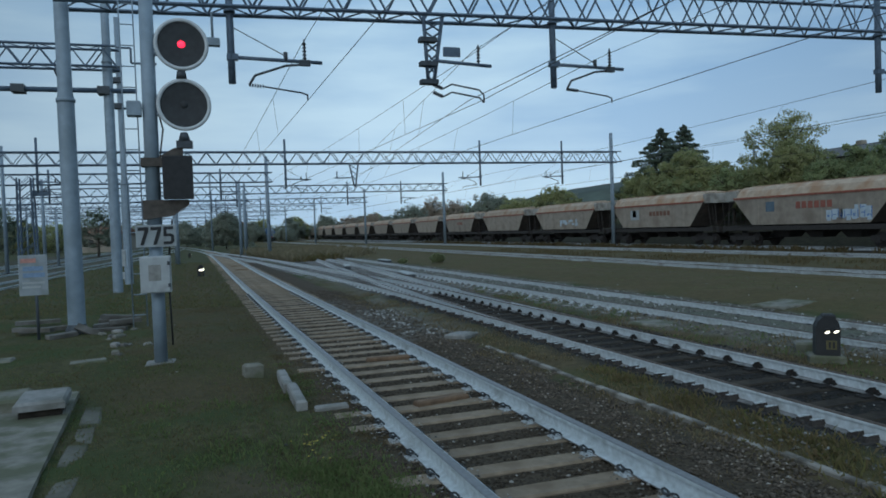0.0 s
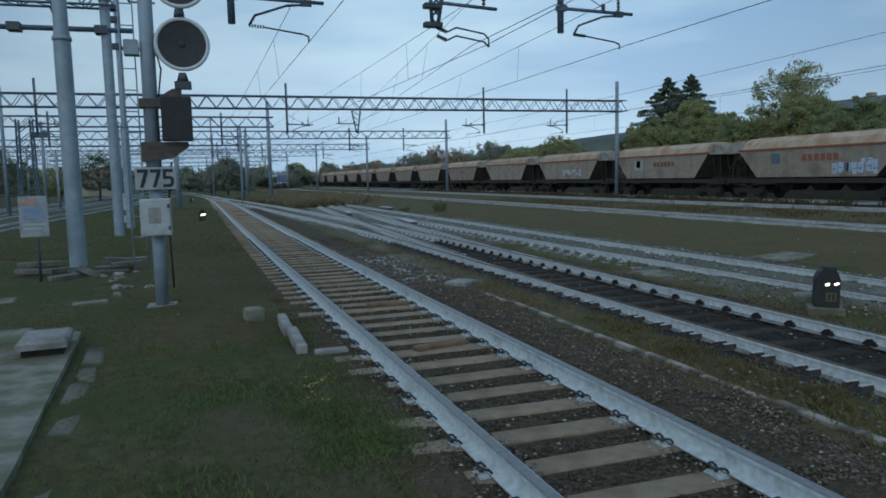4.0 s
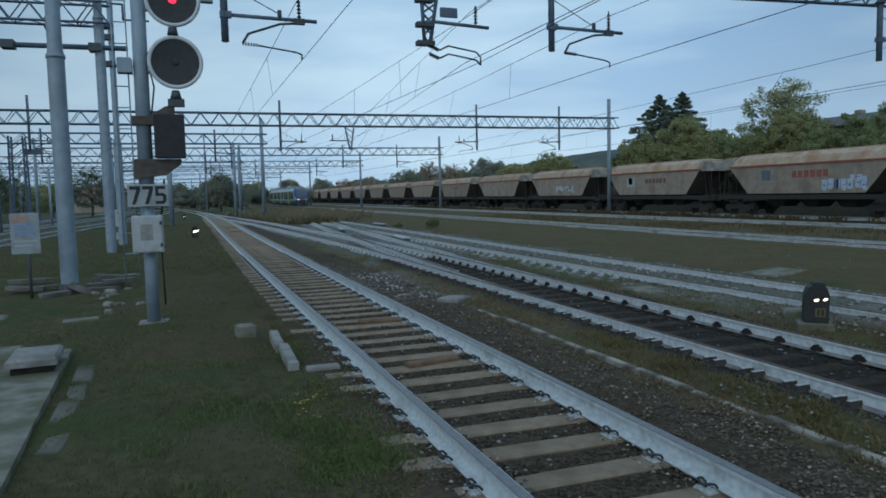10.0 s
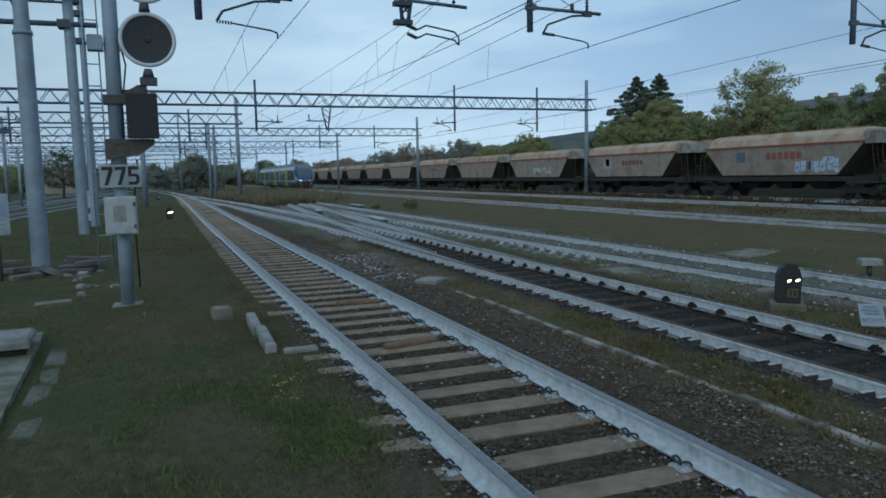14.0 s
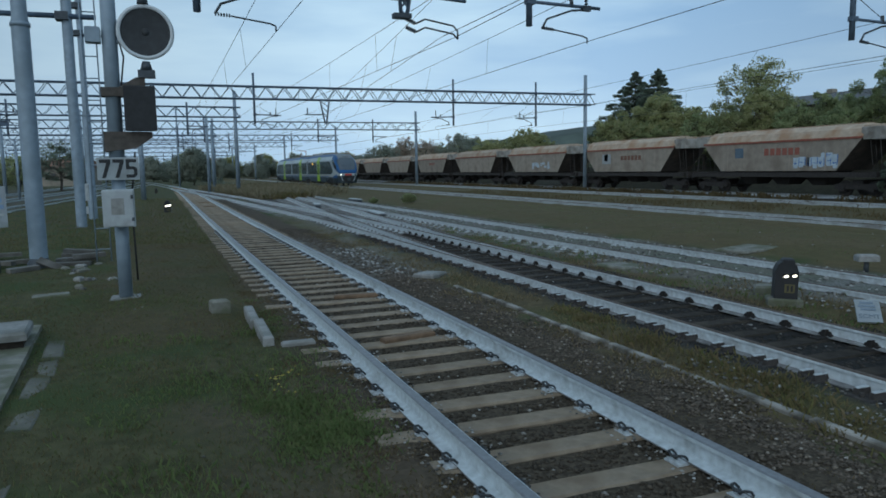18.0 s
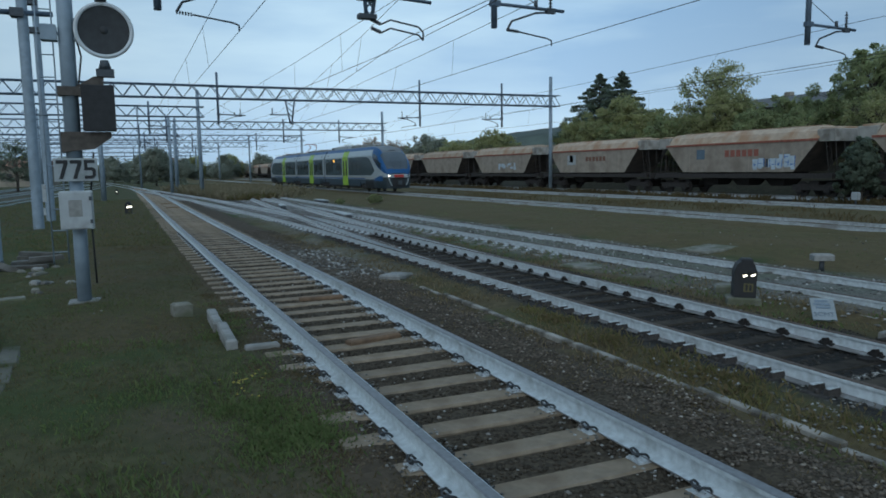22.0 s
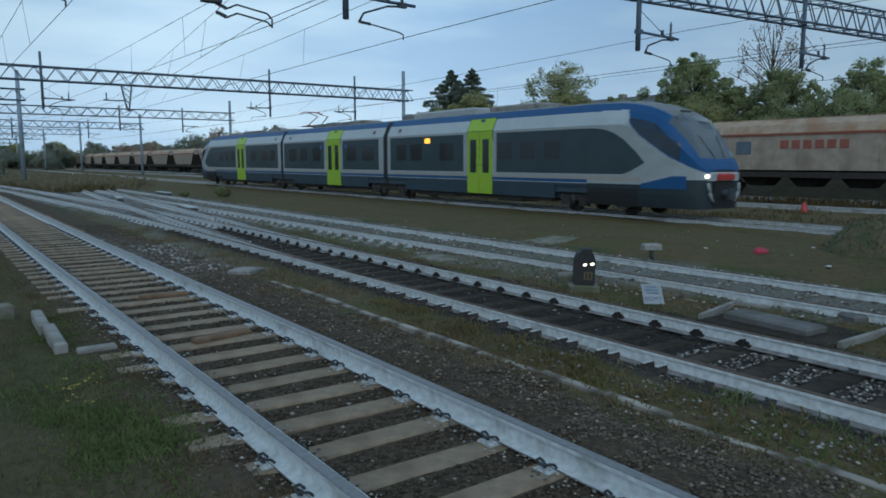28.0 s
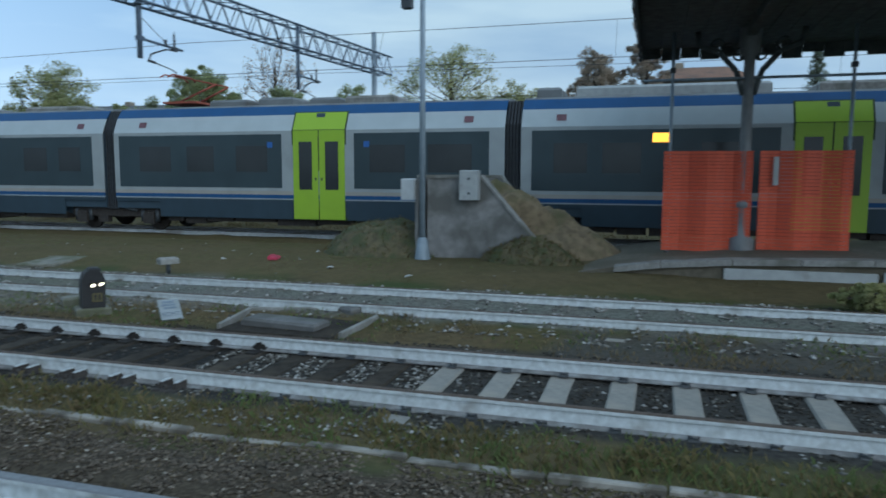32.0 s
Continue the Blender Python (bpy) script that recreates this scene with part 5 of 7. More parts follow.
# a lattice tower at the far side of the yard
lt = thing("lattice_tower", "dark lattice steel tower beyond the far tracks", "tower", pose(-11.6, 58, -0.2))
for x in (-0.55, 0.55):
    for y in (-0.55, 0.55):
        part("leg", Shape().rod((x, y, 0), (x * 0.8, y * 0.8, 6.9), 0.07, n=4), LATTICE, lt)
for i in range(9):
    z, k = 0.75 * i, 0.55 - 0.0122 * i
    for g in (-1, 1):
        part("tower_brace", Shape().rod((-k, g * k, z), (k, g * k, z + 0.75), 0.035, n=4), LATTICE, lt)
        part("tower_brace", Shape().rod((g * k, -k, z), (g * k, k, z + 0.75), 0.035, n=4), LATTICE, lt)
part("arm", Shape().slab(0.4, 1.6, -0.1, 0.1, 5.6, 6.0, 0.02), LATTICE, lt)

# ---- warning board by the masts ----
DULL_BOARD = material("weathered_white_board", (0.24, 0.27, 0.29), 0.7, 0, 0.12, 5, 0.05, (0.17, 0.19, 0.19), 0.55, 3)
wb = thing("warning_board", "white warning board with faded red and blue writing on a post", "sign", pose(-3.35, 17.0, 0, 0, 0, 4))
part("post", Shape().rod((0.03, 0, -0.25), (0.03, 0, 1.2), 0.03, n=8), DARK, wb)
part("panel", Shape().slab(-0.28, 0.26, -0.03, -0.01, 0.86, 1.72, 0.005), DULL_BOARD, wb)
BLUE_INK = material("faded_blue_ink", (0.16, 0.24, 0.36), 0.7, 0, 0.2, 20, 0)
RED_INK = material("faded_red_ink", (0.42, 0.2, 0.17), 0.7, 0, 0.2, 20, 0)
for z, a, b, mat in ((1.6, -0.24, 0.05, RED_INK), (1.43, -0.2, 0.18, BLUE_INK), (1.29, -0.2, 0.21, BLUE_INK), (1.15, -0.22, 0.2, OFFWHITE), (1.06, -0.22, 0.12, OFFWHITE)):
    part("text_bar", Shape().box(a, b, -0.036, -0.029, z - 0.045, z + 0.045 if mat is not OFFWHITE else z + 0.0), mat, wb)

# ---- ground signals ----
STAIN = material("mossy_concrete", (0.17, 0.165, 0.14), 0.95, 0, 0.25, 8, 0.5, (0.09, 0.095, 0.06), 0.5, 2.5)


def ground_signal(at, scale=1.0, lens=1.0):
    g = thing("ground_signal", "black dwarf signal with two lit white lamps on a concrete foot", "signal", at, group="dwarf signals")
    k = scale
    s = Shape()
    prof = [(-0.17 * k, 0), (0.18 * k, 0), (0.18 * k, 0.44 * k), (0.14 * k, 0.55 * k), (0.06 * k, 0.61 * k), (-0.06 * k, 0.61 * k), (-0.13 * k, 0.55 * k), (-0.17 * k, 0.44 * k)]
    s.sweep(prof, [(0, -0.13 * k, 0), (0, 0.15 * k, 0)])
    part("housing", s, BLACK, g)
    part("foot", Shape().slab(-0.26 * k, 0.26 * k, -0.2 * k, 0.22 * k, -0.16, 0.0, 0.02), STAIN, g)
    for x, z in ((-0.005, 0.365), (0.12, 0.38)):
        s = Shape()
        s.lathe([(0.001, 0.02), (0.024 * k * lens, 0.015), (0.03 * k * lens, 0.0)], pose(x * k, -0.135 * k, z * k, 90, 0, 0) @ Matrix.Rotation(0.35, 4, "Z") @ Matrix.Diagonal((1.25, 0.62, 1, 1)), 14)
        part("lamp", s, LIT, g, "lit white lens")
        s = Shape()
        for i in range(5):
            a, b = math.pi * (0.1 + 0.16 * i), math.pi * (0.26 + 0.16 * i)
            c, r = (x * k, z * k), 0.06 * k
            s.poly([(c[0] + r * math.cos(a), -0.13 * k, c[1] + r * math.sin(a)), (c[0] + r * math.cos(b), -0.13 * k, c[1] + r * math.sin(b)), (c[0] + r * math.cos(b), -0.22 * k, c[1] + r * math.sin(b)), (c[0] + r * math.cos(a), -0.22 * k, c[1] + r * math.sin(a))])
        part("hood", s, BLACK, g)
    part("small_plate", Shape().box(-0.02 * k, 0.13 * k, -0.142 * k, -0.132 * k, 0.1 * k, 0.24 * k), OCHRE, g, "ochre plate")
    part("plate_mark", Shape().box(0.01 * k, 0.04 * k, -0.148 * k, -0.14 * k, 0.12 * k, 0.22 * k).box(0.07 * k, 0.10 * k, -0.148 * k, -0.14 * k, 0.12 * k, 0.22 * k), BLACK, g)
    part("lid", Shape().slab(-0.07 * k, 0.11 * k, -0.14 * k, 0.08 * k, 0.58 * k, 0.65 * k, 0.02), BLACK, g)
    return g


OCHRE = material("dull_ochre_paint", (0.085, 0.072, 0.025), 0.6, 0, 0.2, 12, 0.05)
ground_signal(pose(8.64, 7.95, -0.1, 0, 1.5, -38), 0.93)
ground_signal(pose(0.05, 39.5, -0.1, 0, 0, -5), 0.95, 2.4)
for x, y in ((-0.9, 78), (11.8, 98), (16.0, 110)):
    w = ground_signal(pose(x, y, -0.1), 0.8)

# ---- small trackside things ----
bx = thing("point_lamp_box", "grey box lamp on a short stem in the grass", "lamp", pose(12.45, 9.55, -0.1, 0, 0, -30))
part("stem", Shape().rod((0, 0, -0.1), (0, 0, 0.14), 0.05, n=8), DARK, bx)
part("box", Shape().slab(-0.19, 0.19, -0.12, 0.12, 0.13, 0.26, 0.03), CONCRETE, bx)
FADED_INK = material("grey_blue_faded_ink", (0.13, 0.17, 0.21), 0.7, 0, 0.2, 20, 0)
sc = thing("trackside_notice", "tilted white board with the word SCMT at the trackside", "sign", pose(8.45, 6.38, -0.16, -50, 0, -40))
part("board", Shape().slab(-0.145, 0.145, -0.015, 0.015, 0.0, 0.38, 0.005), DULL_BOARD, sc)
for z, a, b in ((0.32, -0.09, 0.07), (0.265, -0.11, 0.09), (0.21, -0.09, 0.09)):
    part("text_bar", Shape().box(a, b, -0.021, -0.015, z - 0.018, z + 0.018), FADED_INK, sc)
txt = bpy.data.curves.new("writing", "FONT")
txt.body, txt.size, txt.align_x, txt.extrude = "SCMT", 0.10, "CENTER", 0.002
txt.materials.append(FADED_INK)
lettering = new("writing", txt)
lettering.parent, lettering.matrix_basis = sc, pose(0, -0.022, 0.06, 90, 0, 0)




def concrete_block(name, label, x, y, z, a, b, h, turn, mat=None):
    t = thing(name, label, "concrete block", pose(x, y, z, RNG.uniform(-2, 2), RNG.uniform(-2, 2), turn))
    part("block", Shape().slab(-a / 2, a / 2, -b / 2, b / 2, 0, h, 0.03), mat or CONCRETE, t)
    return t


TROUGH = material("grey_trough_concrete", (0.115, 0.115, 0.115), 0.9, 0, 0.2, 10, 0.4, (0.075, 0.075, 0.07), 0.52, 2.5)
concrete_block("cable_cover", "weathered concrete cable cover beside the dwarf signal", 9.12, 8.75, -0.2, 0.36, 0.36, 0.14, -40, STAIN)
concrete_block("concrete_block", "small square concrete block in the grass", 0.66, 10.9, -0.2, 0.27, 0.22, 0.24, 10, STAIN)
concrete_block("concrete_plate", "flat concrete plate lying in the brown grass", 13.1, 13.2, -0.17, 1.3, 0.9, 0.07, 10, STAIN)
concrete_block("concrete_block", "squat concrete block beside the trough", 9.66, 4.12, -0.24, 0.32, 0.32, 0.19, -30, TROUGH)
concrete_block("trough_lid", "long grey concrete lid lying over a cable trough", 8.62, 4.68, -0.19, 0.42, 1.15, 0.12, -4, TROUGH)
concrete_block("flat_stone", "flat concrete stone between the tracks", 8.85, 12.4, -0.2, 0.7, 0.8, 0.06, 20, STAIN)
concrete_block("flat_stone", "flat pale stone beside the ballast", 4.8, 13.0, -0.2, 0.5, 0.5, 0.09, 35)
pit = thing("cable_pit", "open cable pit framed by low concrete edges between tracks", "pit")
for a, b in (((8.2, 5.45), (9.37, 5.69)), ((9.37, 5.69), (9.74, 4.3)), ((8.2, 3.66), (9.39, 3.64))):
    d = Vector((b[0] - a[0], b[1] - a[1], 0))
    part("edge", Shape().slab(0, d.length, -0.028, 0.028, -0.3, -0.10, 0.012), CONCRETE, pit, at=pose(a[0], a[1], 0, 0, 0, math.degrees(math.atan2(d.y, d.x))))
# no real depth: a dark slab at ground level paints the pit's shade
part("pit_floor", Shape().slab(8.1, 9.45, 3.75, 5.45, -0.35, -0.165, 0.02), DARK_TIMBER, pit)
kerb = thing("corner_kerb", "low concrete kerb stones that form a corner beside the sleepers", "kerb")
for x0, y0, x1, y1 in ((1.06, 10.75, 1.08, 9.7), (1.08, 9.66, 1.1, 8.5)):
    part("kerb_stone", Shape().slab(-0.065, 0.065, 0, math.hypot(x1 - x0, y1 - y0), -0.25, -0.04, 0.02), CONCRETE, kerb, at=pose(x0, y0, RNG.uniform(-0.03, 0), 0, 0, 180 - math.degrees(math.atan2(x1 - x0, y0 - y1))))
part("kerb_stone", Shape().slab(1.2, 1.6, 8.38, 8.5, -0.25, -0.11, 0.02), CONCRETE, kerb)
OLD_CONCRETE = material("dirty_old_concrete", (0.24, 0.225, 0.2), 0.95, 0, 0.25, 10, 0.5, (0.09, 0.08, 0.065), 0.5, 3.0, piece=0.2)
# a line of concrete cable covers between the first two tracks
duct = thing("cable_duct", "row of narrow concrete cable duct covers sunk in the ballast", "cable duct")
y = -4.0
while y < 11.5:
    n = RNG.uniform(0.7, 1.1)
    x = 4.86 if y < 3 else 4.86 - 0.06 * min(1, (y - 3) / 4)
    part("cover", Shape().slab(-0.042, 0.042, 0, n - 0.02, -0.27, -0.15, 0.012), OLD_CONCRETE, duct, at=pose(x + RNG.uniform(-0.02, 0.02), y, RNG.uniform(-0.03, 0.012), RNG.uniform(-0.6, 0.6), RNG.uniform(-4, 4), RNG.uniform(-1.4, 1.4)))
    y += n
WEDGE = material("rust_brown_wood", (0.13, 0.082, 0.05), 0.9, 0, 0.3, 9, 0.4)
# brown rail pads left lying on the sleepers
for x, y, turn in ((2.72, 8.2, 12), (2.85, 11.3, -8), (2.5, 46.0, 0), (2.45, 52.0, 4)):
    t = thing("wooden_wedge", "rust-brown wooden wedge lying across a sleeper", "plank", pose(x, y, -0.175, 0, 0, turn))
    part("wedge", Shape().slab(-0.36, 0.36, -0.07, 0.07, 0, 0.06, 0.02), WEDGE, t)
    part("stub", Shape().slab(-0.1, 0.3, 0.05, 0.16, 0, 0.04, 0.012), WEDGE, t)

# ---- concrete apron, blocks and boards on the grass side ----
MOSSY_KERB = material("moss_grown_kerb", (0.115, 0.112, 0.092), 0.95, 0, 0.3, 9, 0.5, (0.05, 0.055, 0.03), 0.5, 2.2)
apron = thing("concrete_apron", "worn concrete apron with a broken kerb in the grass", "pavement", kind="structure")
s = Shape()
s.v += [(-5.0, 10.9, -0.04), (-1.62, 10.5, -0.04), (-1.35, 5.6, -0.04), (-1.2, 1.0, -0.04), (-5.0, 1.0, -0.04), (-5.0, 10.9, -0.3), (-1.62, 10.5, -0.3), (-1.35, 5.6, -0.3), (-1.2, 1.0, -0.3), (-5.0, 1.0, -0.3)]
s.face([4, 3, 2, 1, 0]), s.face([0, 1, 6, 5]), s.face([1, 2, 7, 6]), s.face([2, 3, 8, 7])
part("slab", s, STAIN, apron)
y = 2.0
while y < 9.6:
    n = RNG.uniform(0.5, 1.0)
    part("kerb_stone", Shape().slab(-0.11, 0.11, 0, n - 0.03, -0.25, -0.09, 0.025), MOSSY_KERB, apron, at=pose(-1.08 - 0.03 * (y - 2) + RNG.uniform(-0.03, 0.03), y, RNG.uniform(-0.05, 0.02), 0, RNG.uniform(-5, 5), RNG.uniform(-4, 8)))
    y += n
st = thing("manhole_block", "raised concrete block with a recessed dark foot on the apron", "concrete block", pose(-1.86, 9.5, -0.04, 0, 0, 4))
part("foot", Shape().slab(-0.22, 0.22, -0.34, 0.3, 0, 0.09, 0.01), DARK_TIMBER, st)
part("cap", Shape().slab(-0.26, 0.27, -0.42, 0.38, 0.09, 0.19, 0.03), CONCRETE, st)
concrete_block("concrete_slab", "low concrete slab on the apron", -2.5, 9.9, -0.04, 0.8, 0.7, 0.15, 3, STAIN)
OLD_BOARD = material("grey_weathered_wood", (0.12, 0.115, 0.105), 0.9, 0, 0.3, 8, 0.4, (0.07, 0.065, 0.055), 0.5, 2.0, piece=0.25)
pile = {"boards": ((-3.9, 20.0, 0.02, 1.3, 0.18, 16), (-3.4, 18.4, 0.0, 1.5, 0.2, 8), (-2.0, 18.9, 0.05, 1.0, 0.2, -4), (-2.0, 18.2, 0.02, 1.1, 0.22, 2), (-2.1, 17.6, -0.03, 1.2, 0.2, -8), (-1.7, 17.9, 0.12, 0.9, 0.16, 14), (-1.9, 18.5, 0.16, 1.1, 0.14, -20), (-3.6, 17.9, 0.06, 1.2, 0.16, -25), (-2.9, 17.1, -0.02, 0.8, 0.2, 35))}
for x, y, z, a, b, turn in pile["boards"]:
    t = thing("old_board", "grey weathered board lying by the mast's foot", "plank", pose(x, y, z - 0.08, RNG.uniform(-4, 4), RNG.uniform(-4, 4), turn), group="boards by the mast")
    part("plank", Shape().slab(-a * 0.38, a * 0.38, -b / 2, b / 2, 0, 0.1, 0.012), OLD_BOARD, t)
t = thing("old_board", "broken board leaning on the mast's foot", "plank", pose(-2.38, 17.35, -0.04, 24, -40, 40), group="boards by the mast")
part("plank", Shape().slab(-0.08, 0.08, -0.36, 0.36, 0, 0.05, 0.012), OLD_BOARD, t)
for i in range(14):
    bx_, by_ = ((-1.4, 14.4), (-1.75, 17.0))[i % 2]
    concrete_block("rubble_piece", "small broken piece of concrete rubble in the grass", bx_ + RNG.uniform(-0.45, 0.45), by_ + RNG.uniform(-0.8, 0.8), -0.13, RNG.uniform(0.08, 0.3), RNG.uniform(0.07, 0.16), RNG.uniform(0.05, 0.11), RNG.uniform(0, 180), (CONCRETE, STAIN, OLD_BOARD)[i % 3])
concrete_block("flat_stone", "flat stone lying in the grass", -1.9, 13.4, -0.16, 0.6, 0.35, 0.08, 6, STAIN)
concrete_block("flat_stone", "long flat stone lying in the grass", -4.1, 14.2, -0.16, 1.8, 0.5, 0.08, 3, STAIN)

# ---- buffer stop, mound and lamp at the end of the grass strip ----
def heap_z(u, v, h, seed):
    """Height of a mound over its unit square."""
    d = math.hypot(u, v)
    rough = 1 + 0.35 * noise.noise((u * 2.3 + seed, v * 2.3, 0.7)) + 0.16 * noise.noise((u * 7 + seed, v * 7, 2.1))
    return -0.12 + h * max(0.0, math.cos(min(1, d) * math.pi / 2)) ** 1.1 * rough - 0.32 * min(1, d) ** 4 + 0.02 * noise.noise((u * 19, v * 19, seed))


HEAPS = []


def heap(cx, cy, rx, ry, h, seed):
    """A low earth mound."""
    s = Shape()
    n = 40
    HEAPS.append((cx, cy, rx, ry, h, seed))
    for j in range(n + 1):
        for i in range(n + 1):
            u, v = -1 + 2 * i / n, -1 + 2 * j / n
            s.v.append((cx + u * rx, cy + v * ry, heap_z(u, v, h, seed)))
    for j in range(n):
        for i in range(n):
            a = j * (n + 1) + i
            s.face([a, a + 1, a + n + 2, a + n + 1], 0, True)
    return s


MOUND = material("grassy_earth_mound", (0.09, 0.074, 0.040), 0.95, 0, 0.45, 6, 0.9, (0.05, 0.058, 0.024), 0.5, 2.6)
EARTH = material("bare_tan_earth", (0.15, 0.112, 0.068), 0.95, 0, 0.35, 6, 0.9, (0.085, 0.078, 0.038), 0.55, 1.6)
STAINED = material("stained_buffer_concrete", (0.20, 0.20, 0.20), 0.9, 0, 0.22, 5, 0.5, (0.11, 0.11, 0.105), 0.5, 1.4)
bs = thing("buffer_stop", "stained concrete buffer stop filled with earth, two pale buffer boxes", "buffer stop")
for x in (15.95, 18.0):
    s = Shape()
    q = [(5.25, -0.3), (5.2, 1.82), (3.7, 1.82), (2.2, 0.1), (2.2, -0.3)]
    s.v += [(x, y, z) for y, z in q] + [(x + 0.3, y, z) for y, z in q]
    s.face([4, 3, 2, 1, 0]), s.face([5, 6, 7, 8, 9])
    for i in range(5):
        j = (i + 1) % 5
        s.face([i, j, j + 5, i + 5])
    part("side_wall", s, STAINED, bs)
    s = Shape()
    s.v += [(x - 0.03, 5.25, 1.82), (x + 0.33, 5.25, 1.82), (x + 0.33, 3.7, 1.82), (x - 0.03, 3.7, 1.82), (x - 0.03, 2.2, 0.1), (x + 0.33, 2.2, 0.1)]
    s.v += [(a, b, c + 0.07) for a, b, c in s.v]
    for f in ((6, 9, 8, 7), (9, 10, 11, 8), (0, 6, 7, 1), (0, 3, 9, 6), (3, 4, 10, 9), (4, 5, 11, 10), (1, 7, 8, 2), (2, 8, 11, 5)):
        s.face(list(f))
    part("coping", s, CONCRETE, bs)
part("front_wall", Shape().slab(15.95, 18.3, 5.0, 5.3, -0.3, 1.8, 0.02), STAINED, bs)
part("earth_fill", heap(17.1, 3.6, 1.2, 2.6, 1.75, 3), EARTH, bs)
part("buffer_box", Shape().slab(15.7, 15.95, 3.72, 4.15, 1.32, 2.0, 0.02), OFFWHITE, bs, "pale grey steel box")
part("bolt", Shape().box(15.68, 15.7, 3.9, 3.96, 1.45, 1.5).box(15.68, 15.7, 3.9, 3.96, 1.78, 1.83), DARK, bs)
part("buffer_box", Shape().slab(15.85, 16.2, 5.3, 5.62, 1.3, 1.8, 0.02), WHITE, bs, "white steel box")
tagged(part("mound", heap(15.75, 2.5, 0.8, 1.5, 0.55, 5), MOUND), "low grassy mound before the buffer stop wall", "mound")
tagged(part("mound", heap(16.9, 6.2, 1.9, 2.2, 0.95, 1), MOUND), "grassy earth mound against the buffer stop", "mound")
tagged(part("mound", heap(17.2, 2.7, 1.5, 2.6, 1.1, 9), EARTH), "bare earth mound that slopes down to the platform", "mound")
lp = thing("lamp_post", "slim galvanised lamp post with a small floodlight and a conical foot", "lamp post", pose(15.5, 4.97, -0.14))
part("pole", Shape().rod((0, 0, 0), (0, 0, 7.4), 0.075, 0.055, 12), GALV, lp)
part("foot", Shape().lathe([(0.2, 0.0), (0.19, 0.05), (0.13, 0.5), (0.09, 0.58), (0.075, 0.6)], None, 14), GALV, lp, "conical galvanised foot")
s = Shape()
s.rod((0, 0, 5.98), (-0.12, 0.32, 5.98), 0.025, n=6)
s.slab(-0.2, 0.02, 0.22, 0.44, 5.72, 5.95, 0.02)
part("floodlight", s, DARK, lp)

# ---- platform with a fringed canopy ----
plat = thing("platform", "low station platform with a pale stone edge and a ramp end", "platform", kind="structure")
PAVING = material("dull_platform_paving", (0.105, 0.092, 0.07), 0.9, 0, 0.25, 9, 0.3, (0.075, 0.066, 0.045), 0.5, 0.8)
heights = ((1.6, -0.12), (0.6, 0.08), (-0.3, 0.2), (-1.6, 0.30), (-4.0, 0.37), (-30, 0.4))
s = Shape()
for y, z in heights:
    s.v += [(14.5, y, -0.35), (14.5, y, z), (19.1, y, z), (19.1, y, -0.35)]
for i in range(len(heights) - 1):
    for j in range(3):
        a = i * 4 + j
        s.face([a, a + 4, a + 5, a + 1])
part("paving", s, PAVING, plat)
for (ya, za), (yb, zb) in zip(heights[1:], heights[2:]):
    n = max(1, round((ya - yb) / 1.2))
    for i in range(n):
        u, v = i / n, (i + 1) / n
        y0, y1 = ya + (yb - ya) * u, ya + (yb - ya) * v
        z0, z1 = za + (zb - za) * u, za + (zb - za) * v
        s = Shape()
        s.v += [(14.42, y0, z0 - 0.1), (14.42, y0, z0 + 0.012), (14.85, y0, z0 + 0.012), (14.42, y1 + 0.02, z1 - 0.1), (14.42, y1 + 0.02, z1 + 0.012), (14.85, y1 + 0.02, z1 + 0.012)]
        s.face([0, 1, 4, 3]), s.face([1, 2, 5, 4]), s.face([0, 2, 1]), s.face([3, 4, 5])
        part("edge_stone", s, CONCRETE, plat)
part("face_panel", Shape().slab(14.43, 14.5, -4.05, -1.45, -0.12, 0.14, 0.01), OFFWHITE, plat, "pale panel on the platform face")
part("face_panel", Shape().slab(14.43, 14.5, -8.0, -4.15, -0.12, 0.16, 0.01), OFFWHITE, plat, "pale panel on the platform face")
can = thing("platform_canopy", "dark timber platform canopy with a ragged fringe on iron columns", "canopy")
CANOPY = material("dark_canopy_boards", (0.07, 0.085, 0.09), 0.85, 0, 0.35, 5, 0.3)
IRON = material("grey_painted_iron", (0.16, 0.17, 0.18), 0.6, 0.2, 0.15, 6, 0.1)
y = 0.25
while y > -26:
    part("roof_board", Shape().slab(11.9, 18.65, y - 0.42, y, 4.98, 5.04, 0.005), CANOPY, can)
    y -= 0.43
part("roof_skin", Shape().box(11.8, 18.7, -26, 0.3, 5.05, 5.12), CANOPY, can)
for i in range(58):
    y = 0.28 - 0.45 * i
    low = 4.78 - 0.07 * (i % 2) - RNG.uniform(0, 0.07)
    part("fringe_board", Shape().box(18.65, 18.7, y - 0.44, y, low, 5.12), CANOPY, can)
for i in range(15):
    x = 11.85 + 0.45 * i
    part("fringe_board", Shape().box(x, x + 0.44, 0.28, 0.33, 4.72 - 0.07 * (i % 2) - RNG.uniform(0, 0.05), 5.12), CANOPY, can)
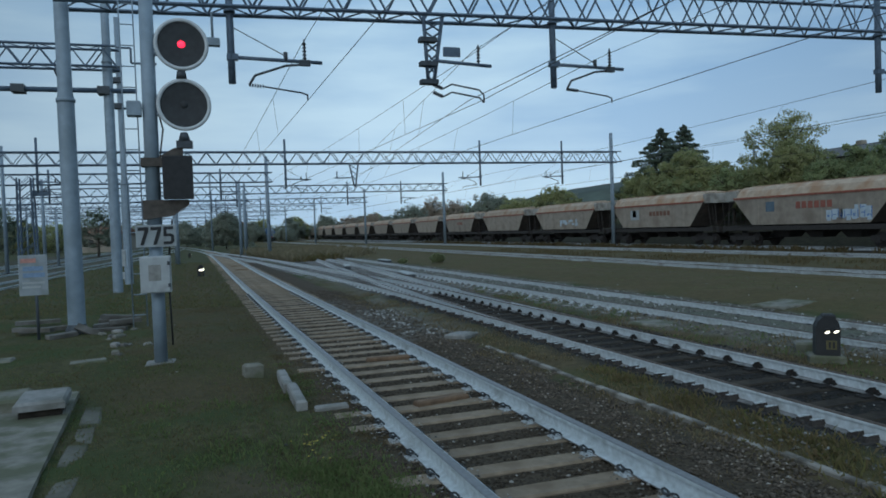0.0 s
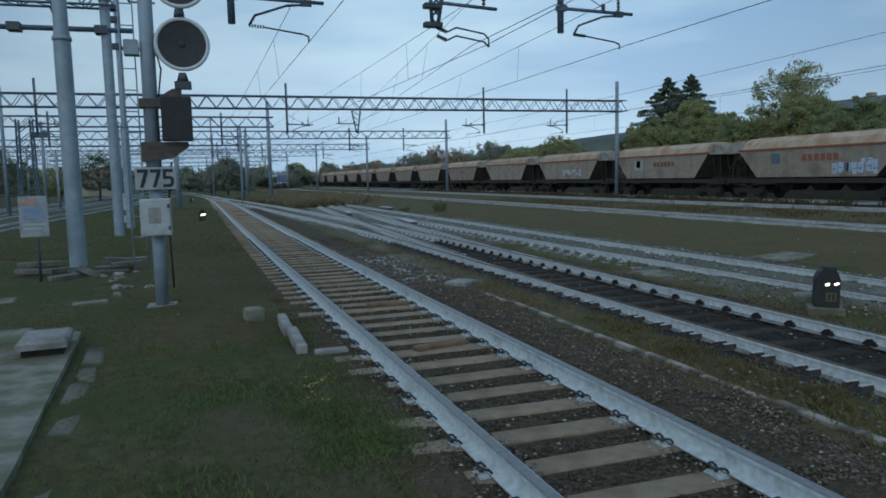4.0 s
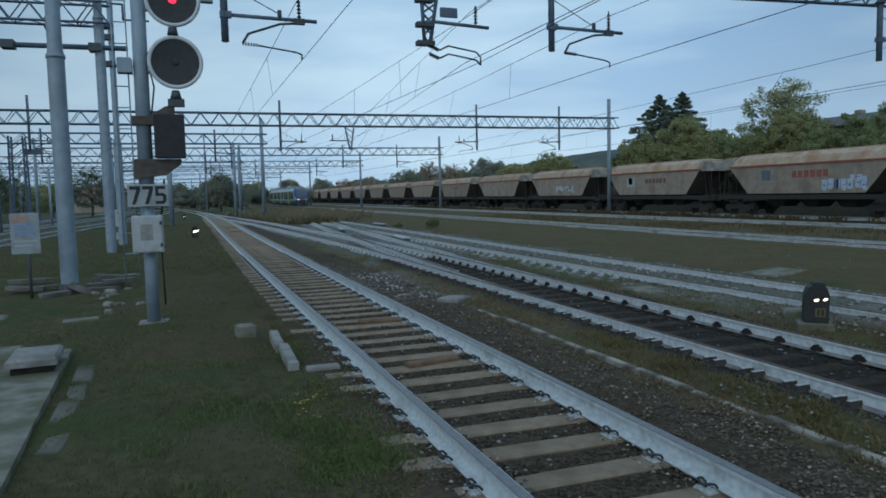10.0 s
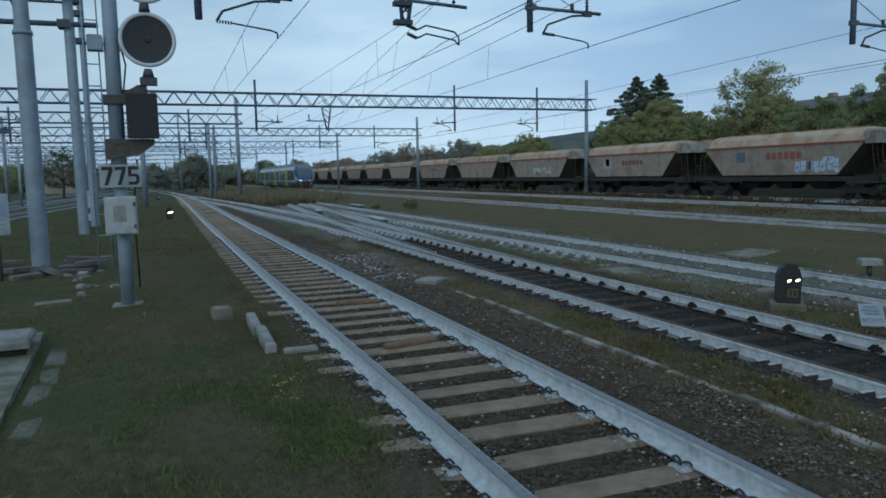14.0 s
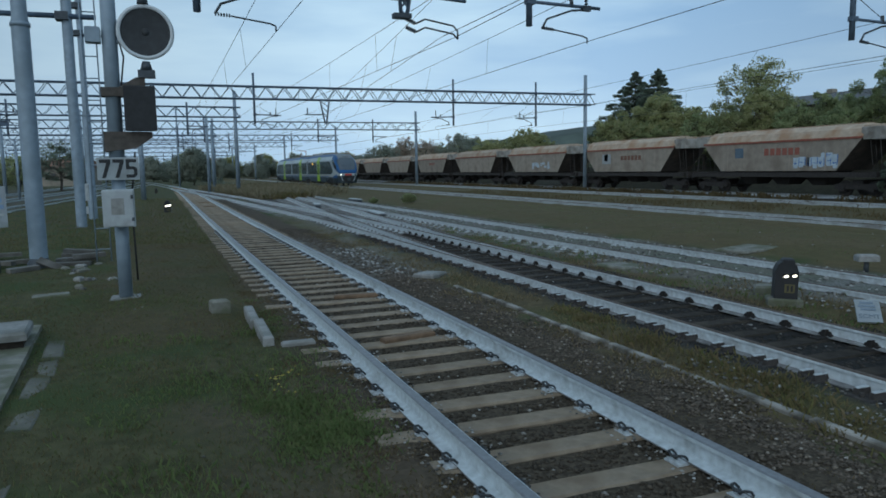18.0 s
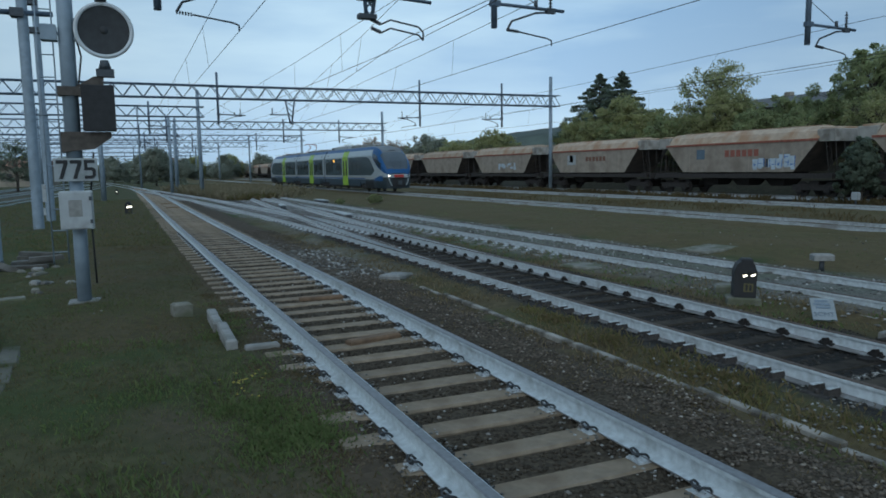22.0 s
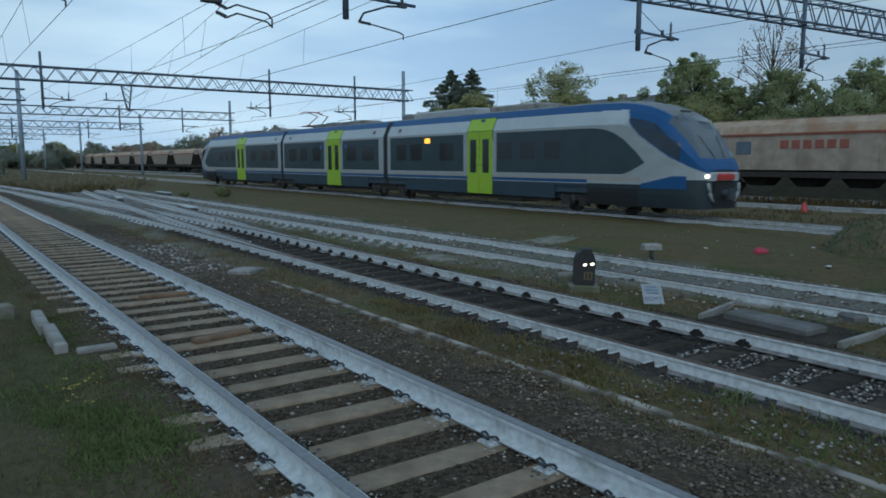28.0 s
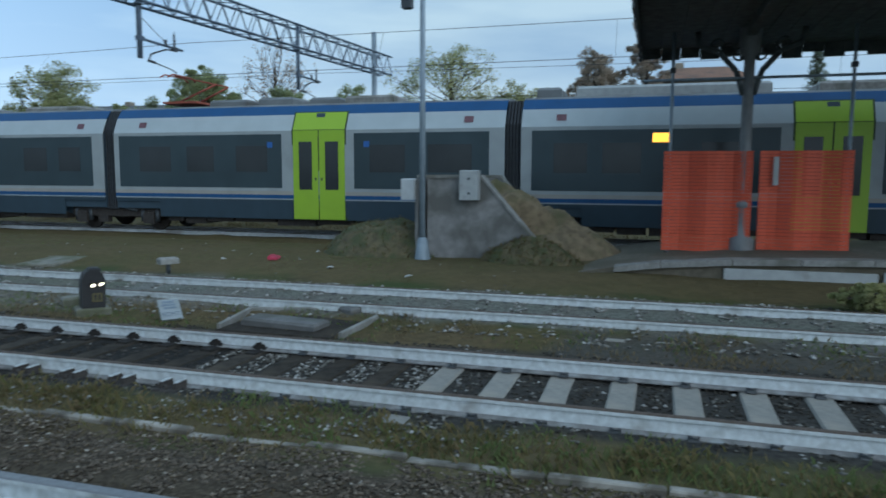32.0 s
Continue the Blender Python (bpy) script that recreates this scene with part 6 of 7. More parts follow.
for y in (-1.95, -9.0, -16.0, -23.0):
    s = Shape()
    s.lathe([(0.26, 0.2), (0.25, 0.55), (0.15, 0.62), (0.14, 1.2), (0.17, 1.24), (0.17, 1.32), (0.12, 1.38), (0.11, 4.4), (0.2, 4.5), (0.22, 5.0)], pose(16.5, y, 0), 14)
    col = part("column", s, IRON, can, "moulded iron column")
    for g in (-1, 1):
        s = Shape()
        pts = [(16.5, y + g * 0.1, 3.6), (16.5, y + g * 0.25, 4.1), (16.5, y + g * 0.6, 4.5), (16.5, y + g * 1.0, 4.65), (16.5, y + g * 1.05, 4.95)]
        s.tube(pts, 0.06, 6)
        for k in range(3):
            c = (16.5, y + g * (0.2 + 0.22 * k), 4.45 + 0.1 * k)
            s.lathe([(0.11, -0.025), (0.15, -0.025), (0.15, 0.025), (0.11, 0.025), (0.11, -0.025)], Matrix.Translation(c) @ pose(0, 0, 0, 0, 90, 0), 10)
        part("scroll_bracket", s, CANOPY, col)
    part("cross_beam", Shape().box(11.9, 18.6, y - 0.09, y + 0.09, 4.8, 4.98), CANOPY, can)
sf = thing("scaffold_fence", "orange plastic safety net between scaffold tubes on the platform", "fence")
for y, tube in ((-0.42, True), (-3.92, True)):
    part("scaffold_tube", Shape().rod((16.45, y, 0.2), (16.45, y, 4.95), 0.035, n=8), GALV, sf)
    part("coupler", Shape().box(16.39, 16.51, y - 0.06, y + 0.06, 4.1, 4.2), DARK, sf)
part("scaffold_tube", Shape().rod((16.45, -6.0, 3.95), (16.45, 0.2, 3.95), 0.03, n=8), GALV, sf)
NET = material("orange_plastic_net", (0.56, 0.075, 0.03), 0.6, 0, 0.12, 9, 0.0)
for y0, y1 in ((-2.1, -0.3), (-4.0, -2.25)):
    s = Shape()
    z = 0.26
    while z < 2.4:
        w = 0.063
        n = 10
        for i in range(n):
            a, b = y0 + (y1 - y0) * i / n, y0 + (y1 - y0) * (i + 1) / n
            fa, fb = 0.05 * math.sin(7 * a + 0.4 * z), 0.05 * math.sin(7 * b + 0.4 * z)
            s.poly([(16.4 + fa, a, z), (16.4 + fb, b, z), (16.4 + fb, b, z + w), (16.4 + fa, a, z + w)])
        z += 0.075
    y = y0
    while y < y1:
        f = 0.05 * math.sin(7 * y)
        s.poly([(16.405 + f, y, 0.26), (16.405 + f, y + 0.022, 0.26), (16.405 + f, y + 0.022, 2.42), (16.405 + f, y, 2.42)])
        y += 0.06
    part("net", s, NET, sf, "orange plastic net")
part("notice", Shape().box(16.33, 16.36, -2.6, -2.5, 1.7, 2.3), OFFWHITE, sf)

# ---- houses and the hill ----
HAZE_GREEN = material("distant_woods", (0.062, 0.080, 0.066), 1.0, 0, 0.3, 0.03, 0.0, (0.044, 0.058, 0.048), 0.5, 0.012)
s = Shape()
n = 140
for i in range(n + 1):
    a = radians(-12 - 72 * i / n)
    k = i / n
    h = 20 + 44 / (1 + math.exp(-(k - 0.2) / 0.06)) + 5 * noise.noise((k * 30, 0, 0)) + 3 * noise.noise((k * 90, 5, 0))
    for d, z in ((820, -2), (900, h * 0.75), (1000, h), (1100, -2)):
        s.v.append((-math.sin(a) * d, math.cos(a) * d, z))
for i in range(n):
    for j in range(3):
        a = i * 4 + j
        s.face([a, a + 1, a + 5, a + 4], 0, True)
tagged(part("hill", s, HAZE_GREEN), "long low wooded hill on the horizon", "hill", kind="structure")
PLASTER = material("dull_plaster", (0.24, 0.21, 0.17), 0.9, 0, 0.12, 2, 0.2, (0.17, 0.15, 0.12), 0.58, 0.6)
TILES = material("terracotta_roof", (0.19, 0.095, 0.06), 0.9, 0, 0.25, 5, 0.4, (0.12, 0.07, 0.05), 0.55, 0.8)


SLATE = material("dark_grey_roofing", (0.10, 0.105, 0.11), 0.9, 0, 0.2, 4, 0.3, (0.07, 0.07, 0.068), 0.5, 0.9)


def house(x, y, z, a, b, wall, rise, label, hip=0.0, turn=0, cover=None):
    h = thing("house", label, "house", pose(x, y, z, 0, 0, turn))
    part("wall", Shape().box(-a / 2, a / 2, -b / 2, b / 2, 0, wall), PLASTER, h)
    s = Shape()
    o = 0.4
    s.v += [(-a / 2 - o, -b / 2 - o, wall), (a / 2 + o, -b / 2 - o, wall), (a / 2 + o, b / 2 + o, wall), (-a / 2 - o, b / 2 + o, wall), (0, -b / 2 - o + hip, wall + rise), (0, b / 2 + o - hip, wall + rise)]
    s.face([0, 1, 4]), s.face([2, 3, 5]), s.face([1, 2, 5, 4]), s.face([3, 0, 4, 5]), s.face([3, 2, 1, 0])
    roof = part("roof", s, cover or TILES, h)
    part("chimney", Shape().slab(-0.3, 0.3, b * 0.2, b * 0.2 + 0.6, wall + rise * 0.5, wall + rise + 0.35, 0.05), PLASTER, roof)
    for i in range(max(2, int(b / 3))):
        yy = -b / 2 + (i + 0.5) * b / max(2, int(b / 3))
        for zz in ([1.0, 3.8] if wall > 5 else [1.2]):
            w = part("window", Shape().box(-a / 2 - 0.03, -a / 2 + 0.02, yy - 0.45, yy + 0.45, zz, zz + 1.3), TRAIN_PANE, h)
            part("sill", Shape().box(-a / 2 - 0.12, -a / 2, yy - 0.55, yy + 0.55, zz - 0.08, zz), CONCRETE, w)
    return h


house(56, 44.5, 1.6, 9, 12, 5.2, 1.3, "long low house with a dark grey roof behind the trees", cover=SLATE)
house(58, -3.2, 3.0, 10, 6.5, 5.4, 1.6, "plastered house with a terracotta hip roof", 2.0)
house(-17.5, 150, -0.2, 8, 10, 3.4, 1.6, "far small house with a tiled roof beside the yard", 0, 70)
house(36, 260, -0.2, 10, 20, 3.6, 2.0, "far pale building at the end of the yard")
house(16, 290, -0.2, 9, 14, 6.0, 2.0, "far pale building among trees")

# ---- trees ----
def leaf_material(name, color, other):
    m = material(name, color, 0.9, 0, 0.3, 2, 0.0)
    nodes, links = m.node_tree.nodes, m.node_tree.links
    geo, mix = nodes.new("ShaderNodeNewGeometry"), nodes.new("ShaderNodeMix")
    mix.data_type = "RGBA"
    links.new(geo.outputs["Random Per Island"], mix.inputs["Factor"])
    b = nodes["Principled BSDF"]
    links.new(b.inputs["Base Color"].links[0].from_socket, mix.inputs["A"])
    mix.inputs["B"].default_value = (*other, 1)
    links.new(mix.outputs["Result"], b.inputs["Base Color"])
    b.inputs["Specular IOR Level"].default_value = 0.08
    thin, both = nodes.new("ShaderNodeBsdfTranslucent"), nodes.new("ShaderNodeMixShader")
    links.new(mix.outputs["Result"], thin.inputs["Color"])
    both.inputs["Fac"].default_value = 0.6
    links.new(b.outputs["BSDF"], both.inputs[1])
    links.new(thin.outputs["BSDF"], both.inputs[2])
    links.new(both.outputs["Shader"], nodes["Material Output"].inputs["Surface"])
    return m


BARK = material("grey_brown_bark", (0.075, 0.062, 0.05), 0.95, 0, 0.3, 9, 0.6)
GREEN = leaf_material("olive_green_leaves", (0.34, 0.37, 0.16), (0.41, 0.39, 0.22))
DEEP = leaf_material("deep_green_leaves", (0.29, 0.35, 0.17), (0.36, 0.38, 0.21))
NEEDLE = leaf_material("dark_conifer_needles", (0.17, 0.22, 0.17), (0.23, 0.27, 0.20))
RUST = leaf_material("autumn_brown_leaves", (0.45, 0.36, 0.29), (0.38, 0.32, 0.25))
# for far trees: the haze of distance is put into a paler leaf colour
HAZY = leaf_material("haze_tinted_leaves", (0.30, 0.34, 0.27), (0.35, 0.36, 0.30))
GNP = np.random.default_rng(11)


def leaves(centres, radii, count, size, squash=0.8):
    """Small leaf quads strewn round the centres; each faces away from the crown's middle, and so do its normals."""
    c = np.repeat(np.asarray(centres, float), count, axis=0)
    r = np.repeat(np.asarray(radii, float), count)
    n = len(c)
    d = GNP.normal(size=(n, 3))
    d /= np.linalg.norm(d, axis=1)[:, None]
    p = c + d * (r * GNP.uniform(0.15, 1, n) ** 0.5)[:, None] * np.array([1, 1, squash])
    mid = np.asarray(centres, float).mean(axis=0)
    out = (p - mid) * np.array([1, 1, 0.7])
    out = out / (np.linalg.norm(out, axis=1)[:, None] + 1e-6) + np.array([0, 0, 0.3]) + GNP.normal(size=(n, 3)) * 0.4
    out /= np.linalg.norm(out, axis=1)[:, None]
    u = GNP.normal(size=(n, 3))
    u /= np.linalg.norm(u, axis=1)[:, None]
    v = np.cross(u, GNP.normal(size=(n, 3)))
    v /= np.linalg.norm(v, axis=1)[:, None]
    v *= np.where((np.cross(v, u) * out).sum(axis=1) > 0, -1.0, 1.0)[:, None]
    s = (size * GNP.uniform(0.6, 1.4, n))[:, None]
    q = np.stack([p - u * s * 0.5, p - v * s * 0.32, p + u * s * 0.5, p + v * s * 0.32], axis=1)
    return q.reshape(-1, 3), np.repeat(out, 4, axis=0)


def quads_mesh(name, verts, mat):
    verts, normals = verts
    me = bpy.data.meshes.new(name)
    n = len(verts) // 4
    me.vertices.add(len(verts)), me.loops.add(len(verts)), me.polygons.add(n)
    me.vertices.foreach_set("co", verts.astype(np.float32).ravel())
    me.loops.foreach_set("vertex_index", np.arange(len(verts), dtype=np.int32))
    me.polygons.foreach_set("loop_start", np.arange(0, len(verts), 4, dtype=np.int32))
    me.polygons.foreach_set("use_smooth", np.ones(n, bool))
    me.materials.append(mat)
    me.update()
    me.normals_split_custom_set_from_vertices(normals.astype(np.float32))
    return me


def tree(x, y, top, width, mat, label, kind="broad", dense=1.0, name="tree"):
    """A tapered trunk with limbs and a crown of leaf clumps that leaves gaps."""
    z0 = ground_height(x, y)
    h = top - z0
    t = thing(name, label, "tree", pose(x, y, z0), group="trees behind the sidings")
    rnd = random.Random(int(x * 31 + y * 17))
    s = Shape()
    base = 0.03 * h
    s.rod((0, 0, -0.3), (0.1, 0, h * 0.35), base, base * 0.75, 8)
    s.rod((0.1, 0, h * 0.35), (0.05, 0.1, h * 0.93), base * 0.75, 0.03, 7)
    part("trunk", s, BARK, t)
    centres, radii = [], []
    limbs = 46 if kind != "conifer" else 80
    br = Shape()
    for i in range(limbs):
        k = (i + 0.5) / limbs
        a = i * 2.4 + rnd.uniform(-0.4, 0.4)
        if kind == "conifer":
            z, r = h * (0.12 + 0.86 * k), width * (1 - k) * rnd.uniform(0.75, 1.1) + 0.15
            e = Vector((r * math.cos(a), r * math.sin(a), z - 0.1 * r))
        elif kind == "column":
            z, r = h * (0.1 + 0.88 * k), width * rnd.uniform(0.4, 1.0) * (1 - k ** 3)
            e = Vector((r * math.cos(a), r * math.sin(a), z + 0.4))
        else:
            z = h * (0.22 + 0.5 * k)
            r = width * math.sin(math.pi * min(0.97, 0.22 + 0.72 * k)) * rnd.uniform(0.65, 1.12)
            e = Vector((r * math.cos(a), r * math.sin(a), h * (0.26 + 0.7 * k) + rnd.uniform(-0.05, 0.05) * h))
        br.rod((0.05, 0, z * 0.92), e, base * 0.3 * (1 - 0.6 * k), 0.015, 5)
        if kind == "conifer":
            for f in (0.25, 0.42, 0.58, 0.74, 0.88, 1.0):
                centres.append((e.x * f, e.y * f, z + (e.z - z) * f + rnd.uniform(-0.1, 0.1)))
                radii.append(width * 0.012 + 0.42 * (1 - k) + 0.05)
            continue
        for _ in range(3):
            w = e + Vector((rnd.uniform(-1, 1), rnd.uniform(-1, 1), rnd.uniform(-0.6, 1))) * width * 0.22
            br.rod(e * 0.8 + Vector((0, 0, z * 0.18)), w, 0.03, 0.008, 4)
            centres.append(tuple(w))
            radii.append(width * rnd.uniform(0.09, 0.2))
        centres.append(tuple(e * 0.75 + Vector((0, 0, z * 0.25))))
        radii.append(width * 0.2)
    part("branchwork", br, BARK, t)
    dist = math.hypot(x, y)
    size = (0.75 if kind == "conifer" else 1.0) * min(0.07 * width + 0.03, max(0.05, dist * (0.0026 if dist < 90 else 0.0045)))
    count = int((130 if kind != "conifer" else 46) * (1.0 if dist < 90 else 0.3) * dense * min(1.6, (width / 3.5) ** 1.2))
    part("crown", quads_mesh("crown", leaves(centres, radii, max(6, count), size), mat), mat, t)
    return t


tree(51, 69, 12.8, 7.0, NEEDLE, "dark conifer with a pointed top", "conifer", 1.3)
tree(50.5, 64.3, 12.4, 6.6, NEEDLE, "dark conifer with a ragged pointed top", "conifer", 1.3)
tree(48.5, 60.5, 8.3, 4.0, GREEN, "olive green broadleaf tree on the bank", dense=1.0)
tree(48, 66.8, 7.3, 3.6, GREEN, "round olive green broadleaf tree", dense=1.0)
tree(47.5, 57.5, 5.4, 2.6, GREEN, "low yellowish broadleaf tree")
tree(50, 49.9, 10.8, 3.9, GREEN, "tall thin-leaved tree with open crown", dense=0.4)
tree(47.5, 46.5, 7.8, 3.2, GREEN, "bushy green tree on the bank")
tree(47.5, 52.0, 6.0, 2.8, GREEN, "bushy green tree on the bank")
tree(50, 34.9, 9.9, 3.2, DEEP, "dense dark green broadleaf tree", dense=1.5)
tree(52, 29.6, 12.3, 3.0, RUST, "half bare tree with few brown leaves", dense=0.10)
tree(49, 27.0, 7.9, 2.6, DEEP, "dense round green tree on the bank", dense=1.4)
tree(49, 31.0, 7.2, 2.2, DEEP, "bushy green tree on the bank")
tree(49, 21.6, 7.8, 2.4, DEEP, "dense round green tree on the bank", dense=1.3)
tree(50, 14.2, 10.9, 4.2, GREEN, "wide thin-leaved tree with an open crown", dense=0.38)
tree(52, 9.5, 8.0, 3.0, GREEN, "thin-leaved tree on the bank", dense=0.4)
tree(52, 4.2, 10.4, 2.2, RUST, "autumn-brown tree behind the platform", dense=1.6)
tree(51, 0.6, 12.8, 1.7, RUST, "tall narrow tree with brown leaves", "column", 2.4)
tree(53, -10.2, 10.6, 1.6, NEEDLE, "small dark conifer behind the roofs", "conifer")
tree(49, 41, 7.0, 2.6, DEEP, "dark bushy tree before a house")
tree(49.5, 92, 6.6, 3.6, GREEN, "broadleaf tree behind the wagons")
tree(52, 118, 6.4, 4.0, GREEN, "round broadleaf tree behind the wagons")
tree(50, 150, 8.6, 3.0, RUST, "brown autumn tree behind the wagons", dense=0.6)
for i in range(11):
    y = 16 + i * 5.2 + RNG.uniform(-1, 1)
    tree(46.2 + RNG.uniform(-0.8, 0.8), y, 5.6 + RNG.uniform(-0.6, 0.9), 2.6, DEEP if i % 3 else GREEN, "dense hedge bush on the bank", dense=0.7, name="bush")
for i in range(32):
    x = -66 + i * 4.5 + RNG.uniform(-2, 2)
    y = 175 + RNG.uniform(-10, 20) + (45 if 5 < x < 45 else 0)
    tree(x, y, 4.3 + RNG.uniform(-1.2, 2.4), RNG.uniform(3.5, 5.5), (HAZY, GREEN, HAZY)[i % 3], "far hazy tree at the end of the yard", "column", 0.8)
for i in range(12):
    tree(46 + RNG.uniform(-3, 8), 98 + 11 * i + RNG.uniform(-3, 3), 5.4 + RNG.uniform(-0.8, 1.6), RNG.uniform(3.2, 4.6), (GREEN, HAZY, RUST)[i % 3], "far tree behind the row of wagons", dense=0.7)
for i in range(6):
    tree(-36 + i * 4.6 + RNG.uniform(-1, 1), 96 + RNG.uniform(-6, 8), 5.0 + RNG.uniform(-0.8, 1.6), RNG.uniform(2.4, 3.4), NEEDLE if i % 2 else DEEP, "dark tree beyond the far tracks", dense=0.8)
tree(34.2, 24.3, 2.6, 1.15, NEEDLE, "dark rounded bush before the gap between two wagons", "column", 4.0, name="bush")
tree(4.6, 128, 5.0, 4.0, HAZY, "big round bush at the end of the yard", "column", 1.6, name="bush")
tree(13.6, 40.4, 0.42, 0.4, DEEP, "small dark shrub in the grass", dense=4, name="bush")
tree(12.0, 42.5, 0.15, 0.25, DEEP, "small dark shrub in the grass", dense=6, name="bush")
tree(12.0, -3.3, 0.22, 0.4, GREEN, "low green shrub beside the track", dense=7, name="bush")

# ---- loose stones, grass and weeds ----
def strewn(name, label, category, pts, sizes, mats, verts, faces, flat=0.6):
    """One mesh of many small solids at the points given."""
    n, k = len(pts), len(verts)
    sizes = GNP.uniform(*sizes, n)
    v = np.asarray(verts, float)[None] * (1 + GNP.uniform(-0.28, 0.28, (n, k, 3)))
    v *= np.asarray(sizes)[:, None, None] * np.array([1, 1, flat])
    a = GNP.uniform(0, 2 * np.pi, n)
    c, s = np.cos(a)[:, None], np.sin(a)[:, None]
    x, y = v[:, :, 0] * c - v[:, :, 1] * s, v[:, :, 0] * s + v[:, :, 1] * c
    co = np.stack([x, y, v[:, :, 2]], axis=2) + np.asarray(pts)[:, None, :]
    f = np.asarray(faces)
    idx = (f[None] + (np.arange(n) * k)[:, None, None]).reshape(-1)
    me = bpy.data.meshes.new(name)
    m = f.shape[1]
    me.vertices.add(n * k), me.loops.add(len(idx)), me.polygons.add(n * len(f))
    me.vertices.foreach_set("co", co.astype(np.float32).ravel())
    me.loops.foreach_set("vertex_index", idx.astype(np.int32))
    me.polygons.foreach_set("loop_start", np.arange(0, len(idx), m, dtype=np.int32))
    me.materials.append(mats)
    me.update()
    me.validate()
    return tagged(new(name, me), label, category, kind="stuff")


OCTA = [(1, 0, 0.1), (0.2, 1, -0.1), (-1, 0.2, 0.1), (-0.1, -1, 0), (0.1, 0.1, 1), (0, 0, -0.8)]
OCTF = [(0, 1, 4), (1, 2, 4), (2, 3, 4), (3, 0, 4), (1, 0, 5), (2, 1, 5), (3, 2, 5), (0, 3, 5)]


def stone_material(name, dark, pale, share):
    m = material(name, dark, 0.95, 0, 0.35, 30, 0.3, spec=0.15)
    nodes, links = m.node_tree.nodes, m.node_tree.links
    geo, ramp = nodes.new("ShaderNodeNewGeometry"), nodes.new("ShaderNodeValToRGB")
    e = ramp.color_ramp.elements
    e[0].position, e[0].color = 0.0, (*[c * 0.6 for c in dark], 1)
    e[1].position, e[1].color = 1.0, (*pale, 1)
    k = ramp.color_ramp.elements.new(1 - share)
    k.color = (*[c * 1.5 for c in dark], 1)
    links.new(geo.outputs["Random Per Island"], ramp.inputs["Fac"])
    links.new(ramp.outputs["Color"], nodes["Principled BSDF"].inputs["Base Color"])
    return m


def area_points(n, x0, x1, y0, y1, lift=0.0, near=1.0):
    """Random points, denser towards the near end."""
    x = GNP.uniform(x0, x1, n)
    y = y0 + (y1 - y0) * GNP.uniform(0, 1, n) ** near
    keep = np.ones(n, bool)
    for keys in (T1, T2, T3):
        mid = np.interp(y, [k[0] for k in keys], [k[1] for k in keys])
        k = (y - (0.11 if keys is T2 else 0.3)) / 0.6
        on = (np.abs(x - mid) < 1.3) & (np.abs(k - np.round(k)) < 0.26)
        keep &= ~on
    x, y = x[keep], y[keep]
    z = np.array([ground_height(a, b) + (0.035 * noise.noise((a * 0.9, b * 0.9, 0.3)) + 0.03 * noise.noise((a * 2.7, b * 2.7, 4.1))) * (0.35 if 1.05 < a < 4.3 or 5.7 < a < 7.6 else 1) for a, b in zip(x, y)])
    return np.stack([x, y, z + lift], axis=1)


STONE = stone_material("brown_grey_ballast", (0.085, 0.070, 0.056), (0.27, 0.24, 0.20), 0.05)
TRACK_STONE = stone_material("dark_track_ballast", (0.056, 0.046, 0.035), (0.30, 0.29, 0.27), 0.04)
EARTHY = stone_material("earthy_crumbs", (0.085, 0.066, 0.046), (0.16, 0.14, 0.11), 0.08)
TAN_STONE = stone_material("tan_stones", (0.13, 0.108, 0.085), (0.36, 0.34, 0.31), 0.25)
DARK_STONE = stone_material("dark_oily_ballast", (0.042, 0.038, 0.033), (0.30, 0.30, 0.30), 0.07)
PALE_STONE = stone_material("pale_ballast", (0.12, 0.116, 0.107), (0.40, 0.40, 0.39), 0.32)
strewn("ballast_stones", "dark track ballast between the rails of the first track", "ballast", area_points(30000, 1.62, 3.5, -4, 26, 0.004, 1.7), (0.010, 0.028), TRACK_STONE, OCTA, OCTF)
strewn("ballast_stones", "dark brown-grey track ballast with some pale stones", "ballast", area_points(34000, 3.45, 4.8, -4, 26, 0.004, 1.7), (0.009, 0.026), STONE, OCTA, OCTF)
strewn("ballast_stones", "dark ballast mixed with pale stones between two tracks", "ballast", area_points(17000, 5.6, 8.3, -5, 24, 0.004, 1.4), (0.010, 0.030), DARK_STONE, OCTA, OCTF)
strewn("ballast_stones", "whitish ballast around the far rails", "ballast", area_points(12000, 8.9, 12.4, -5, 42, 0.01, 1.3), (0.016, 0.045), PALE_STONE, OCTA, OCTF)
strewn("ballast_stones", "scattered white stones beside the second track", "ballast", np.concatenate([area_points(700, 5.0, 5.75, 1.2, 6.0, 0.004), area_points(1500, 6.0, 7.3, 1.8, 4.6, 0.012), area_points(700, 5.1, 8.0, -4, 2, 0.006)]), (0.009, 0.030), PALE_STONE, OCTA, OCTF)
strewn("ballast_stones", "tan and pale stones strewn over the ballast", "ballast", area_points(1500, 3.6, 4.8, -3, 16, 0.006, 1.4), (0.008, 0.026), TAN_STONE, OCTA, OCTF)
strewn("ballast_stones", "patch of pale stones beside the first track", "ballast", area_points(420, 3.8, 4.9, 13.5, 18.5, 0.01), (0.025, 0.06), PALE_STONE, OCTA, OCTF)
strewn("ballast_stones", "dark earth crumbs and stones over the sleeper ends", "ballast", area_points(9000, 1.1, 1.85, 1.5, 30, 0.0, 1.5), (0.008, 0.022), EARTHY, OCTA, OCTF)
rail_side = []
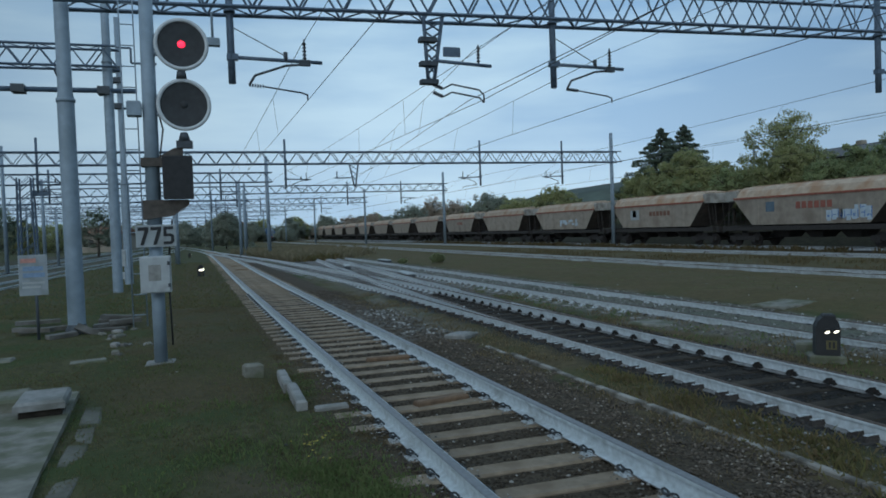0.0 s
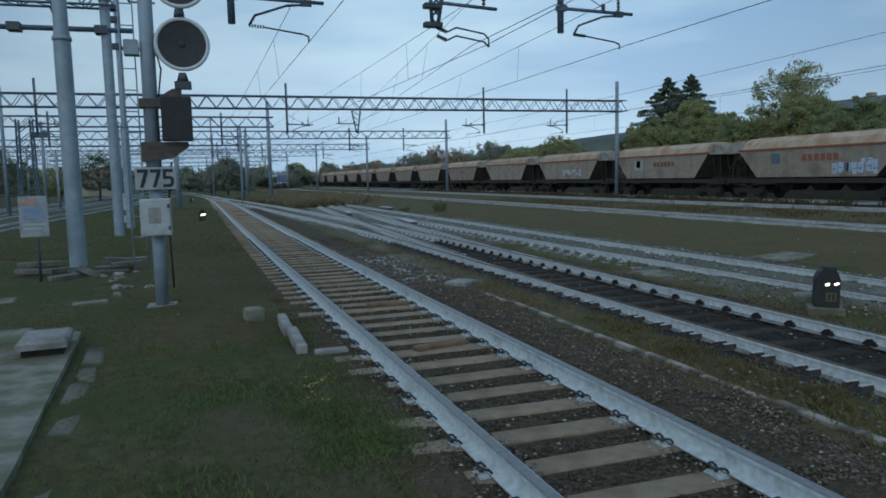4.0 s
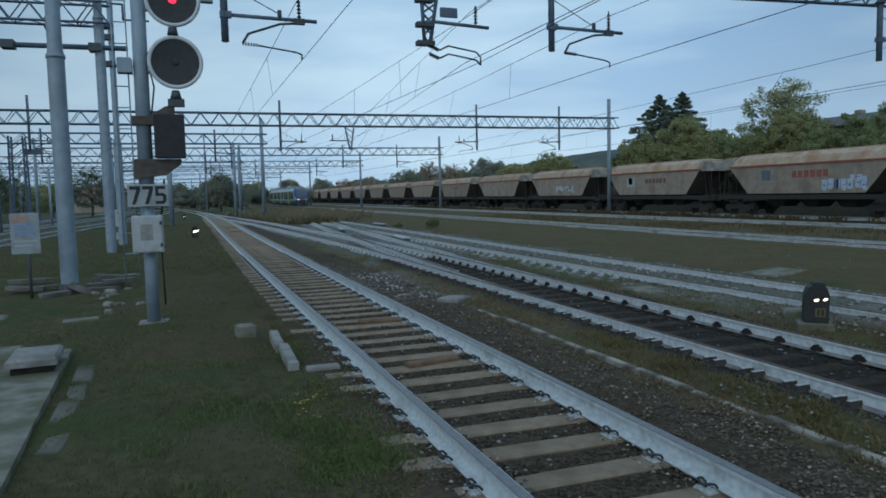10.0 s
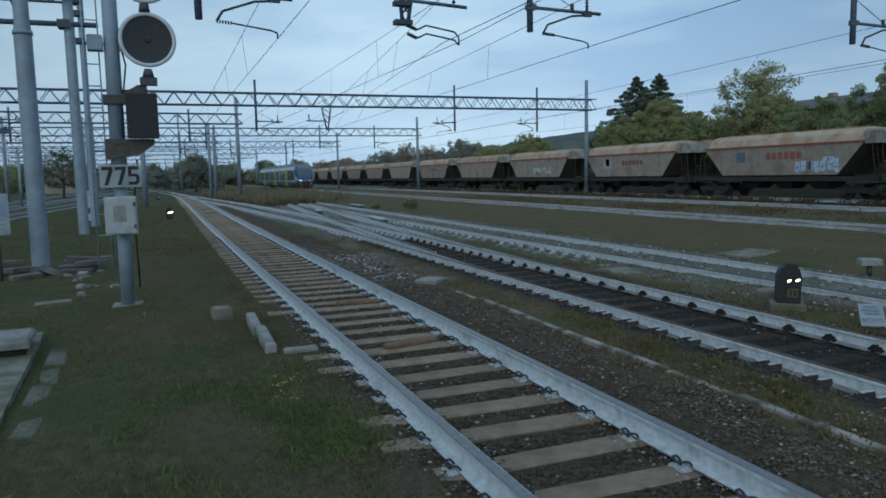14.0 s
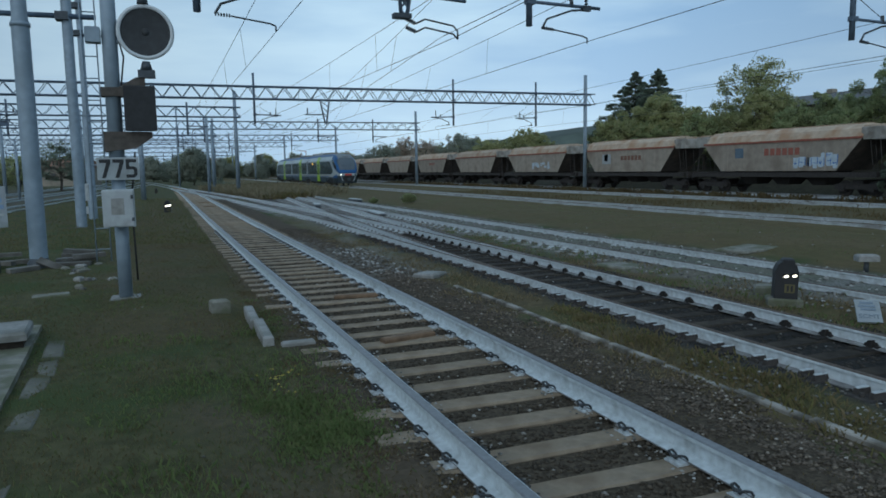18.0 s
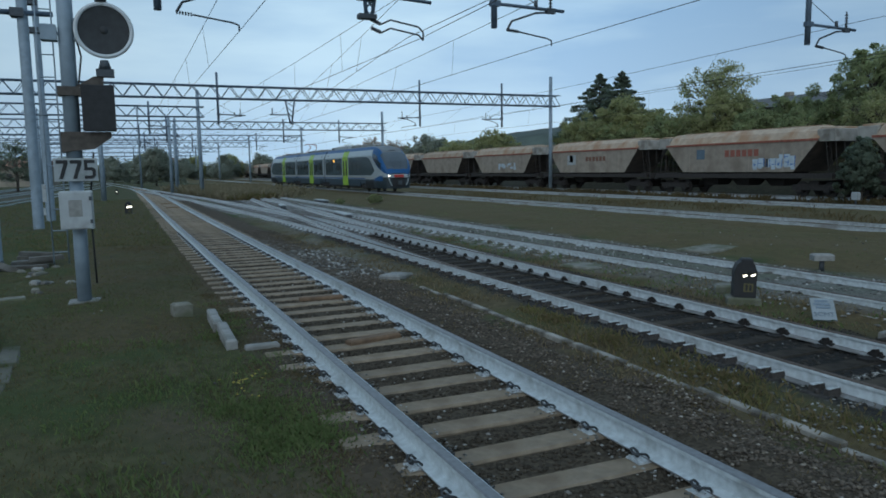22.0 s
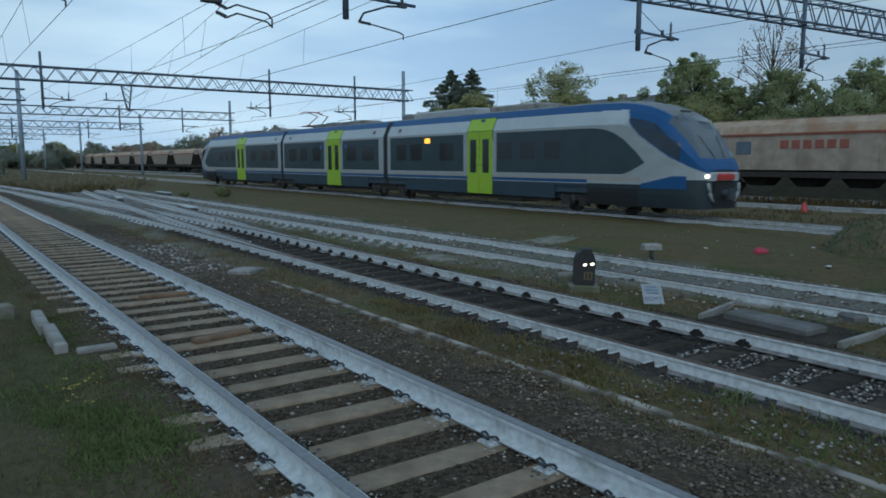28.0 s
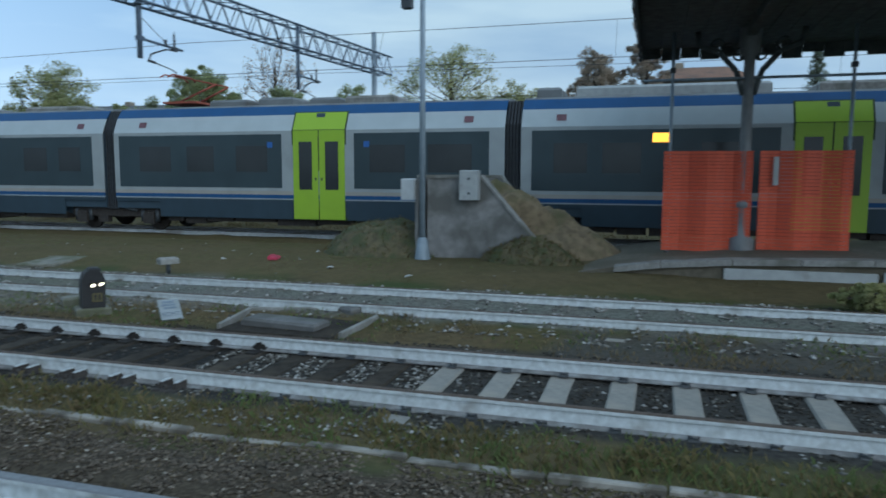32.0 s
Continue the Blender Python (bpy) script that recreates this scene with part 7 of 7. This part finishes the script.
for edge in (-0.95, -0.58, 0.58, 0.95):
    p = area_points(700, -0.12, 0.12, 1, 16, 0.0, 1.3)
    p[:, 0] += np.interp(p[:, 1], [k[0] for k in T1], [k[1] for k in T1]) + edge
    p[:, 2] = -0.17
    rail_side.append(p)
strewn("rail_side_grit", "pale grit lying along the first rails", "grit", np.concatenate(rail_side), (0.008, 0.02), PALE_STONE, OCTA, OCTF)
strewn("litter_stones", "few pale stones strewn in the grass", "stones", np.concatenate([area_points(40, -3.5, 1.2, 4, 20, 0.0), area_points(90, 12.8, 19, 2, 25, 0.01)]), (0.014, 0.034), PALE_STONE, OCTA, OCTF)


def grass(n, pts, low, high, mat, label):
    return strewn("grass", label, "grass", pts, (low, high), mat, [(-0.12, 0, 0), (0.12, 0, 0), (0.15, 0.4, 0.7), (0.03, 0.75, 1.0)], [(0, 1, 2, 3)], 1.0)


def clumped(n, x0, x1, y0, y1, spots, spread):
    """Points gathered in tufts."""
    c = np.stack([GNP.uniform(x0, x1, spots), GNP.uniform(y0, y1, spots)], axis=1)
    i = GNP.integers(0, spots, n)
    p = c[i] + GNP.normal(size=(n, 2)) * spread
    z = np.array([ground_height(a, b) for a, b in p])
    return np.stack([p[:, 0], p[:, 1], z - 0.01], axis=1)


GRASS = leaf_material("short_dull_grass", (0.118, 0.142, 0.058), (0.185, 0.142, 0.082))
FRESH = leaf_material("fresh_green_weeds", (0.12, 0.17, 0.06), (0.17, 0.19, 0.085))
DRY = leaf_material("short_brown_grass", (0.165, 0.120, 0.066), (0.12, 0.098, 0.05))
PALE_STRAW = leaf_material("tall_straw", (0.28, 0.23, 0.155), (0.20, 0.17, 0.10))
OLIVE = leaf_material("yellowish_weeds", (0.145, 0.14, 0.055), (0.21, 0.155, 0.085))
STRAW = leaf_material("dry_brown_grass", (0.24, 0.185, 0.11), (0.15, 0.12, 0.07))
grass(150000, area_points(150000, -6.5, 1.25, 1.6, 27, 0.0, 1.8), 0.010, 0.030, GRASS, "short dull grass and moss beside the track")
grass(26000, area_points(26000, -8.5, 1.2, 22, 62, 0.0, 1.3), 0.03, 0.09, GRASS, "rough dull grass farther along the track")
grass(24000, clumped(24000, -5.0, 1.3, 3.0, 26, 80, 0.4), 0.012, 0.04, DRY, "brown dry patches in the grass")
grass(9000, clumped(9000, -4.5, 0.4, 3.0, 14, 40, 0.35), 0.014, 0.042, FRESH, "scattered greener patches in the grass")
grass(3600, clumped(3600, -0.6, 1.3, 3.4, 9.5, 22, 0.2), 0.02, 0.07, FRESH, "tufts of fresh green weeds near the rail")
grass(4200, clumped(4200, 0.8, 1.25, 5.0, 6.3, 10, 0.18), 0.02, 0.065, FRESH, "thick tuft of green weeds beside the sleepers")
grass(5000, clumped(5000, 1.15, 1.75, 1.8, 13.0, 60, 0.10), 0.012, 0.04, DRY, "dry tufts over the sleeper ends")
grass(3000, clumped(3000, 1.1, 1.6, 2.5, 12.0, 30, 0.09), 0.012, 0.045, FRESH, "green tufts over the sleeper ends")
grass(3200, clumped(3200, 3.7, 4.7, -2.0, 12.0, 70, 0.12), 0.012, 0.035, DRY, "dry tufts in the ballast")
grass(2600, clumped(2600, 4.95, 5.7, -4.0, 3.5, 30, 0.14), 0.02, 0.08, FRESH, "green weeds beside the second track")
grass(5000, clumped(5000, 4.92, 5.45, -3.5, 9.0, 80, 0.13), 0.02, 0.09, OLIVE, "weeds along the cable duct")
grass(7000, clumped(7000, 4.5, 5.45, 2.0, 24.0, 120, 0.2), 0.02, 0.07, STRAW, "dry grass between the first tracks")
grass(7000, clumped(7000, 7.9, 9.7, -3.0, 26.0, 110, 0.2), 0.02, 0.08, STRAW, "dry grass between the farther tracks")
grass(3500, clumped(3500, 8.0, 9.6, -3.0, 24.0, 60, 0.2), 0.02, 0.08, FRESH, "green weeds between the farther tracks")
grass(16000, area_points(16000, 12.5, 19.4, -2, 60, 0.0, 1.5), 0.015, 0.04, DRY, "brownish grass strip before the through track")
grass(7000, clumped(7000, 12.6, 19.3, -1, 45, 60, 0.6), 0.015, 0.045, FRESH, "green growth in the grass strip")
grass(9000, clumped(9000, 33.2, 34.9, -6.0, 110.0, 220, 0.3), 0.12, 0.4, DRY, "tall dry weeds along the wagons")
grass(6000, clumped(6000, 23.2, 28.6, -2.0, 60.0, 150, 0.5), 0.06, 0.2, DRY, "dry weeds between the through tracks")
straw = clumped(20000, 3.0, 14.0, 56, 92, 420, 0.7)
straw = straw[straw[:, 0] > np.interp(straw[:, 1], [k[0] for k in T2], [k[1] for k in T2]) + 1.7]
grass(len(straw), straw, 0.2, 0.75, PALE_STRAW, "tall straw-coloured weeds at the junction")
grass(1200, clumped(1800, 8.0, 10.2, 55, 58.5, 26, 0.4), 0.25, 0.5, OLIVE, "green weeds at the junction")
tufts = []
for cx, cy, rx, ry, h, seed in HEAPS:
    n = 350 if seed in (9, 3) else 2200
    for u, v in zip(GNP.uniform(-0.9, 0.9, n), GNP.uniform(-0.9, 0.9, n)):
        if math.hypot(u, v) < 0.95:
            tufts.append((cx + u * rx, cy + v * ry, heap_z(u, v, h, seed) - 0.01))
grass(len(tufts), np.array(tufts[::2]), 0.03, 0.11, GRASS, "rough grass on the mounds")
grass(len(tufts), np.array(tufts[1::2]), 0.03, 0.10, DRY, "dry brown grass on the mounds")
YELLOW = material("yellow_blossom", (0.33, 0.27, 0.05), 0.8, 0, 0.2, 9, 0)
strewn("wild_flowers", "small yellow flowers in the weeds", "flowers", clumped(26, 0.85, 1.1, 6.4, 7.2, 3, 0.10) + np.array([0, 0, 0.08]), (0.01, 0.018), YELLOW, OCTA, OCTF)
# litter on the grass strip
rag = thing("red_rag", "crumpled red rag lying in the grass", "litter", pose(14.6, 8.3, -0.06, 0, 0, 20))
part("cloth", Shape().slab(-0.28, 0.2, -0.12, 0.1, 0, 0.06, 0.04).slab(-0.05, 0.3, -0.02, 0.16, 0, 0.08, 0.05), material("red_cloth", (0.35, 0.03, 0.06), 0.9, 0, 0.2, 12, 0.3), rag)
for x, y in ((14.5, 7.6), (15.0, 9.2), (14.2, 9.4), (16.2, 8.0), (13.6, 6.4), (15.6, 10.0), (12.9, 4.4)):
    t = thing("paper_scrap", "small white paper scrap in the grass", "litter", pose(x, y, -0.07, 10, 15, RNG.uniform(0, 180)), group="paper litter")
    part("paper", Shape().slab(-0.06, 0.06, -0.04, 0.04, 0, 0.03, 0.012), WHITE, t)
mp = thing("marker_post", "short pale marker post in the weeds before the wagons", "post", pose(32.9, 23.6, -0.2))
part("post", Shape().rod((0, 0, -0.1), (0, 0, 0.5), 0.05, n=8), DARK, mp)
part("head", Shape().slab(-0.12, 0.12, -0.16, 0.16, 0.3, 0.68, 0.03), OFFWHITE, mp)
mk = thing("red_marker", "small red trackside marker before the wagons", "marker", pose(28.6, 14.6, -0.15))
part("cone", Shape().lathe([(0.2, 0), (0.18, 0.04), (0.1, 0.28), (0.04, 0.4), (0.001, 0.42)], None, 10), TRAIN_RED, mk)

# ---- marks on the wagons and the train ----
def bars(y0, z, w, h, count, gap):
    """Plain bars in place of a company's lettering; y falls along the writing."""
    return [(y0 - i * (w + gap), z, w / 2, h / 2) for i in range(count)]


LOGO_DARK = material("dark_plum_mark", (0.13, 0.06, 0.075), 0.6, 0, 0.2, 6, 0)
SIGN_BLUE = material("bright_blue_pictogram", (0.02, 0.11, 0.36), 0.5, 0, 0.05, 4, 0)
LOGO_RED = material("orange_red_lettering", (0.27, 0.09, 0.065), 0.8, 0, 0.15, 6, 0)
LOGO_BROWN = material("faded_brown_lettering", (0.17, 0.085, 0.06), 0.85, 0, 0.2, 6, 0)
BLUE_BOX = material("faded_blue_panel", (0.09, 0.13, 0.17), 0.8, 0, 0.2, 6, 0)
wagon_marks(wagons[0], "letter_bar", bars(33.6 - 32.8, 2.62, 0.34, 0.42, 6, 0.12), LOGO_RED, "orange-red lettering")
wagon_marks(wagons[0], "data_panel", [(3.05, 2.62, 0.36, 0.33)], BLUE_BOX, "dark blue data panel")
g = []
rr = random.Random(5)
for i in range(7):
    g.append((-1.45 - 0.43 * i, 1.98 + 0.05 * (i % 2), 0.22, 0.22 + 0.04 * rr.random()))
    g.append((-1.45 - 0.43 * i + rr.uniform(-0.1, 0.1), 1.86 + 0.06 * (i % 3), 0.14, 0.26))
for i in range(3):
    g.append((-3.35 - 0.35 * i, 2.36 - 0.05 * i, 0.2, 0.12 + 0.05 * (i % 2)))
wagon_marks(wagons[0], "graffiti_stroke", g, GRAFFITI, "pale blue-white graffiti")
wagon_marks(wagons[0], "graffiti_stroke", [(a - 0.19, b, 0.022, d * 0.9) for a, b, c, d in g[::2]] + [(a, b + 0.04, 0.1, 0.02) for a, b, c, d in g[1::2]] + [(a + 0.06, b - 0.1, 0.05, 0.05) for a, b, c, d in g[:14:4]], SIGN_BLUE, "blue strokes in the graffiti", 0.006)
wagon_marks(wagons[1], "letter_bar", bars(0.7, 2.55, 0.34, 0.36, 6, 0.12), LOGO_BROWN, "faded brown lettering")
wagon_marks(wagons[1], "data_panel", [(2.9, 2.6, 0.62, 0.52)], OFFWHITE, "pale data panel")
wagon_marks(wagons[1], "data_window", [(2.95, 2.6, 0.26, 0.28)], BLUE_BOX, "")
wagon_marks(wagons[2], "graffiti_stroke", [(0.8 - 3.2 * rr.random(), 1.9 + 0.4 * rr.random(), 0.1 + 0.2 * rr.random(), 0.08 + 0.1 * rr.random()) for i in range(18)], GRAFFITI, "pale graffiti")
wagon_marks(wagons[-1], "letter_bar", bars(1.0, 2.72, 0.42, 0.42, 6, 0.16), LOGO_RED, "orange-red lettering")
wagon_marks(wagons[-1], "data_panel", [(3.2, 2.62, 0.42, 0.36)], BLUE_BOX, "dark blue data panel")
wagon_marks(wagons[4], "letter_bar", bars(0.7, 2.6, 0.3, 0.3, 5, 0.12), LOGO_RED, "faded red lettering")
ORANGE_LED = material("lit_orange_display", (0.6, 0.3, 0.02), 0.5, 0, 0, 5, 0, emit=(1.0, 0.47, 0.06), strength=1.5)
for y in (14.9,):
    band("destination_display", y - 0.22, y + 0.22, 2.76, 1.45, 3.0, 1.45, ORANGE_LED, train, 0.014, "lit orange display")
for y in (23.2, 26.4):
    band("pictogram", y - 0.09, y + 0.09, 2.69, 1.45, 2.86, 1.45, SIGN_BLUE, train, 0.014, "blue square pictogram")
for y in (17.6, 20.2, 31.2, 33.7):
    band("logo_bar", y - 0.22, y + 0.05, 3.36, 1.378, 3.54, 1.297, LOGO_DARK, train, 0.012, "dark red company mark")


def motions():
    """The railcar runs in at an even pace from the far end of the yard; its wheels turn."""
    rows = [(0, 219.5), (4, 189.6), (6, 174.6), (9, 152.0), (11, 137.3), (13, 122.4), (16, 100.2), (19, 78.1), (21, 63.4), (23, 48.9), (24, 41.8), (26, 27.6), (28, 13.4), (29, 6.3), (30, -0.85), (31, -8.05), (32, -15.15)]
    walk(train, [(t, pose(21.0, y, 0)) for t, y in rows])
    way = [-y for t, y in rows]
    steps = 430
    far = [way[0] + (way[-1] - way[0]) * i / steps for i in range(steps + 1)]
    times = [float(t) for t in np.interp(far, way, [t for t, y in rows])]
    for wheel, y in WHEELS:
        walk(wheel, [(t, pose(0, y, 0.42, math.degrees((d - way[0]) / 0.42))) for t, d in zip(times, far)])


motions()
